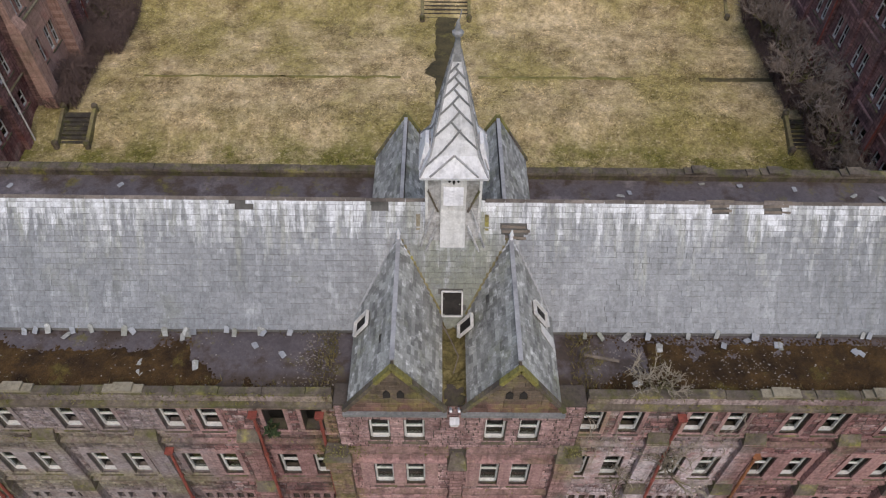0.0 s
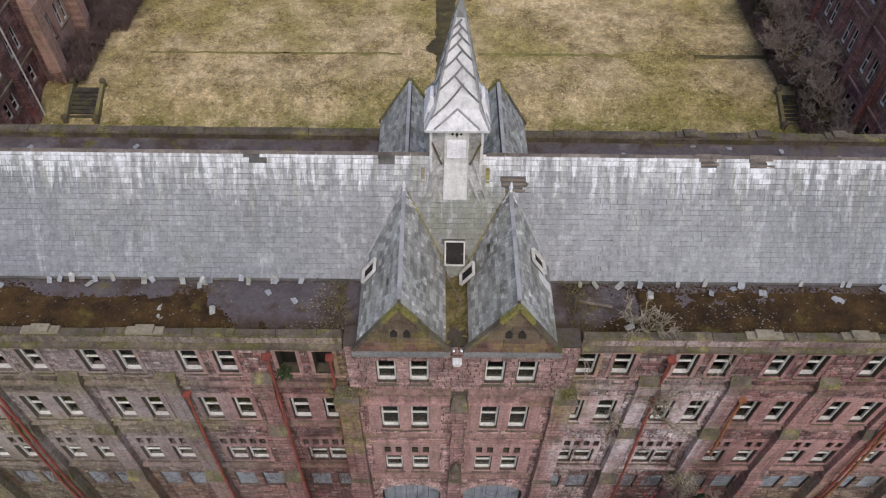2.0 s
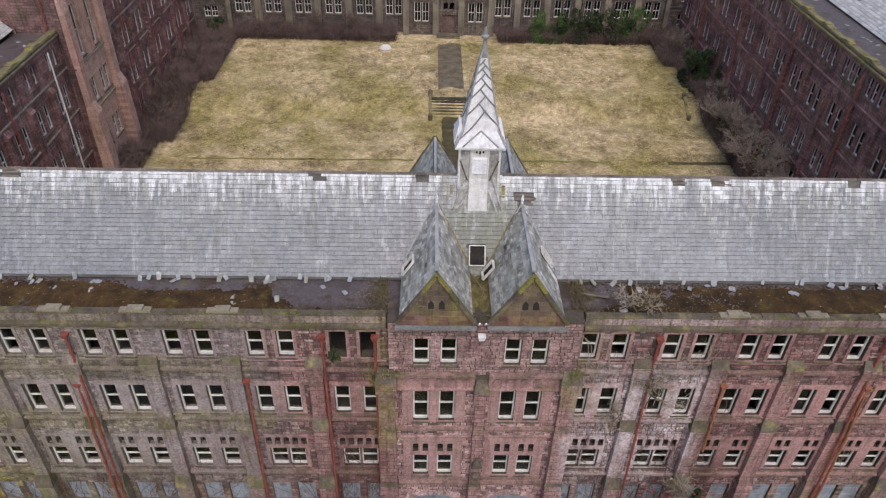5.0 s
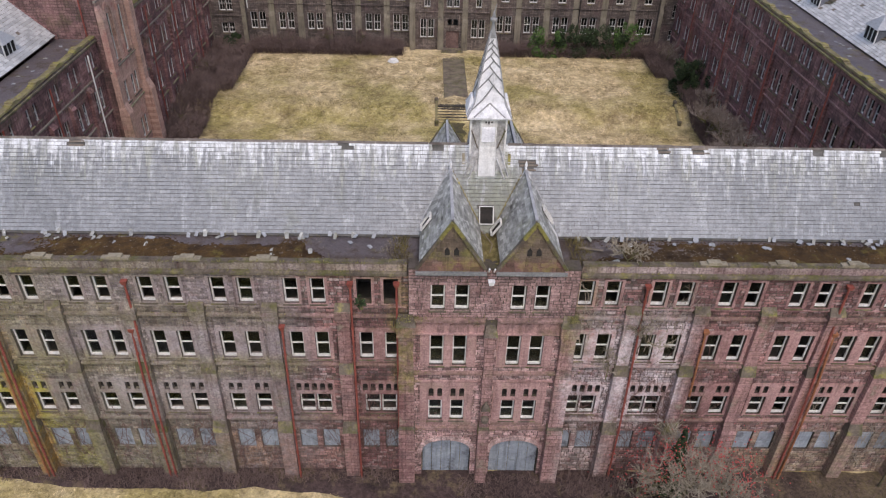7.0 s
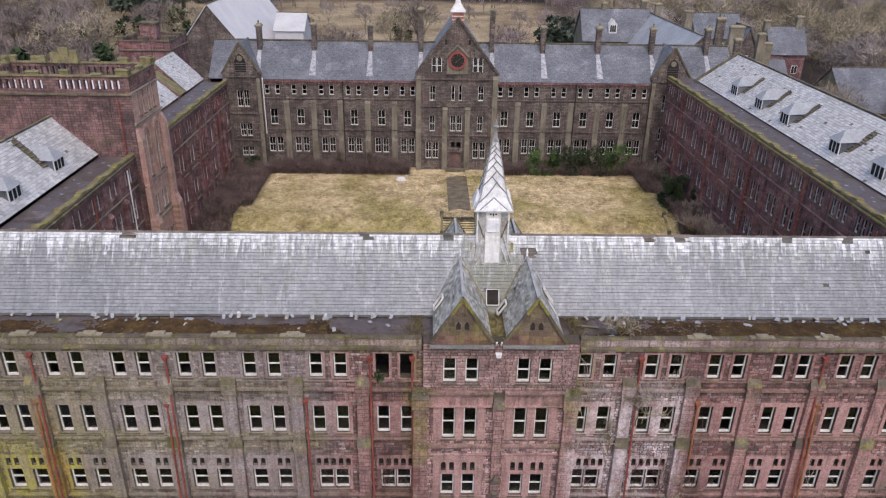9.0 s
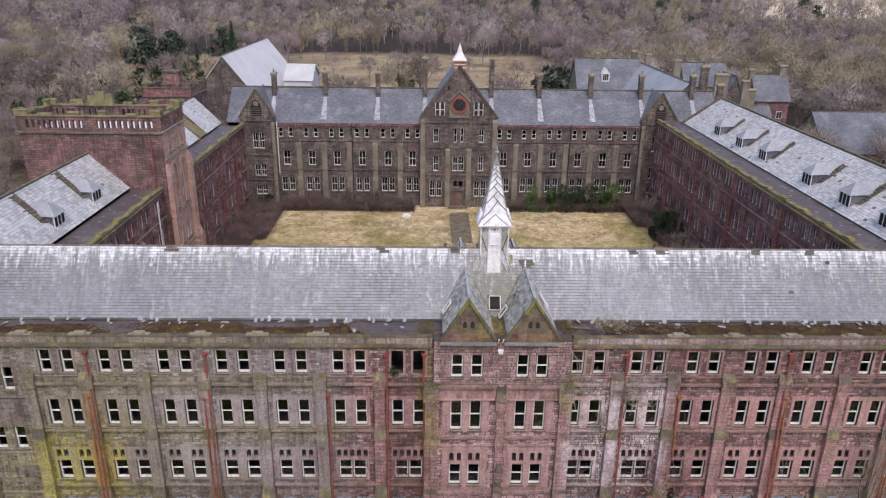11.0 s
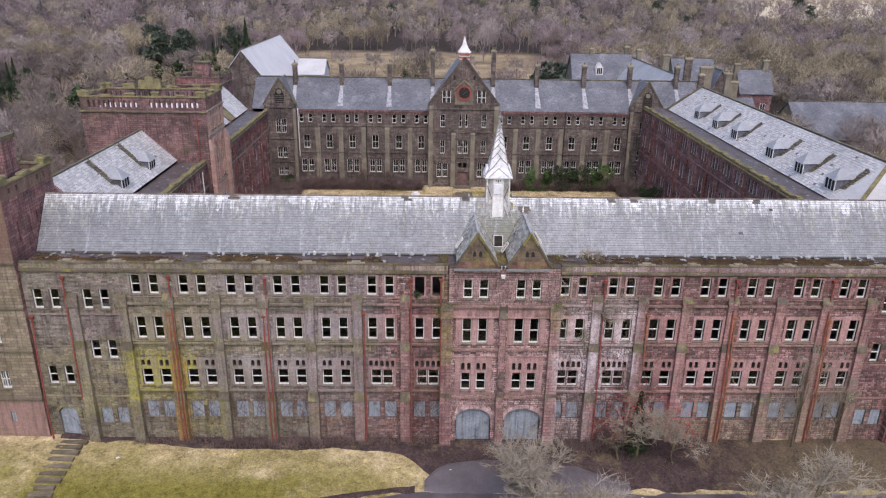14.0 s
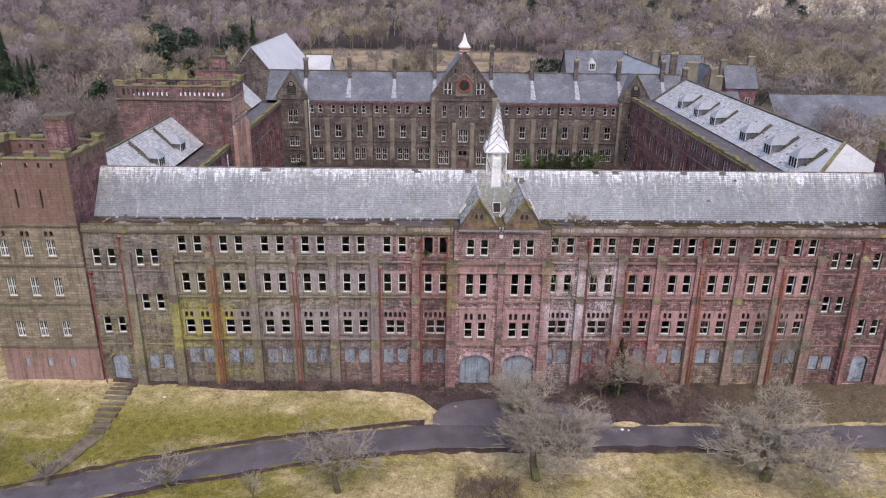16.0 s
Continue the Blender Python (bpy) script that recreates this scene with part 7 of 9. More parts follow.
    for k in (-1, 1):
        s.bar((k * 1.75, -0.25, 0.9), (0, -0.25, 2.6), 0.3, 0.22)
    part("hood_mould", s.welded(), M_BUFF, clock, "pale lichened hood mould")
    # cupola
    c = thing("bell_cupola", "small red and white cupola with a pointed white roof", "cupola", Matrix.Translation((1.15, 89.5, 25.6)), world_parts=False)
    s = Shape()
    s.box(-0.85, 0.85, -0.85, 0.85, 0, 1.5)
    part("drum", s, M_BRICK, c, "red brick drum")
    for z in (0.3, 0.8, 1.3):
        s = Shape()
        s.box(-0.9, 0.9, -0.9, 0.9, z, z + 0.12)
        part("white_band", s, M_WHITE, c)
    s = Shape()
    s.taper((-1.15, 1.15, -1.15, 1.15), 1.5, (-0.45, 0.45, -0.45, 0.45), 2.6)
    s.taper((-0.45, 0.45, -0.45, 0.45), 2.6, (-0.02, 0.02, -0.02, 0.02), 4.2)
    part("roof", s, M_WHITE, c, "white pointed roof")
    # door steps
    st = thing("door_steps", "worn stone steps before the brown double door", "steps", Matrix.Translation((1.15, 86.3, 3.0)))
    for i in range(3):
        s = Shape()
        s.box(-1.6, 1.6, -0.2 - 0.35 * (2 - i), 0.9, i * 0.15, i * 0.15 + 0.15)
        part("step", s, M_COPING, st)


M_BUFF = surface("lichened_buff_stone", (0.15, 0.13, 0.095), (0.28, 0.245, 0.18), 0.4, 0.92, 7, 0.5, 0.4, 10, 0.6, [(SOOT, 0.6, 0.55, 0.7, 0.6), ((0.20, 0.21, 0.11), 0.5, 0.55, 0.7, 0.45)])
M_RUNS = surface("pale_washed_slates", (0.30, 0.30, 0.31), (0.50, 0.50, 0.50), 0.9, 0.6, 5, 0.3, 0.2, 10, 0.4, [((0.16, 0.165, 0.18), 2.2, 0.46, 0.62, 0.85)])
M_DIALRING = surface("deep_red_dial_stones", (0.20, 0.055, 0.05), (0.33, 0.10, 0.085), 1.0, 0.9, 8, 0.4)
M_DOOR = surface("faded_brown_boards", (0.10, 0.06, 0.05), (0.2, 0.13, 0.11), 1.0, 0.8, 8, 0.4)
M_BRICK = surface("orange_red_brick", (0.36, 0.11, 0.07), (0.5, 0.2, 0.13), 1.0, 0.9, 8, 0.3)
north_range()


# ---- roofs beyond ----
def house(name, label, x0, x1, y0, y1, z0, ze, zr, along="x", roof=M_SLATE2, wall=M_GREYWALL, wins=()):
    t = thing(name, label, "building", Matrix.Translation(((x0 + x1) / 2, (y0 + y1) / 2, z0)), world_parts=True)
    s = Shape()
    for a, b, c, d in ((x0, x1, y0, y0 + 0.4), (x0, x1, y1 - 0.4, y1), (x0, x0 + 0.4, y0 + 0.4, y1 - 0.4), (x1 - 0.4, x1, y0 + 0.4, y1 - 0.4)):
        s.box(a, b, c, d, z0 - 1.5, ze)
    part("wall", s, wall, t)
    o = 0.35
    if along == "x":
        m = (y0 + y1) / 2
        plain_roof(t, (x0 - o, y0 - o, ze - 0.1), (x1 + o, y0 - o, ze - 0.1), (x1 + o, m, zr), (x0 - o, m, zr), roof)
        plain_roof(t, (x1 + o, y1 + o, ze - 0.1), (x0 - o, y1 + o, ze - 0.1), (x0 - o, m, zr), (x1 + o, m, zr), roof)
        for x in (x0, x1 - 0.4):
            s = Shape()
            s.add([(x + k, y, z) for k in (0, 0.4) for y, z in ((y0, ze), (y1, ze), (m, zr - 0.15))], [(0, 2, 1), (3, 4, 5), (0, 3, 5, 2), (1, 2, 5, 4), (0, 1, 4, 3)])
            part("gable", s, wall, t)
        s = Shape()
        s.bar((x0 - o, m, zr + 0.03), (x1 + o, m, zr + 0.03), 0.3, 0.14)
    else:
        m = (x0 + x1) / 2
        plain_roof(t, (x0 - o, y1 + o, ze - 0.1), (x0 - o, y0 - o, ze - 0.1), (m, y0 - o, zr), (m, y1 + o, zr), roof)
        plain_roof(t, (x1 + o, y0 - o, ze - 0.1), (x1 + o, y1 + o, ze - 0.1), (m, y1 + o, zr), (m, y0 - o, zr), roof)
        for y in (y0, y1 - 0.4):
            s = Shape()
            s.extrude([(x0, ze), (x1, ze), (m, zr - 0.15)], y, y + 0.4)
            part("gable", s, wall, t)
        s = Shape()
        s.bar((m, y0 - o, zr + 0.03), (m, y1 + o, zr + 0.03), 0.3, 0.14)
    part("ridge", s, M_COPING, t)
    for u, z, w, h in wins:
        s = Shape()
        s.box(-w / 2 - 0.1, w / 2 + 0.1, -0.08, 0.02, -0.1, h + 0.1)
        f = part("window", s, M_WHITE, t, "", Matrix.Translation((u, y0, z)))
        s = Shape()
        s.box(-w / 2, -0.05, -0.1, 0.0, 0, h)
        part("pane", s, M_BLACK, f)
        s = Shape()
        s.box(0.05, w / 2, -0.1, 0.0, 0, h)
        part("pane", s, M_BLACK, f)
    return t


house("chapel", "tall chapel with a wide pale grey roof", -60.0, -41.2, 139, 187, 3, 10.0, 22.2, "y", M_WHITESLATE, M_GREYWALL)
house("vestry", "low building with a streaked pale roof", -41.0, -34.0, 160, 172, 3, 14.0, 17.6, "x", M_SLATE3, M_WHITESLATE)
house("lodge", "grey stone house with slate roof and one white dormer", 31.0, 46.0, 140.5, 151.5, 3, 15.5, 21.8, "x", M_SLATE2, M_BUFF)
house("lodge_wing", "long slate-roofed wing behind the range", 40.5, 53.0, 112, 146, 3, 14.5, 20.9, "y", M_SLATE_W, M_GREYWALL)
house("cottage", "slate-roofed stone cottage among the trees", 62.0, 73.0, 157, 167, 3, 14.0, 19.4, "x", M_SLATE2, M_BUFF, [(68, 11.0, 1.4, 1.8)])
house("cottage_wing", "cross wing of the cottage with a sharp stone gable", 69.5, 74.0, 150, 158, 3, 12.5, 17.6, "y", M_SLATE2, M_GREYWALL, [(71.7, 9.5, 1.0, 1.6)])
house("gatehouse", "red stone house with a steep slate roof", 75.8, 84.0, 146, 154, 3, 12.2, 18.0, "x", M_SLATE2, M_REDWALL, [(78.0, 8.0, 1.2, 1.6), (82.0, 8.0, 1.2, 1.6)])
house("gatehouse_porch", "small slate-roofed stone outbuilding", 71.5, 76.5, 138, 144, 3, 9.0, 12.0, "x", M_SLATE2, M_BUFF)
house("laundry", "long stone hall with a broad blue-grey slate roof", 69.0, 122.0, 99.0, 113.5, 1, 10.3, 16.6, "x", M_SLATE2, M_BUFF, [(76 + 4.2 * i, 7.2, 1.3, 1.9) for i in range(9)])
for x, y, w, zt in ((55.5, 118.5, 2.6, 22.0), (61.0, 119.5, 1.3, 20.6), (52.0, 136.0, 1.6, 22.8), (46.0, 150.0, 1.2, 23.4), (63.5, 122.0, 1.8, 18.5), (83.0, 150.0, 1.6, 20.4), (75.5, 150.0, 1.4, 19.4), (48.5, 147.0, 1.2, 23.0), (36.0, 146.0, 0.9, 23.2)):
    chimney(x, y, w, 1.0, 3.0, zt, M_BUFF, 2)
# dormer of the lodge
t = thing("attic_dormer", "white-framed gabled attic dormer on slates", "dormer", Matrix.Translation((37.5, 141.6, 17.2)))
s = Shape()
s.extrude([(-0.9, -0.6), (0.9, -0.6), (0.9, 1.6), (0, 2.8), (-0.9, 1.6)], 0, 3.0)
part("body", s, M_WHITE, t)
for k in (-0.45, 0.0, 0.45):
    s = Shape()
    s.box(k - 0.17, k + 0.17, -0.06, -0.02, 0.1, 1.5)
    part("pane", s, M_BLACK, t)


def red_tower():
    x0, x1, y0, y1 = -50.0, -42.3, 89.5, 98.0
    t = thing("red_tower", "squat red sandstone tower with a crumbling battlement", "tower", Matrix.Translation((-47.6, 93.7, 1.0)), world_parts=True)
    for base, ln, hs in ((wall_frame(x0, y0, 0), x1 - x0, []), (wall_frame(x1, y0, 90), y1 - y0, [(q - 0.3, q + 0.3, 18.6, 20.0) for q in (1.8, 3.6, 5.6)]), (wall_frame(x1, y1, 180), x1 - x0, []), (wall_frame(x0, y1, -90), y1 - y0, [])):
        s = Shape()
        pierced(s, 0.005, ln - 0.005, 0, 21.2, hs, 0, 0.5)
        part("wall", s.welded(), M_REDWALL, t, "deep red sandstone", base)
        moulding(t, base, 0, ln, 20.6, 0.3, 0.16, M_COPING)
    s = Shape()
    s.box(x0 + 0.4, x1 - 0.4, y0 + 0.4, y1 - 0.4, 20.3, 20.6)
    part("roof_deck", s, M_ROOFTAR, t)
    battlement(t, x0, x1, y0, y1, 21.2, 0.9, M_REDWALL, M_COPING)
    s = Shape()
    s.box(-46.7, -44.3, 90.2, 92.0, 20.5, 24.5)
    part("turret", s, M_REDWALL, t)
    s = Shape()
    s.box(-46.85, -44.15, 90.05, 92.15, 24.5, 24.75)
    part("turret_coping", s, M_COPING, t)


red_tower()


# ---- courtyard and forecourt ----
def flight(x0, x1, y0, y1, z0, z1, name="garden_steps"):
    """Stone steps with flank walls and round-headed posts."""
    t = thing(name, "dark mossy stone steps with low flank walls", "steps", Matrix.Translation(((x0 + x1) / 2, y0, z0)), "garden steps")
    n, w = 7, (x1 - x0) / 2
    for i in range(n):
        s = Shape()
        s.box(-w + 0.3, w - 0.3, (y1 - y0) * i / n, (y1 - y0) * (i + 1) / n + 0.25, -0.3, (z1 - z0) * (i + 1) / n)
        part("step", s, M_STEP, t)
    for k in (-1, 1):
        s = Shape()
        a, b = min(k * (w - 0.3), k * w), max(k * (w - 0.3), k * w)
        s.add([(x, y, z) for x in (a, b) for y, z in ((-0.4, -0.4), (y1 - y0 + 0.4, -0.4), (y1 - y0 + 0.4, z1 - z0 + 0.5), (-0.4, 0.5))], [(0, 1, 2, 3), (7, 6, 5, 4), (0, 4, 5, 1), (1, 5, 6, 2), (2, 6, 7, 3), (3, 7, 4, 0)])
        part("flank_wall", s, M_LICHEN, t)
        for y, z in ((-0.45, 0.45), (y1 - y0 + 0.45, z1 - z0 + 0.45)):
            s = Shape()
            s.lathe(k * (w - 0.15), y, [(0.24, -0.5), (0.24, z), (0.28, z + 0.05), (0.28, z + 0.15), (0.2, z + 0.3), (0.05, z + 0.36)], 8)
            part("post", s, M_COPING, t)


M_OLDSTEP = surface("soiled_worn_steps", (0.08, 0.06, 0.045), (0.22, 0.185, 0.13), 0.9, 0.9, 8, 0.5, 0.3, 14, 0, [(MOSS, 1.0, 0.5, 0.65, 0.6)])
M_STEP = surface("dark_damp_steps", (0.035, 0.03, 0.025), (0.09, 0.08, 0.065), 1.0, 0.8, 8, 0.5, 0.3, 14, 0, [(MOSS, 1.0, 0.5, 0.65, 0.7)])
flight(-31.4, -28.5, 46.4, 48.9, 0.6, 1.8)
flight(29.9, 32.3, 46.6, 49.0, 0.6, 1.8)
flight(-1.4, 3.5, 64.3, 66.9, 1.8, 3.2)
flight(28.8, 31.4, 65.0, 67.2, 1.8, 3.2)
s = Shape()
for j in range(31):
    y = 50.3 + 13.9 * j / 30
    a, b = -0.1 + 0.5 * noise.noise(Vector((y * 0.8, 1, 0))) - (0.7 if 54.6 < y < 57.2 else 0), 2.3 + 0.5 * noise.noise(Vector((y * 0.8, 7, 0))) + (0.7 if 54.6 < y < 57.2 else 0)
    for i in range(9):
        x = a + (b - a) * i / 8
        s.v.append((x, y, ground_z(x, y) + (0.12 + 0.05 * noise.noise(Vector((x * 2, y * 2, 3))) if 0 < i < 8 else -0.15)))
s.f = [(9 * j + i, 9 * j + i + 1, 9 * j + i + 10, 9 * j + i + 9) for j in range(30) for i in range(8)]
solid("garden_path", s.mesh("garden_path", M_WETPATH, True), None, "dark sodden mossy path through the grass", "path", kind="structure")
ribbon("sunk_edging", [(24.0, 54.4), (31.0, 54.5)], [(24.0, 55.0), (31.0, 55.1)], M_WETPATH, "narrow sunken earth edging in the lawn", lift=0.10, step=0.8, cat="edging")
ribbon("upper_path", [(-0.3, 67.5), (2.8, 67.5)], [(-0.3, 85.0), (2.8, 85.0)], M_OLDSTEP, "worn mossy flagged path to the door", lift=0.12, step=0.5, cat="path")
ribbon("sunk_edging", [(4.0, 54.5), (18.0, 54.6)], [(4.0, 54.8), (18.0, 54.95)], M_LEDGE, "narrow sunken earth edging in the lawn", lift=0.10, step=0.8, cat="edging")
ribbon("bank_edging", [(-26.0, 54.3), (-3.0, 54.5)], [(-26.0, 54.45), (-3.0, 54.75)], M_LEDGE, "narrow mossy edging in the lawn", lift=0.10, step=0.8, cat="edging")

steps = thing("forecourt_steps", "broken stone steps sunk in rough grass", "steps", Matrix.Translation((-36.6, 12.5, 0.5)), world_parts=True)
for i in range(11):
    y = 12.9 - i * 0.72
    x = -36.2 - 0.02 * i
    z = ground_z(x, y)
    w = 1.25 - 0.045 * i + rng.uniform(-0.12, 0.12)
    s = Shape()
    s.box(x - w, x + w, y - 0.4, y + 0.05, z - 0.25, z + 0.12 + rng.uniform(-0.05, 0.04))
    part("step", s, M_OLDSTEP, steps)
s = Shape()
for i in range(14):
    y = 5.2 - i * 0.5
    x = -36.5 - 0.16 * i
    n = len(s.v)
    for k in (-0.85, 0.0, 0.85):
        s.v.append((x + k + rng.uniform(-0.15, 0.15), y, ground_z(x + k, y) + 0.12))
    if i:
        s.f.extend([(n - 3, n - 2, n + 1, n), (n - 2, n - 1, n + 2, n + 1)])
solid("footpath", s, M_OLDSTEP, "pale worn footpath from the steps to the drive", "path", kind="structure")

post = Shape()
post.box(-0.22, 0.22, -0.2, 0.2, -0.4, 1.15)
post.taper((-0.28, 0.28, -0.26, 0.26), 1.15, (-0.1, 0.1, -0.1, 0.1), 1.4)
solid("gate_post", post.welded(), M_LICHEN, "yellow-mossed stone gate post in the grass", "post", Matrix.Translation((-2.9, -0.6, ground_z(-2.9, -0.6))))
heap = Shape()
for i in range(5):
    for j in range(12):
        a, r = 2 * math.pi * j / 12, 1.7 * (5 - i) / 5
        heap.v.append((r * 1.5 * math.cos(a) * rng.uniform(0.9, 1.1), r * math.sin(a) * rng.uniform(0.9, 1.1), 0.1 * i + rng.uniform(0, 0.05)))
for i in range(4):
    for j in range(12):
        heap.f.append((i * 12 + j, i * 12 + (j + 1) % 12, i * 12 + 12 + (j + 1) % 12, i * 12 + 12 + j))
heap.f.append(tuple(range(48, 60)))
solid("gravel_heap", heap, M_CONC, "low pale heap of grit on the drive", "gravel", Matrix.Translation((25.1, 5.6, ground_z(25.1, 5.6) + 0.14)))
for x, y in ((12.7, 6.6), (13.3, 6.5), (-3.0, 9.6), (-31.6, 10.9), (-41.5, 10.0), (-7.2, 81.5)):
    s = Shape()
    k = rng.uniform(0.12, 0.22) if y < 80 else 0.8
    pts = [(k * math.cos(a) * rng.uniform(0.7, 1.2), k * math.sin(a) * rng.uniform(0.6, 1.0)) for a in [math.pi * i / 4 for i in range(8)]]
    s.add([(p, q, 0.0) for p, q in pts] + [(p * 0.6, q * 0.6, k * rng.uniform(0.3, 0.6)) for p, q in pts], [(i, (i + 1) % 8, 8 + (i + 1) % 8, 8 + i) for i in range(8)] + [tuple(range(8, 16))])
    solid("white_litter" if y > 80 else "pale_stone", s, M_WHITE, "crumpled white plastic sheeting on the grass" if y > 80 else "pale stone lying on the ground", "litter" if y > 80 else "stone", Matrix.Translation((x, y, ground_z(x, y) + 0.1)), "loose stones" if y < 80 else "")

# ---- debris and moss on the roof walks ----
SLATE_BITS = []
for i in range(6):
    s = Shape()
    w, l = rng.uniform(0.09, 0.16), rng.uniform(0.12, 0.22)
    o = [(-w, -l), (w * rng.uniform(0.6, 1), -l * rng.uniform(0.8, 1)), (w, l * rng.uniform(0.5, 1)), (0, l), (-w * rng.uniform(0.7, 1), l * rng.uniform(0.7, 1))]
    s.add([(a, b, 0) for a, b in o] + [(a, b, 0.02) for a, b in o], [tuple(range(4, -1, -1)), tuple(range(5, 10))] + [(j, (j + 1) % 5, 5 + (j + 1) % 5, 5 + j) for j in range(5)])
    SLATE_BITS.append(s.mesh("fallen_slate", M_SLATE_W if i % 2 else M_GSLATE))
for i in range(84):
    x = rng.uniform(-37.5, 39.5)
    while -4.0 < x < 6.2:
        x = rng.uniform(-37.5, 39.5)
    y = 16.55 - abs(rng.gauss(0, 0.45)) if i < 62 else rng.uniform(14.3, 16.5)
    lean = rng.uniform(10, 45) if y > 16.35 else rng.uniform(-8, 8)
    solid("fallen_slate", SLATE_BITS[i % 6], None, "broken pale slate lying on the roof walk", "slate", pose(x, y, 17.07 + (0.1 if lean > 9 else 0.02), lean, rng.uniform(-8, 8), rng.uniform(-60, 60)) , "fallen slates")
for i in range(26):
    x = rng.uniform(-30, 38)
    while -4.0 < x < 6.2:
        x = rng.uniform(-30, 38)
    solid("fallen_slate", SLATE_BITS[i % 6], None, "broken pale slate lying on the roof walk", "slate", pose(x, rng.uniform(23.2, 25.9), 16.48, rng.uniform(-8, 8), rng.uniform(-8, 8), rng.uniform(-90, 90)), "fallen slates")
for i in range(58):
    x = rng.uniform(-37.5, 39.5)
    if -3.4 < x < 5.6:
        continue
    solid("fallen_slate", SLATE_BITS[i % 6], None, "slipped slate hanging over the eave", "slate", RF @ pose(u(x), rng.uniform(-0.16, 0.02), 0.055, 0, 0, rng.uniform(-14, 14)), "fallen slates")


def moss_depth(x, y):
    """How thick the moss lies on the front roof walk: banked towards the parapet, in long stretches."""
    stretch = 0.55 if x < -9 else 1.0 if x > 8.5 else 0.35 if x > 6 else 0.0
    return 1.2 * noise.noise(Vector((x * 0.13, y * 0.5, 4))) + 0.5 * noise.noise(Vector((x * 0.7, y * 0.9, 6))) + 0.36 + stretch - 0.42 * (y - 13.94)


s = Shape()
for i in range(22000):
    x, y = rng.uniform(-38, 40.3), rng.uniform(14.15, 16.5)
    if -3.6 < x < 5.9:
        x = rng.choice((rng.uniform(-4.4, -3.3), rng.uniform(5.6, 7.5)))
    if moss_depth(x, y) < rng.uniform(-0.12, 0.3):
        continue
    r = rng.uniform(0.025, 0.075)
    a0 = rng.uniform(0, 3)
    z = 16.98
    ring = [(x + r * math.cos(a0 + 1.26 * k), y + r * math.sin(a0 + 1.26 * k), z) for k in range(5)]
    s.add(ring + [(x, y, z + r * rng.uniform(0.3, 0.7))], [(k, (k + 1) % 5, 5) for k in range(5)])
solid("roof_moss", s, M_MOSS, "clumps of brown-green moss on the roof walk", "moss", kind="stuff")
s = Shape()
for i in range(2600):
    u0 = rng.random()
    if u0 < 0.5:
        x, y, z = rng.choice((-3.7, 5.95, 1.1)) + rng.gauss(0, 0.35), rng.uniform(13.9, 16.8), 17.05
    elif u0 < 0.8:
        x, y, z = rng.uniform(-38, 40), 14.2 + rng.gauss(0, 0.08), 17.0
    else:
        x, y, z = rng.uniform(-38, 40), 16.6 + rng.gauss(0, 0.1), 17.0
    if -3.3 < x < 0.5 or 1.7 < x < 5.5:
        continue
    a, h = rng.uniform(0, 6.28), rng.uniform(0.12, 0.4)
    d = Vector((math.cos(a), math.sin(a), 0)) * 0.02
    tip = (x + rng.uniform(-0.2, 0.2), y + rng.uniform(-0.2, 0.2), z + h)
    s.add([(x - d.x, y - d.y, z), (x + d.x, y + d.y, z), tip], [(0, 1, 2)])
solid("roof_weeds", s, M_VALLEY, "dead weeds and grass tufts along the gutters", "weeds", kind="stuff")
for (a, b), k in ((((0.75, 16.4, 17.62), (1.25, 15.2, 17.55)), 0.025), (((1.25, 15.2, 17.55), (1.05, 14.5, 17.45)), 0.02), (((6.1, 15.6, 17.1), (7.4, 15.3, 17.15)), 0.07), (((0.6, 16.6, 17.66), (1.0, 15.9, 17.5)), 0.02)):
    s = Shape()
    s.tube(a, b, k, k, 6)
    solid("fallen_pole", s, M_WOOD, "loose pale pole lying in the gutter", "pole", group="loose poles")

# a bank of moss along the front parapet
s = Shape()
nx, ny = 560, 14
for j in range(ny + 1):
    for i in range(nx + 1):
        x, y = -38.2 + 78.7 * i / nx, 13.94 + 2.2 * j / ny
        d = moss_depth(x, y)
        s.v.append((x, y, 16.965 + 0.2 * max(-0.3, min(0.7, d)) + 0.05 * noise.noise(Vector((x * 4, y * 4, 1))) + 0.03 * noise.noise(Vector((x * 11, y * 11, 3)))))
s.f = [(j * (nx + 1) + i, j * (nx + 1) + i + 1, (j + 1) * (nx + 1) + i + 1, (j + 1) * (nx + 1) + i) for j in range(ny) for i in range(nx) if not -3.7 < -38.2 + 78.7 * i / nx < 6.1]
solid("moss_bank", s, M_MOSS, "thick brown moss banked along the roof walk", "moss", kind="stuff")
for x, y0, y1, z in ((36.0, 31, 84, 18.07), (-35.9, 28, 49, 16.57), (-35.9, 59, 86, 16.57)):
    for i in range(int((y1 - y0) / 1.6)):
        solid("fallen_slate", SLATE_BITS[i % 6], None, "broken pale slate lying on the roof walk", "slate", pose(x + rng.gauss(0, 0.6), rng.uniform(y0, y1), z + 0.01, rng.uniform(-6, 6), rng.uniform(-6, 6), rng.uniform(-90, 90)), "fallen slates")

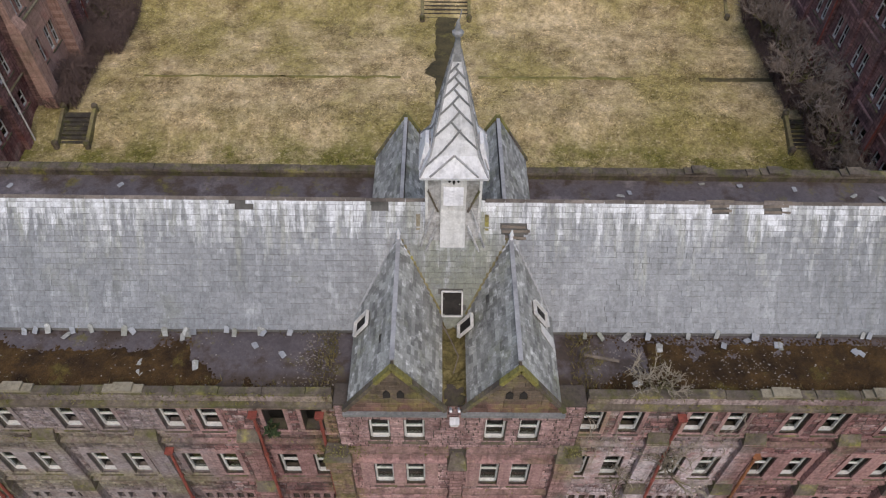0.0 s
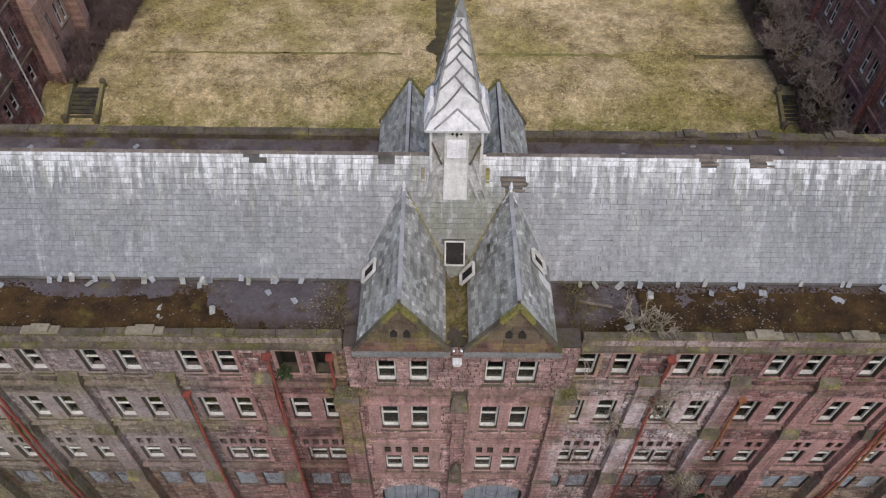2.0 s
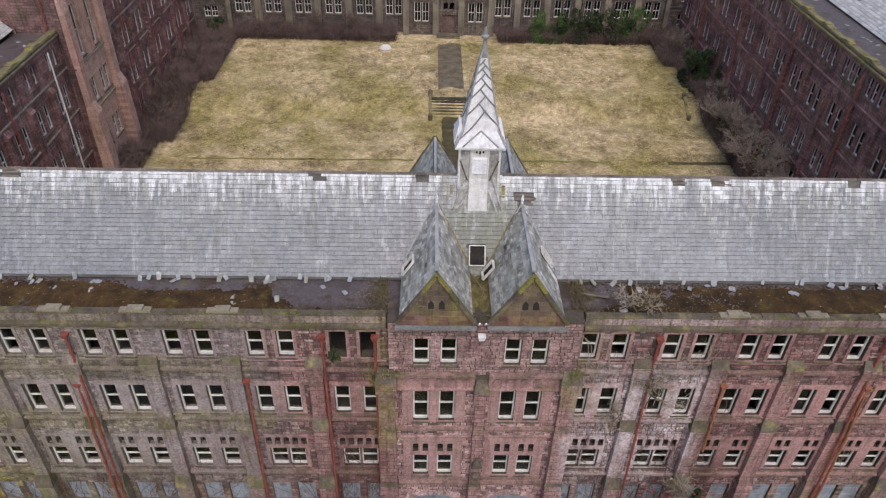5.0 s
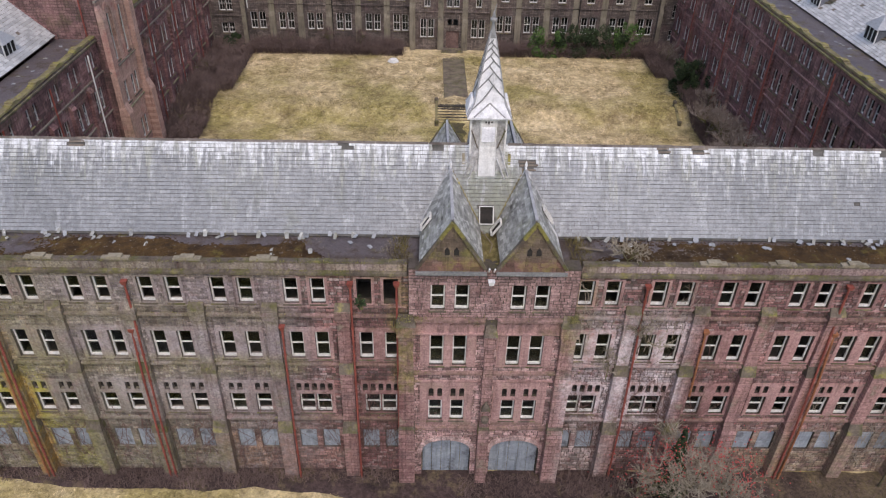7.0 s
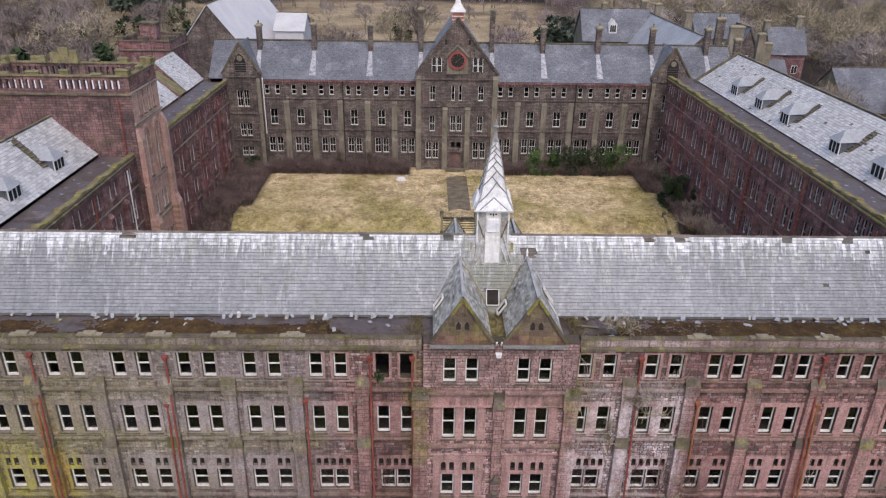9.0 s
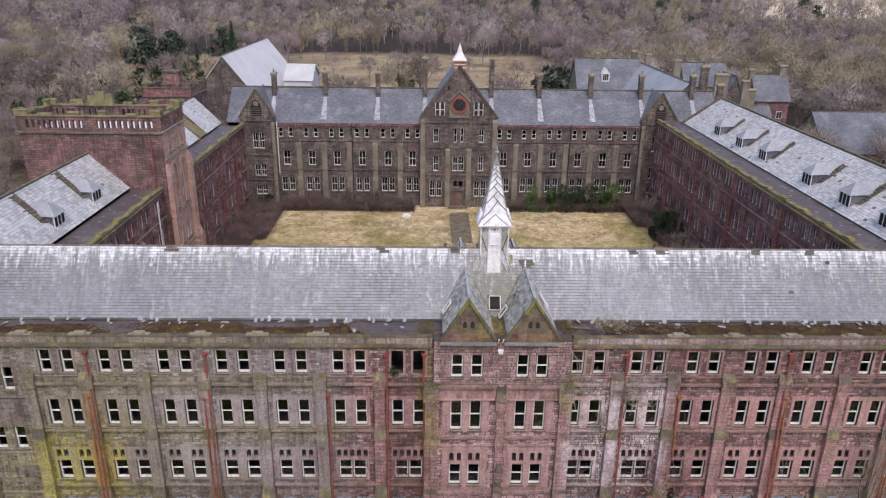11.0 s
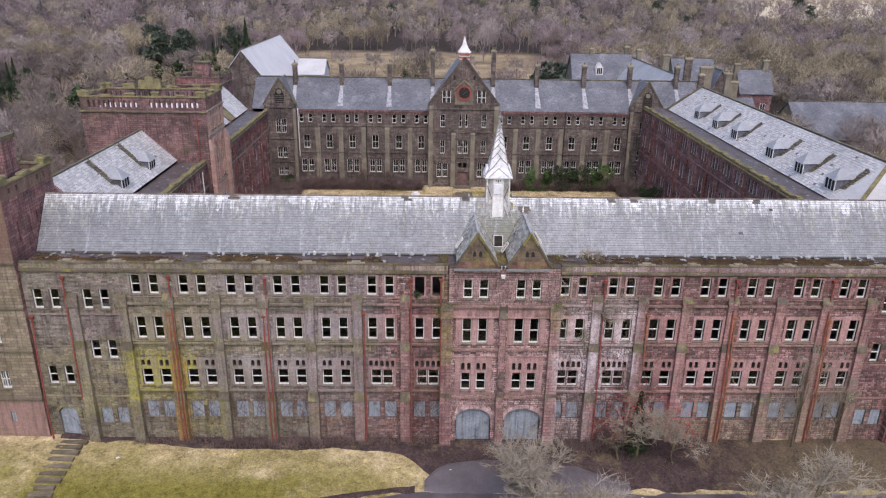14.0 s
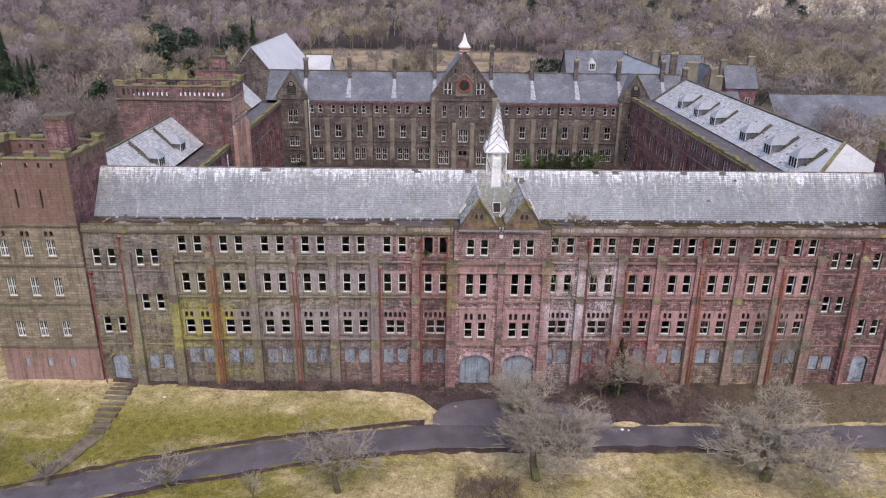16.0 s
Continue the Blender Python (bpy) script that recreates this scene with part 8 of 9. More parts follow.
# small chips and litter on the front walk
s = Shape()
for i in range(1300):
    x = rng.choice((rng.uniform(6.2, 14.0), rng.uniform(-38, 40), rng.uniform(-38, 40), rng.gauss(-4.1, 0.5)))
    y = rng.uniform(14.1, 16.6)
    if -3.3 < x < 5.8:
        continue
    r, a, z = rng.uniform(0.015, 0.045), rng.uniform(0, 6.28), 17.03 + 0.2 * max(0.0, min(0.7, moss_depth(x, y))) - 0.01
    s.add([(x + r * math.cos(a + 1.57 * k), y + 0.7 * r * math.sin(a + 1.57 * k), z + rng.uniform(0, 0.03)) for k in range(4)], [(0, 1, 2, 3)])
solid("slate_chips", s, M_CONC, "pale chips of slate and mortar strewn on the roof walk", "rubble", kind="stuff")


# ---- trees and shrubs ----
class Growth:
    """Trunk, limbs and twigs of one bare tree."""

    def __init__(self, seed):
        self.r = random.Random(seed)
        self.trunk, self.limbs = Shape(), Shape()

    def grow(self, p, d, length, rad, level, levels, spread, up=0.15):
        r = self.r
        n = 3 if level < levels - 1 else 2
        for i in range(n):
            q = p + d * (length / n)
            k = rad * (1 - 0.45 * (i + 1) / n)
            shape = self.trunk if level <= 2 and level < levels else self.limbs
            shape.tube(p, q, rad * (1 - 0.45 * i / n), k, 7 if level == 0 else 5 if level == 1 else 3)
            d = (d + Vector((r.gauss(0, 0.16), r.gauss(0, 0.16), r.gauss(0, 0.1) + up * 0.25))).normalized()
            p = q
            if level >= 1 and level < levels and r.random() < 0.75:
                self.side(p, d, length * 0.55, k * 0.6, level + 1, levels, spread, up)
        if level < levels:
            for _ in range(3 if level else 5):
                self.side(p, d, length * r.uniform(0.62, 0.85), rad * 0.5, level + 1, levels, spread, up)
        else:
            for _ in range(4):
                e = (d + Vector((r.gauss(0, 0.6), r.gauss(0, 0.6), r.gauss(0.1, 0.5)))).normalized()
                w = e.cross(Vector((r.gauss(0, 1), r.gauss(0, 1), r.gauss(0, 1)))).normalized() * 0.011
                b = p - d * length * r.uniform(0, 0.8)
                t = b + e * min(0.75, length * r.uniform(0.5, 1.0))
                self.limbs.add([tuple(b - w), tuple(b + w), tuple(t)], [(0, 1, 2)])

    def side(self, p, d, length, rad, level, levels, spread, up):
        r = self.r
        e = (d + Vector((r.gauss(0, spread), r.gauss(0, spread), r.gauss(0, spread * 0.45) + up))).normalized()
        self.grow(p, e, length, max(rad, 0.013), level, levels, spread, up)


def bare_tree(x, y, height, rad, levels=4, spread=0.75, up=0.12, seed=1, name="bare_tree", label="leafless spreading tree with grey lichened twigs", z=None, bark=None, twig=None, lean=(0, 0), trunk=0.28, wide=None):
    g = Growth(seed)
    g.grow(Vector((0, 0, -0.3)), Vector((lean[0], lean[1], 1)).normalized(), height * trunk, rad, 0, levels, spread, up)
    top = max(p[2] for p in g.limbs.v)
    reach = sorted(math.hypot(p[0], p[1]) for p in g.limbs.v)[int(len(g.limbs.v) * 0.97)]
    kz, kx = height / top, (wide or height * 0.55) / reach
    n = len(g.limbs.v)
    mx, my, mz = (sum(p[k] for p in g.limbs.v) / n for k in range(3))
    for shape in (g.trunk, g.limbs):
        shape.v = [((p[0] - mx * max(0.0, p[2]) / mz) * kx, (p[1] - my * max(0.0, p[2]) / mz) * kx, p[2] * kz) for p in shape.v]
    t = thing(name, label, "tree", Matrix.Translation((x, y, ground_z(x, y) if z is None else z)))
    part("trunk", g.trunk, bark or M_BARK, t)
    part("crown", g.limbs, twig or M_TWIG, t, "crown of bare branches and fine twigs")
    return t


bare_tree(3.6, -0.3, 9.8, 0.24, 5, 0.72, 0.2, 3, wide=6.3, trunk=0.22)
bare_tree(23.2, -0.4, 8.2, 0.25, 5, 0.85, 0.08, 5, wide=6.6, trunk=0.2, label="leafless low-branched tree with lichened limbs")
bare_tree(-13.1, -1.9, 6.4, 0.24, 4, 0.85, 0.06, 8, wide=4.6, trunk=0.34, label="leafless young tree with spreading lichened limbs")
bare_tree(-26.7, -2.1, 4.2, 0.07, 3, 0.6, 0.3, 11, name="sapling", label="thin leafless sapling in the grass")
bare_tree(-19.8, -3.1, 3.6, 0.06, 3, 0.6, 0.3, 12, name="sapling", label="thin leafless sapling in the grass")
bare_tree(-37.2, -1.2, 4.0, 0.09, 3, 0.8, 0.2, 13, name="bare_shrub", label="tangled leafless shrub beside the drive")
bare_tree(-42.5, 0.5, 4.5, 0.09, 3, 0.8, 0.2, 15, name="bare_shrub", label="tangled leafless shrub beside the drive")
bare_tree(27.6, 12.4, 11.0, 0.13, 3, 0.5, 0.5, 21, wide=2.0, label="tall leafless tree growing against the wall", trunk=0.3)
bare_tree(31.0, 12.4, 8.0, 0.09, 3, 0.6, 0.4, 22, wide=1.8, label="slender leafless tree growing against the wall")
bare_tree(13.4, 11.0, 6.6, 0.1, 4, 0.85, 0.2, 23, wide=3.2, name="berry_bush", label="leafless bush hung with red berries by the wall", twig=M_TWIG)
bare_tree(16.3, 10.4, 5.2, 0.09, 4, 0.9, 0.15, 24, wide=2.8, name="berry_bush", label="leafless bush hung with red berries by the wall", twig=M_TWIG)
bare_tree(11.6, 10.8, 4.0, 0.09, 3, 0.9, 0.15, 25, name="bare_shrub", label="leafless shrub against the house")
bare_tree(8.4, 13.9, 2.2, 0.04, 3, 0.8, 0.2, 26, name="bare_shrub", label="leafless shrub rooted in the parapet", z=17.0)
bare_tree(9.9, 13.4, 3.2, 0.03, 3, 0.8, -0.1, 27, name="dead_creeper", label="dead creeper stems on the wall", z=11.6)
bare_tree(8.4, 13.4, 2.4, 0.03, 3, 0.8, -0.1, 28, name="dead_creeper", label="dead creeper stems on the wall", z=9.6)
s = Shape()
for i in range(700):
    c = rng.choice(((12.2, 10.6, 6.2), (15.5, 10.2, 5.6), (17.0, 10.2, 4.0), (11.2, 10.8, 4.5)))
    p = Vector((c[0] + rng.gauss(0, 1.1), c[1] + rng.gauss(0, 0.7), c[2] + rng.gauss(0, 0.9)))
    k = rng.uniform(0.03, 0.065)
    s.add([tuple(p + Vector(q) * k) for q in ((1, 0, 0), (-1, 0, 0), (0, 1, 0), (0, -1, 0), (0, 0, 1), (0, 0, -1))], [(0, 2, 4), (2, 1, 4), (1, 3, 4), (3, 0, 4), (2, 0, 5), (1, 2, 5), (3, 1, 5), (0, 3, 5)])
solid("red_berries", s, M_BERRY, "clusters of small red berries on the bush", "berries", kind="stuff")


def leafy(name, label, x, y, z, w, d, h, mat, n, size, cone=False, seed=1):
    """An evergreen shrub or conifer: stems under a crown of many leaves with an uneven outline."""
    r = random.Random(seed)
    t = thing(name, label, "shrub" if not cone else "conifer", Matrix.Translation((x, y, z)))
    s = Shape()
    for i in range(5):
        s.tube((r.uniform(-0.1, 0.1), r.uniform(-0.1, 0.1), -0.3), (r.gauss(0, w * 0.2), r.gauss(0, d * 0.2), h * 0.6), 0.07, 0.02, 5)
    part("woody_stem", s, M_BARK, t)
    lobes = [(r.uniform(-0.9, 0.9) * w, r.uniform(-0.8, 0.8) * d, r.uniform(0.12, 0.85) ** 1.3 * h, r.uniform(0.12, 0.34)) for _ in range(22)]
    s = Shape()
    for i in range(n):
        if cone:
            q = r.random() ** 0.7
            a = r.uniform(0, 6.28)
            k = (1 - q) * r.uniform(0.55, 1.1) * (0.8 + 0.3 * math.sin(a * 3 + q * 20))
            p = Vector((w * k * math.cos(a), d * k * math.sin(a), h * q))
        else:
            c = r.choice(lobes)
            v = Vector((r.gauss(0, 1), r.gauss(0, 1), r.gauss(0, 1))).normalized() * r.uniform(0.6, 1.0)
            p = Vector((c[0] + v.x * w * c[3], c[1] + v.y * d * c[3], max(0.05, c[2] + v.z * h * c[3] * 0.7)))
        a = Vector((r.gauss(0, 1), r.gauss(0, 1), r.gauss(0.3, 0.7))).normalized() * size * r.uniform(0.6, 1.4)
        b = a.cross(Vector((r.gauss(0, 1), r.gauss(0, 1), r.gauss(0, 1)))).normalized() * size * 0.4
        s.add([tuple(p - a), tuple(p + b), tuple(p + a), tuple(p - b)], [(0, 1, 2, 3)])
    part("crown", s, mat, t)
    return t


leafy("yew_bush", "dark green ivy-like evergreen against the wall", 13.3, 11.7, 0.2, 1.25, 1.1, 6.4, M_EVERGREEN, 4200, 0.15, True, 3)
leafy("evergreen_bush", "large dark evergreen bush in the courtyard corner", 31.9, 71.5, 3.0, 2.6, 2.6, 5.6, M_EVERGREEN, 5000, 0.2, False, 4)
leafy("green_shrub", "bright green leafy shrub below the windows", 15.0, 85.2, 3.0, 2.8, 1.4, 4.8, M_IVY, 4400, 0.17, False, 5)
leafy("evergreen_bush", "dark green shrub below the windows", 19.6, 85.2, 3.0, 3.8, 1.5, 5.2, M_EVERGREEN, 4200, 0.2, False, 6)
leafy("evergreen_bush", "dark green shrub below the windows", 24.2, 85.4, 3.0, 2.6, 1.3, 4.6, M_EVERGREEN, 2600, 0.2, False, 16)
leafy("green_shrub", "green leafy shrub below the windows", 26.6, 85.5, 3.4, 2.0, 1.1, 5.4, M_IVY, 2200, 0.17, False, 7)
leafy("evergreen_bush", "dark shrub in the courtyard corner", -30.2, 85.4, 3.0, 1.8, 1.2, 3.0, M_EVERGREEN, 2200, 0.18, False, 8)
leafy("fern_clump", "blue-green fern growing in an empty window", -5.9, 13.6, 14.52, 0.3, 0.25, 0.6, M_EVERGREEN, 160, 0.12, False, 9)


def thicket(name, label, boxes, n, height, mat, seed, wid=0.02):
    """Arching canes over a stretch of ground."""
    r = random.Random(seed)
    s = Shape()
    area = [(b[1] - b[0]) * (b[3] - b[2]) for b in boxes]
    for i in range(n):
        b = r.choices(boxes, area)[0]
        x, y = r.uniform(b[0], b[1]), r.uniform(b[2], b[3])
        h = height * r.uniform(0.35, 1.0) * (0.6 + 0.8 * abs(noise.noise(Vector((x * 0.3, y * 0.3, seed)))))
        p = Vector((x, y, ground_z(x, y) - 0.05))
        a = r.uniform(0, 6.28)
        out = Vector((math.cos(a), math.sin(a), 0))
        w = Vector((-out.y, out.x, 0)) * wid
        q = p + out * h * 0.35 + Vector((0, 0, h * 0.8))
        t = q + out * h * r.uniform(0.3, 0.7) + Vector((r.gauss(0, 0.2), r.gauss(0, 0.2), h * r.uniform(-0.25, 0.3)))
        s.add([tuple(p - w), tuple(p + w), tuple(q + w * 0.8), tuple(q - w * 0.8), tuple(t)], [(0, 1, 2, 3), (3, 2, 4)])
        for _ in range(3):
            e = q.lerp(t, r.random()) if r.random() < 0.6 else p.lerp(q, r.uniform(0.3, 1))
            f = e + Vector((r.gauss(0, 0.35), r.gauss(0, 0.35), r.gauss(0.15, 0.3))) * min(1.5, h * 0.7)
            s.add([tuple(e - w * 0.6), tuple(e + w * 0.6), tuple(f)], [(0, 1, 2)])
    solid(name, s, mat, label, "brambles", kind="stuff")


thicket("bramble_thicket", "purple-brown bramble thicket along the west wall", [(-33.5, -29.0, 57.5, 86.5), (-33.2, -30.4, 49.5, 58), (-29, -27.5, 70, 86)], 15000, 2.2, M_BRAMBLE, 1)
thicket("bramble_thicket", "purple-brown bramble thicket along the east wall", [(30.5, 33.4, 50.5, 87), (33.0, 33.4, 40, 52), (29.0, 31.0, 77, 87), (31.5, 33.4, 42, 52)], 15000, 2.6, M_BRAMBLE, 2)
thicket("bramble_thicket", "brown undergrowth below the north windows", [(-28.0, -6.0, 84.0, 87.6), (8.0, 30.0, 84.3, 87.6)], 12000, 2.4, M_BRAMBLE, 3)
thicket("undergrowth", "low brown canes along the house front", [(-31, -4.0, 12.6, 13.4), (6.5, 13, 11.5, 13.3), (-24, -12, 12.0, 13.4)], 2600, 1.0, M_BRAMBLE, 4)
thicket("undergrowth", "tangle of dead canes and weeds in the forecourt bed", [(8, 24, 8.4, 13.2), (24, 40, 11, 13.2)], 4200, 0.45, M_BRAMBLE, 5, 0.012)
thicket("undergrowth", "reddish dead weeds beside the tree", [(0.0, 6.0, 9.0, 13.0), (-3.5, 2.0, -3.5, -0.5)], 1800, 0.9, M_BRAMBLE, 6)
for x, y, h, sd in ((32.0, 40.5, 3.4, 46), (30.9, 63.0, 4.4, 47), (32.2, 60, 5.0, 31), (31.6, 54.5, 4.5, 32), (32.4, 66, 4.0, 33), (32.0, 48.5, 4.0, 34), (32.6, 44.0, 3.6, 35), (-31.5, 62.0, 3.0, 36), (-17, 86, 4.2, 37), (-22.5, 86, 4.0, 38), (-12.0, 86.2, 3.6, 39), (31.2, 80.0, 4.5, 40), (-31.8, 75, 3.4, 41)):
    bare_tree(x, y, h, 0.06, 3, 0.75, 0.25, sd, wide=2.4, name="bare_shrub", label="tall leafless shrub in the courtyard", twig=M_SHRUB if x > 30 else M_BRAMBLE)

for x, y, h, w, sd in ((31.0, 52.4, 6.4, 3.3, 44), (31.6, 56.6, 6.6, 3.4, 45), (32.0, 48.9, 6.6, 3.0, 48), (31.2, 60.5, 5.0, 2.8, 49), (32.2, 45.2, 6.0, 2.9, 50), (32.6, 41.5, 5.0, 2.6, 51)):
    bare_tree(x, y, h, 0.16, 4, 0.8, 0.2, sd, wide=w, name="bare_shrub", label="big leafless shrub over the brambles", trunk=0.2, twig=M_SHRUB)


def creeper(name, label, stretch, n, mat, seed, y=Y0 - 0.09):
    """Dead stems that branch up a wall between x0, x1 and up to a height."""
    r = random.Random(seed)
    x0, x1, z0, z1 = stretch
    out = Shape()
    for _ in range(n):
        todo = [(r.uniform(x0, x1), z0 + r.uniform(0, 0.3) * (z1 - z0), r.gauss(0, 0.3), 0.022, r.uniform(0.5, 1.0) * (z1 - z0))]
        while todo:
            x, z, lean, w, left = todo.pop()
            while left > 0 and w > 0.006 and z < z1 + 1:
                step = r.uniform(0.2, 0.45)
                lean = max(-1.2, min(1.2, lean + r.gauss(0, 0.35)))
                nx, nz = x + step * lean * 0.6, z + step * (1 - 0.35 * abs(lean))
                d = y - r.uniform(0, 0.06)
                out.add([(x - w, d, z), (x + w, d, z), (nx + w * 0.9, d, nz), (nx - w * 0.9, d, nz)], [(0, 1, 2, 3)])
                x, z, left, w = nx, nz, left - step, w * 0.985
                if r.random() < 0.3 and len(todo) < 14:
                    todo.append((x, z, lean + r.choice((-1, 1)) * r.uniform(0.6, 1.3), w * 0.7, left * r.uniform(0.25, 0.6)))
    solid(name, out, mat, label, "creeper", kind="stuff")


M_VINE = surface("dead_red_brown_stems", (0.09, 0.05, 0.042), (0.19, 0.115, 0.095), 0.8, 0.95, bump=0)
M_DRYVINE = surface("bleached_dead_stems", (0.22, 0.18, 0.14), (0.36, 0.31, 0.25), 0.8, 0.95, bump=0)
creeper("wall_creeper", "dead dark creeper stems netted over the wall", (-25.5, -12.0, 0.3, 7.5), 34, M_VINE, 61)
creeper("wall_creeper", "dead dark creeper stems netted over the wall", (-37.5, -26.5, 0.3, 6.0), 14, M_VINE, 62)
creeper("wall_creeper", "dead creeper stems beside the pavilion", (-8.5, -3.8, 0.3, 11.5), 16, M_VINE, 63)
creeper("wall_creeper", "dead creeper stems over the lime-washed bays", (6.6, 15.0, 0.3, 12.5), 24, M_VINE, 64)
creeper("wall_creeper", "bleached dead creeper on the red wall", (24.5, 31.5, 0.3, 10.5), 26, M_DRYVINE, 65)
creeper("wall_creeper", "bleached dead creeper under the parapet", (6.5, 12.0, 11.0, 16.4), 12, M_DRYVINE, 66)
s = Shape()
for i in range(5200):
    x = rng.uniform(-38, 40.3)
    ledge = rng.choice((5.55, 10.12, 13.84, 16.84, 16.84, 17.4, 17.4))
    y = Y0 - rng.uniform(0.0, 0.16)
    if -3.4 < x < 6.0:
        x, y, ledge = rng.choice((rng.gauss(-3.45, 0.35), rng.gauss(5.75, 0.35), rng.uniform(-3, 5.5))), CY - rng.uniform(0.05, 0.45), rng.choice((14.1, 14.0, 13.9, 9.9, 5.15))
    if noise.noise(Vector((x * 0.5, ledge * 0.3, 8))) < -0.05:
        continue
    a, h = rng.uniform(0, 6.28), rng.uniform(0.06, 0.26)
    dx, dy = 0.03 * math.cos(a), 0.03 * math.sin(a)
    s.add([(x - dx, y - dy, ledge), (x + dx, y + dy, ledge), (x + rng.uniform(-0.12, 0.12), y - rng.uniform(-0.02, 0.12), ledge + h * rng.uniform(-0.5, 1))], [(0, 1, 2)])
solid("ledge_weeds", s, M_LEDGE, "moss and dead grass tufts along the stone ledges", "weeds", kind="stuff")


def grass(name, label, boxes, n, h, seed):
    r = np.random.default_rng(seed)
    area = np.array([(b[1] - b[0]) * (b[3] - b[2]) for b in boxes])
    pick = r.choice(len(boxes), n, p=area / area.sum())
    bx = np.array(boxes)[pick]
    x = bx[:, 0] + (bx[:, 1] - bx[:, 0]) * r.random(n)
    y = bx[:, 2] + (bx[:, 3] - bx[:, 2]) * r.random(n)
    z = np.array([ground_z(a, b) for a, b in zip(x, y)])
    hh = h * r.uniform(0.4, 1.2, n)
    a = r.uniform(0, 2 * np.pi, n)
    w = r.uniform(0.02, 0.05, n)
    base = np.stack([x, y, z - 0.03], 1)
    side = np.stack([np.cos(a) * w, np.sin(a) * w, 0 * a], 1)
    tip = base + np.stack([r.normal(0, 0.9, n) * hh + 0.2 * hh, r.normal(0, 0.8, n) * hh, 0.4 * hh], 1)
    verts = np.stack([base - side, base + side, tip], 1).reshape(-1, 3)
    tri_object(name, verts, M_BLADES, label, "grass")


def tri_object(name, verts, mat, label, category):
    """One object of loose triangles from an array of corners."""
    n = len(verts) // 3
    me = bpy.data.meshes.new(name)
    me.vertices.add(len(verts))
    me.vertices.foreach_set("co", verts.astype(np.float32).ravel())
    me.loops.add(3 * n)
    me.loops.foreach_set("vertex_index", np.arange(3 * n, dtype=np.int32))
    me.polygons.add(n)
    me.polygons.foreach_set("loop_start", np.arange(0, 3 * n, 3, dtype=np.int32))
    me.materials.append(mat)
    me.update(calc_edges=True)
    ob = new(name, me)
    return tagged(ob, label, category, kind="stuff")


grass("lawn_grass", "dry straw-coloured tussocks of the courtyard lawn", [(-29.5, 30.5, 40.0, 84.5)], 190000, 0.30, 1)
grass("verge_grass", "yellow-green rough grass before the house", [(-48, -7, 1.5, 12), (-48, 45, -12, 2.2), (27, 42, 8.6, 12.8)], 70000, 0.25, 2)


# ---- winter woods ----
def crown_template(r, twigs, limbs, wide=1.0, width=0.004):
    """A bare tree one metre tall as an array of triangle corners: trunk, limbs, boughs and a domed crown of fine upswept twigs."""
    out = []
    def tri(a, b, w, face):
        d = b - a
        s = np.cross(d, face)
        s = s / (np.linalg.norm(s) + 1e-9) * w
        out.extend([a - s, a + s, b])
    top = np.array([0, 0, 0.7])
    for k in range(3):
        a = 2.1 * k
        s = np.array([math.cos(a), math.sin(a), 0]) * 0.015
        out.extend([-s, s, top])
    lobes, heart = [], np.array([0, 0, 0.52])
    for i in range(limbs):
        a, e = 2.4 * i + r.uniform(-0.4, 0.4), math.asin(min(1.0, 0.06 + 0.92 * (i + 0.5) / limbs))
        l = r.uniform(0.21, 0.29)
        base = np.array([0, 0, r.uniform(0.16, 0.40)])
        end = heart + l * np.array([math.cos(a) * math.cos(e) * wide, math.sin(a) * math.cos(e) * wide, 1.25 * math.sin(e)])
        tri(base, end, 0.0075, r.normal(0, 1, 3))
        for _ in range(4):
            b = base + (end - base) * r.uniform(0.4, 0.9)
            tri(b, b + (end - base) * 0.35 + r.normal(0, 0.07, 3), 0.0035, r.normal(0, 1, 3))
        lobes.append((end, r.uniform(0.09, 0.14)))
    for i in range(twigs):
        c, size = lobes[r.integers(len(lobes))]
        v = r.normal(0, 1, 3)
        v = v / np.linalg.norm(v)
        b = c + v * size * r.uniform(0.6, 1.0) * np.array([1, 1, 0.8])
        away = b - heart
        away = away / (np.linalg.norm(away) + 1e-6)
        d = away * 0.45 + np.array([0, 0, 0.25]) + r.normal(0, 0.5, 3)
        d = d / np.linalg.norm(d) * r.uniform(0.025, 0.055)
        tri(b - d, b + d, width, away + r.normal(0, 0.15, 3))
    return np.array(out)


def plant(name, templates, spots, mat, label, r, low=0.65, high=1.3):
    """Sets templates at spots (x, y, height)."""
    chunks = []
    for x, y, h in spots:
        t = templates[r.integers(len(templates))]
        a = r.uniform(0, 2 * np.pi)
        c, s = math.cos(a), math.sin(a)
        k = h * r.uniform(low, high)
        m = np.array([[c, -s, 0], [s, c, 0], [0, 0, 1]]) * k
        chunks.append(t @ m.T + np.array([x, y, ground_z(x, y) - 0.2]))
    if chunks:
        tri_object(name, np.concatenate(chunks), mat, label, "trees")


def clear_of(x, y):
    """False where buildings, gardens and clearings lie."""
    if -50 < x < 52 and y < 103:
        return False
    if -63 < x < -33 and 100 < y < 190:
        return False
    if 28 < x < 90 and 100 < y < 166:
        return False
    if 66 < x < 125 and 96 < y < 116:
        return False
    if -125 < x < 45 and 205 < y < 335:
        return noise.noise(Vector((x * 0.04, y * 0.04, 0))) > 0.38
    if -35 < x < 30 and 100 < y <= 205:
        return noise.noise(Vector((x * 0.05, y * 0.05, 2))) > 0.3
    if -150 < x < -66 and 150 < y < 200:
        return noise.noise(Vector((x * 0.05, y * 0.05, 5))) > -0.05
    return True


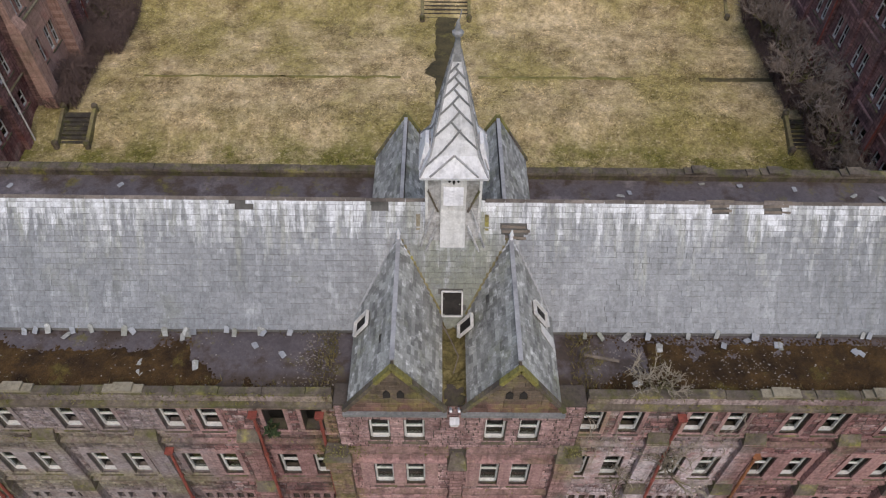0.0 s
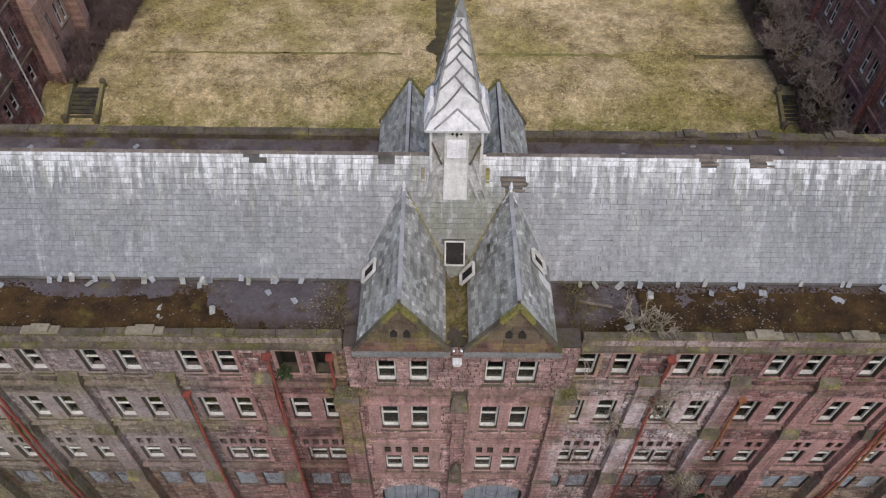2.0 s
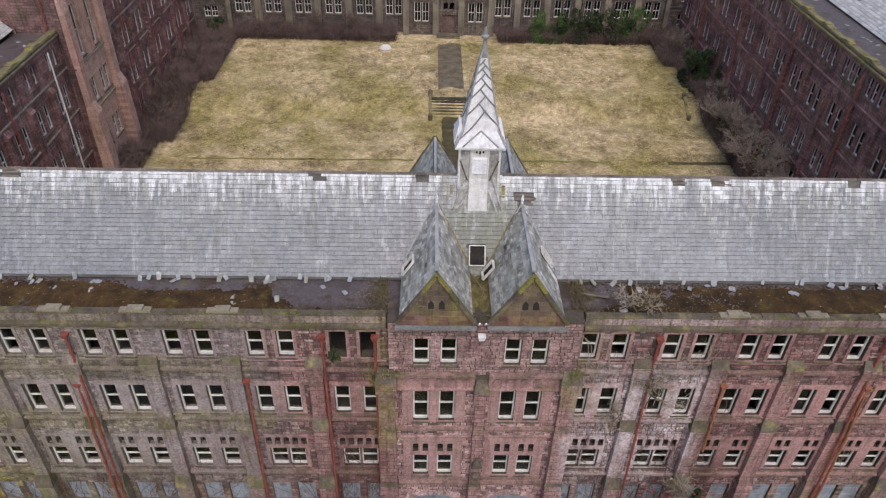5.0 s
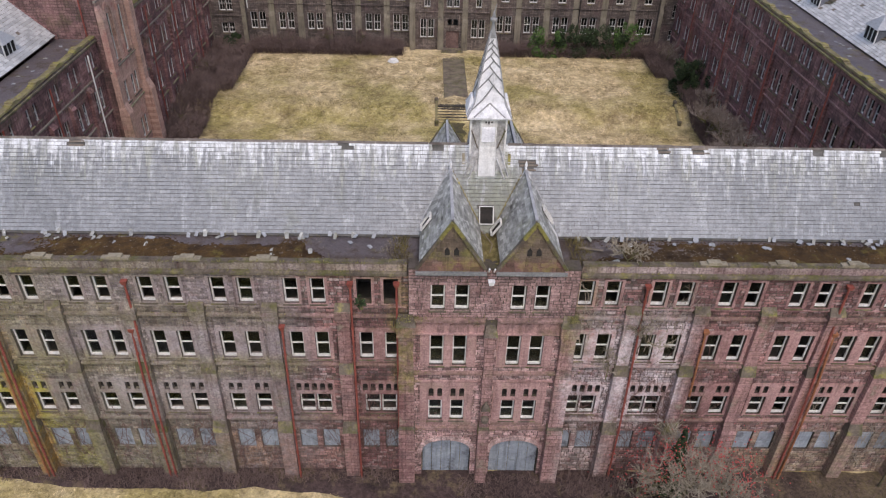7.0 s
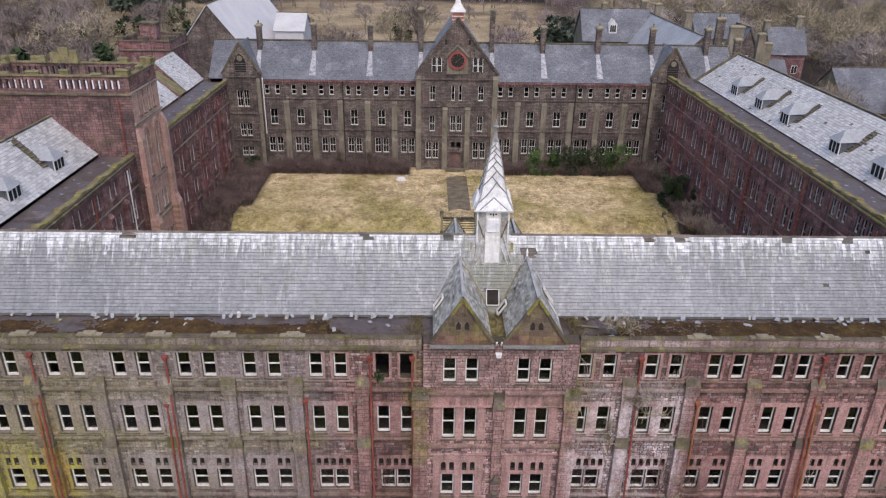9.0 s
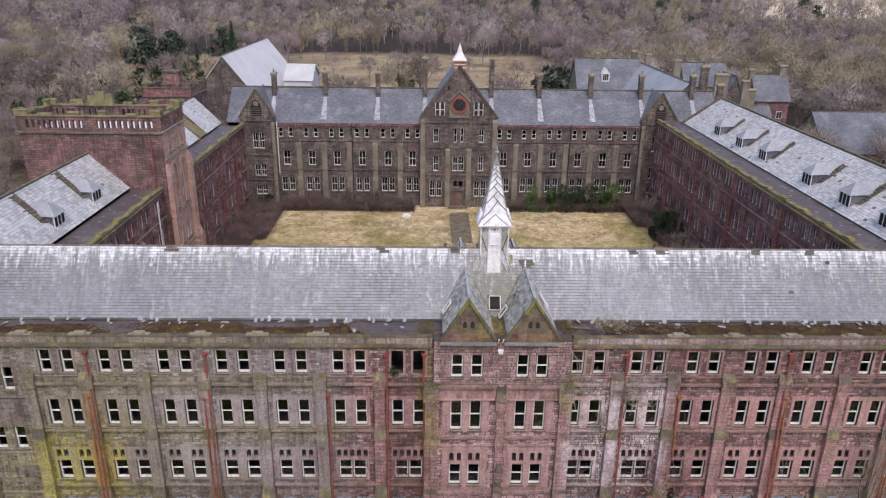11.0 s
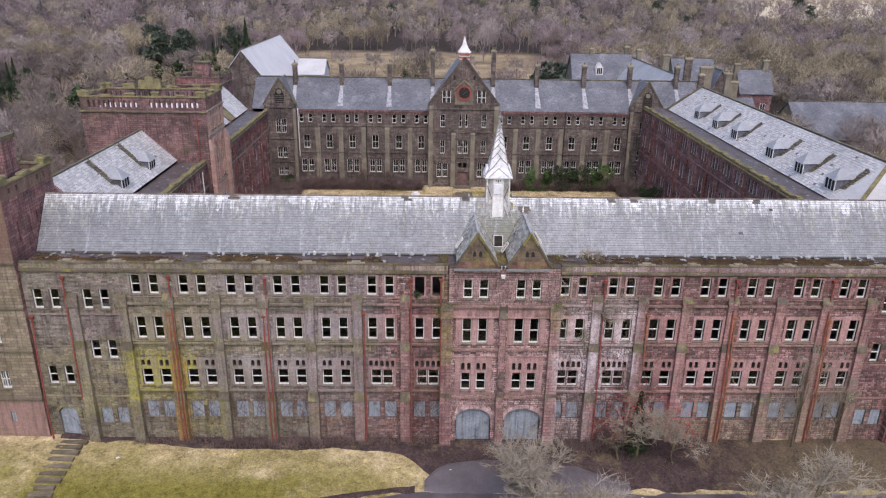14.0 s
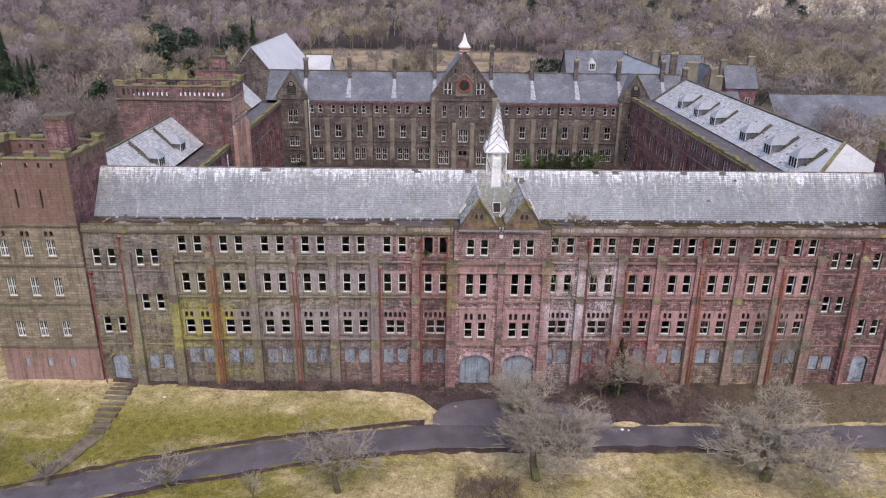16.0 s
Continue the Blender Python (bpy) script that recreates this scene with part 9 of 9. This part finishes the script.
wr = np.random.default_rng(5)
WOODS = [("grey_woodland", M_WOODS, "leafless grey-brown winter trees round the house"), ("purple_woodland", M_WOODS_B, "leafless purple-brown winter trees round the house"),
         ("olive_woodland", M_WOODS_C, "leafless olive-brown winter trees round the house"), ("dark_woodland", M_WOODS_D, "leafless dark winter trees round the house")]


def kind_of(x, y):
    """Which sort of tree grows at a spot: mixed, with stands of one sort."""
    n = noise.noise(Vector((x * 0.012, y * 0.012, 11))) + wr.normal(0, 0.28)
    if wr.random() < (0.85 if x < -48 and y < 240 else 0.08 if x > 60 else 0.2):
        return 3
    if x > 50:
        n += 0.15
    return 2 if n > 0.22 else 1 if n < -0.12 else 0


stands = [[], [], [], []]
for x0, x1, y0, y1, gap in ((-190, -52, 28, 200, 9.0), (-36, 30, 104, 200, 9.5), (54, 260, 60, 200, 9.5), (-260, 290, 200, 345, 10.0)):
    x = x0
    while x < x1:
        y = y0
        while y < y1:
            px, py = x + wr.uniform(-0.5, 0.5) * gap, y + wr.uniform(-0.5, 0.5) * gap
            if clear_of(px, py) and abs(px) < 0.66 * (py + 55) + 12:
                stands[kind_of(px, py)].append((px, py, 14.5 + 3.0 * noise.noise(Vector((px * 0.02, py * 0.02, 3)))))
            y += gap
        x += gap
near_woods = [crown_template(wr, 950, 13, w, 0.0046) for w in (0.9, 1.1, 1.25, 0.85, 1.15, 1.0)]
close_woods = [crown_template(wr, 2300, 16, w, 0.0024) for w in (0.9, 1.1, 1.0)]
for (name, mat, label), spots in zip(WOODS, stands):
    plant(name, near_woods, [p for p in spots if p[1] >= 135], mat, label, wr)
    plant("close_" + name, close_woods, [p for p in spots if p[1] < 135], mat, label, wr)
stands = [[], [], [], []]
y = 345.0
while y < 1150:
    gap = 12.0 + (y - 345) * 0.022
    x = -0.68 * (y + 60)
    while x < 0.68 * (y + 60):
        px, py = x + wr.uniform(-0.5, 0.5) * gap, y + wr.uniform(-0.5, 0.5) * gap
        n = noise.noise(Vector((px * 0.004, py * 0.003, 7)))
        field = 640 < py < 1450 and px > 0.41 * (py + 50) + 60 * n
        if not (field and n < 0.3):
            stands[kind_of(px, py)].append((px, py, 15.0 + 0.006 * (py - 300)))
        x += gap
    y += gap
scrub = [crown_template(wr, 180, 6, 1.4, 0.012) for _ in range(3)]
far_woods = [crown_template(wr, 210, 9, w, 0.011) for w in (1.0, 1.25, 1.1, 0.9)]
for (name, mat, label), spots in zip(WOODS, stands):
    plant("far_" + name, far_woods, spots, mat, label.replace("round the house", "on the far hillside"), wr)


def fir_template(r, n):
    out = []
    for i in range(n):
        q = r.random() ** 0.8
        a = r.uniform(0, 2 * np.pi)
        k = (1 - q) * 0.2 * r.uniform(0.4, 1.1) * (0.75 + 0.25 * math.sin(q * 40))
        p = np.array([k * math.cos(a), k * math.sin(a), 0.05 + 0.95 * q])
        size = 0.25 + 0.75 * (1 - q)
        d = np.array([math.cos(a), math.sin(a), -0.4]) * 0.06 * size
        s = np.array([-math.sin(a), math.cos(a), 0]) * 0.025 * size
        out.extend([p - d * 0.5 - s, p - d * 0.5 + s, p + d])
    return np.array(out)


def pine_template(r, n):
    """A broad dark evergreen with a ragged top."""
    out = []
    lobes = []
    for _ in range(14):
        z = r.uniform(0.12, 0.88)
        lobes.append(np.array([r.normal(0, 0.26 * (1.05 - z)), r.normal(0, 0.26 * (1.05 - z)), z]))
    for i in range(n):
        v = r.normal(0, 1, 3)
        v = v / np.linalg.norm(v)
        p = lobes[r.integers(14)] + v * np.array([0.17, 0.17, 0.11]) * r.uniform(0.5, 1)
        s, d = r.normal(0, 0.035, 3), r.normal(0, 0.045, 3)
        out.extend([p - s, p + s, p + d])
    return np.array(out)


def ivy_template(r, n):
    out = []
    for i in range(n):
        q = r.random()
        a = r.uniform(0, 2 * np.pi)
        k = 0.02 + 0.10 * r.random() * (0.3 + 0.7 * math.sin(q * 9) ** 2)
        p = np.array([k * math.cos(a), k * math.sin(a), 0.05 + 0.78 * q])
        d = r.normal(0, 0.03, 3)
        s = r.normal(0, 0.025, 3)
        out.extend([p - s, p + s, p + d])
    return np.array(out)


firs = [(-100, 116, 25), (-104, 124, 22), (-97, 108, 20), (-106, 132, 20), (-94, 101, 17), (-108, 140, 19), (-72, 190, 19), (-64, 200, 22), (-99, 112, 16), (-90, 96, 14), (-112, 150, 18), (-78, 240, 17)]
plant("fir_trees", [fir_template(wr, 2200) for _ in range(3)], firs, M_EVERGREEN, "dark green firs among the bare woods", wr, 0.92, 1.08)
pines = [(32, 192, 11), (36, 190, 11), (34, 196, 12), (-113, 262, 15), (-108, 268, 14), (-117, 270, 13), (150, 330, 12), (230, 430, 14), (250, 425, 13), (-130, 300, 14), (-118, 306, 12), (60, 420, 13), (-30, 460, 14), (-180, 420, 15), (110, 520, 15), (125, 240, 11), (20, 400, 12),
         (-95, 330, 15), (-104, 336, 16), (-88, 338, 13), (175, 480, 14), (300, 560, 15), (330, 640, 16), (200, 640, 16), (40, 600, 15), (-120, 560, 15), (120, 178, 9), (90, 640, 15), (-240, 520, 15)]
plant("pine_trees", [pine_template(wr, 1100) for _ in range(3)], pines, M_PINE, "broad dark evergreens among the bare woods", wr)
ivied = [(-66 - 3.2 * i + wr.uniform(-4, 4), 150 + wr.uniform(-34, 35), 15) for i in range(30)] + [(-12.6, 200, 15), (120, 190, 12), (108, 150, 12), (140, 170, 12), (-9, 188, 9)]
plant("ivied_trees", [ivy_template(wr, 900) for _ in range(2)], ivied, M_EVERGREEN, "trunks clad in dark ivy at the wood's edge", wr, 0.85, 1.15)
plant("ivied_tree_crowns", near_woods, ivied, M_WOODS_C, "bare crowns of the ivy-clad trees", wr)
lone = [(-25, 232, 11), (-17, 262, 9), (-40, 250, 10), (5, 246, 10), (12, 262, 9), (-60, 240, 11), (-75, 262, 10), (28, 236, 11), (-32, 285, 8)]
plant("meadow_trees", near_woods, lone, M_WOODS, "lone bare trees in the straw meadow", wr)
scrub_spots = [(wr.uniform(-120, 40), wr.uniform(215, 330), 3.2) for _ in range(160)] + [(wr.uniform(-34, 28), wr.uniform(102, 200), 3.5) for _ in range(90)]
plant("meadow_scrub", scrub, scrub_spots, M_WOODS_B, "low leafless scrub in the meadow", wr)


# ---- slates and stones near the middle, each a piece of its own ----
slate_me = {}
for a, b, y0, y1, up in picked[:300]:
    key = (round((b - a) / 0.04), round(up / 0.004))
    if key not in slate_me:
        s = Shape()
        w = key[0] * 0.04
        one_slate(s, -w / 2, w / 2, 0, y1 - y0, key[1] * 0.004)
        slate_me[key] = s.mesh("slate", M_SLATE)
    part("slate", slate_me[key], None, front, "", RF @ Matrix.Translation(((a + b) / 2, y0, 0)))
if picked[300:]:
    s = Shape()
    for p in picked[300:]:
        one_slate(s, *p)
    part("slate_roof_rest", s, M_SLATE, front, "weathered grey slates", RF, kind="stuff")
CB = FB @ Matrix.Translation((0, CY - Y0, 0))
cface.sort(key=lambda k: -k[2])
stone_me = {}
for a, b, c, d, p in cface[:300]:
    key = (round((b - a) / 0.05), round((d - c) / 0.02), round(p / 0.01))
    if key not in stone_me:
        s = Shape()
        w, h = key[0] * 0.05, key[1] * 0.02
        lay(s, [(-w / 2, w / 2, -h / 2, h / 2, max(0.012, key[2] * 0.01))], 0.0)
        stone_me[key] = s.mesh("stone", M_CSTONE)
    part("stone", stone_me[key], None, front, "", CB @ Matrix.Translation(((a + b) / 2, 0, (c + d) / 2)))
s = Shape()
lay(s, cface[300:], 0.0)
part("stone_facing", s, M_CSTONE, front, "pink-red sandstone blocks of the pavilion", CB, kind="stuff")
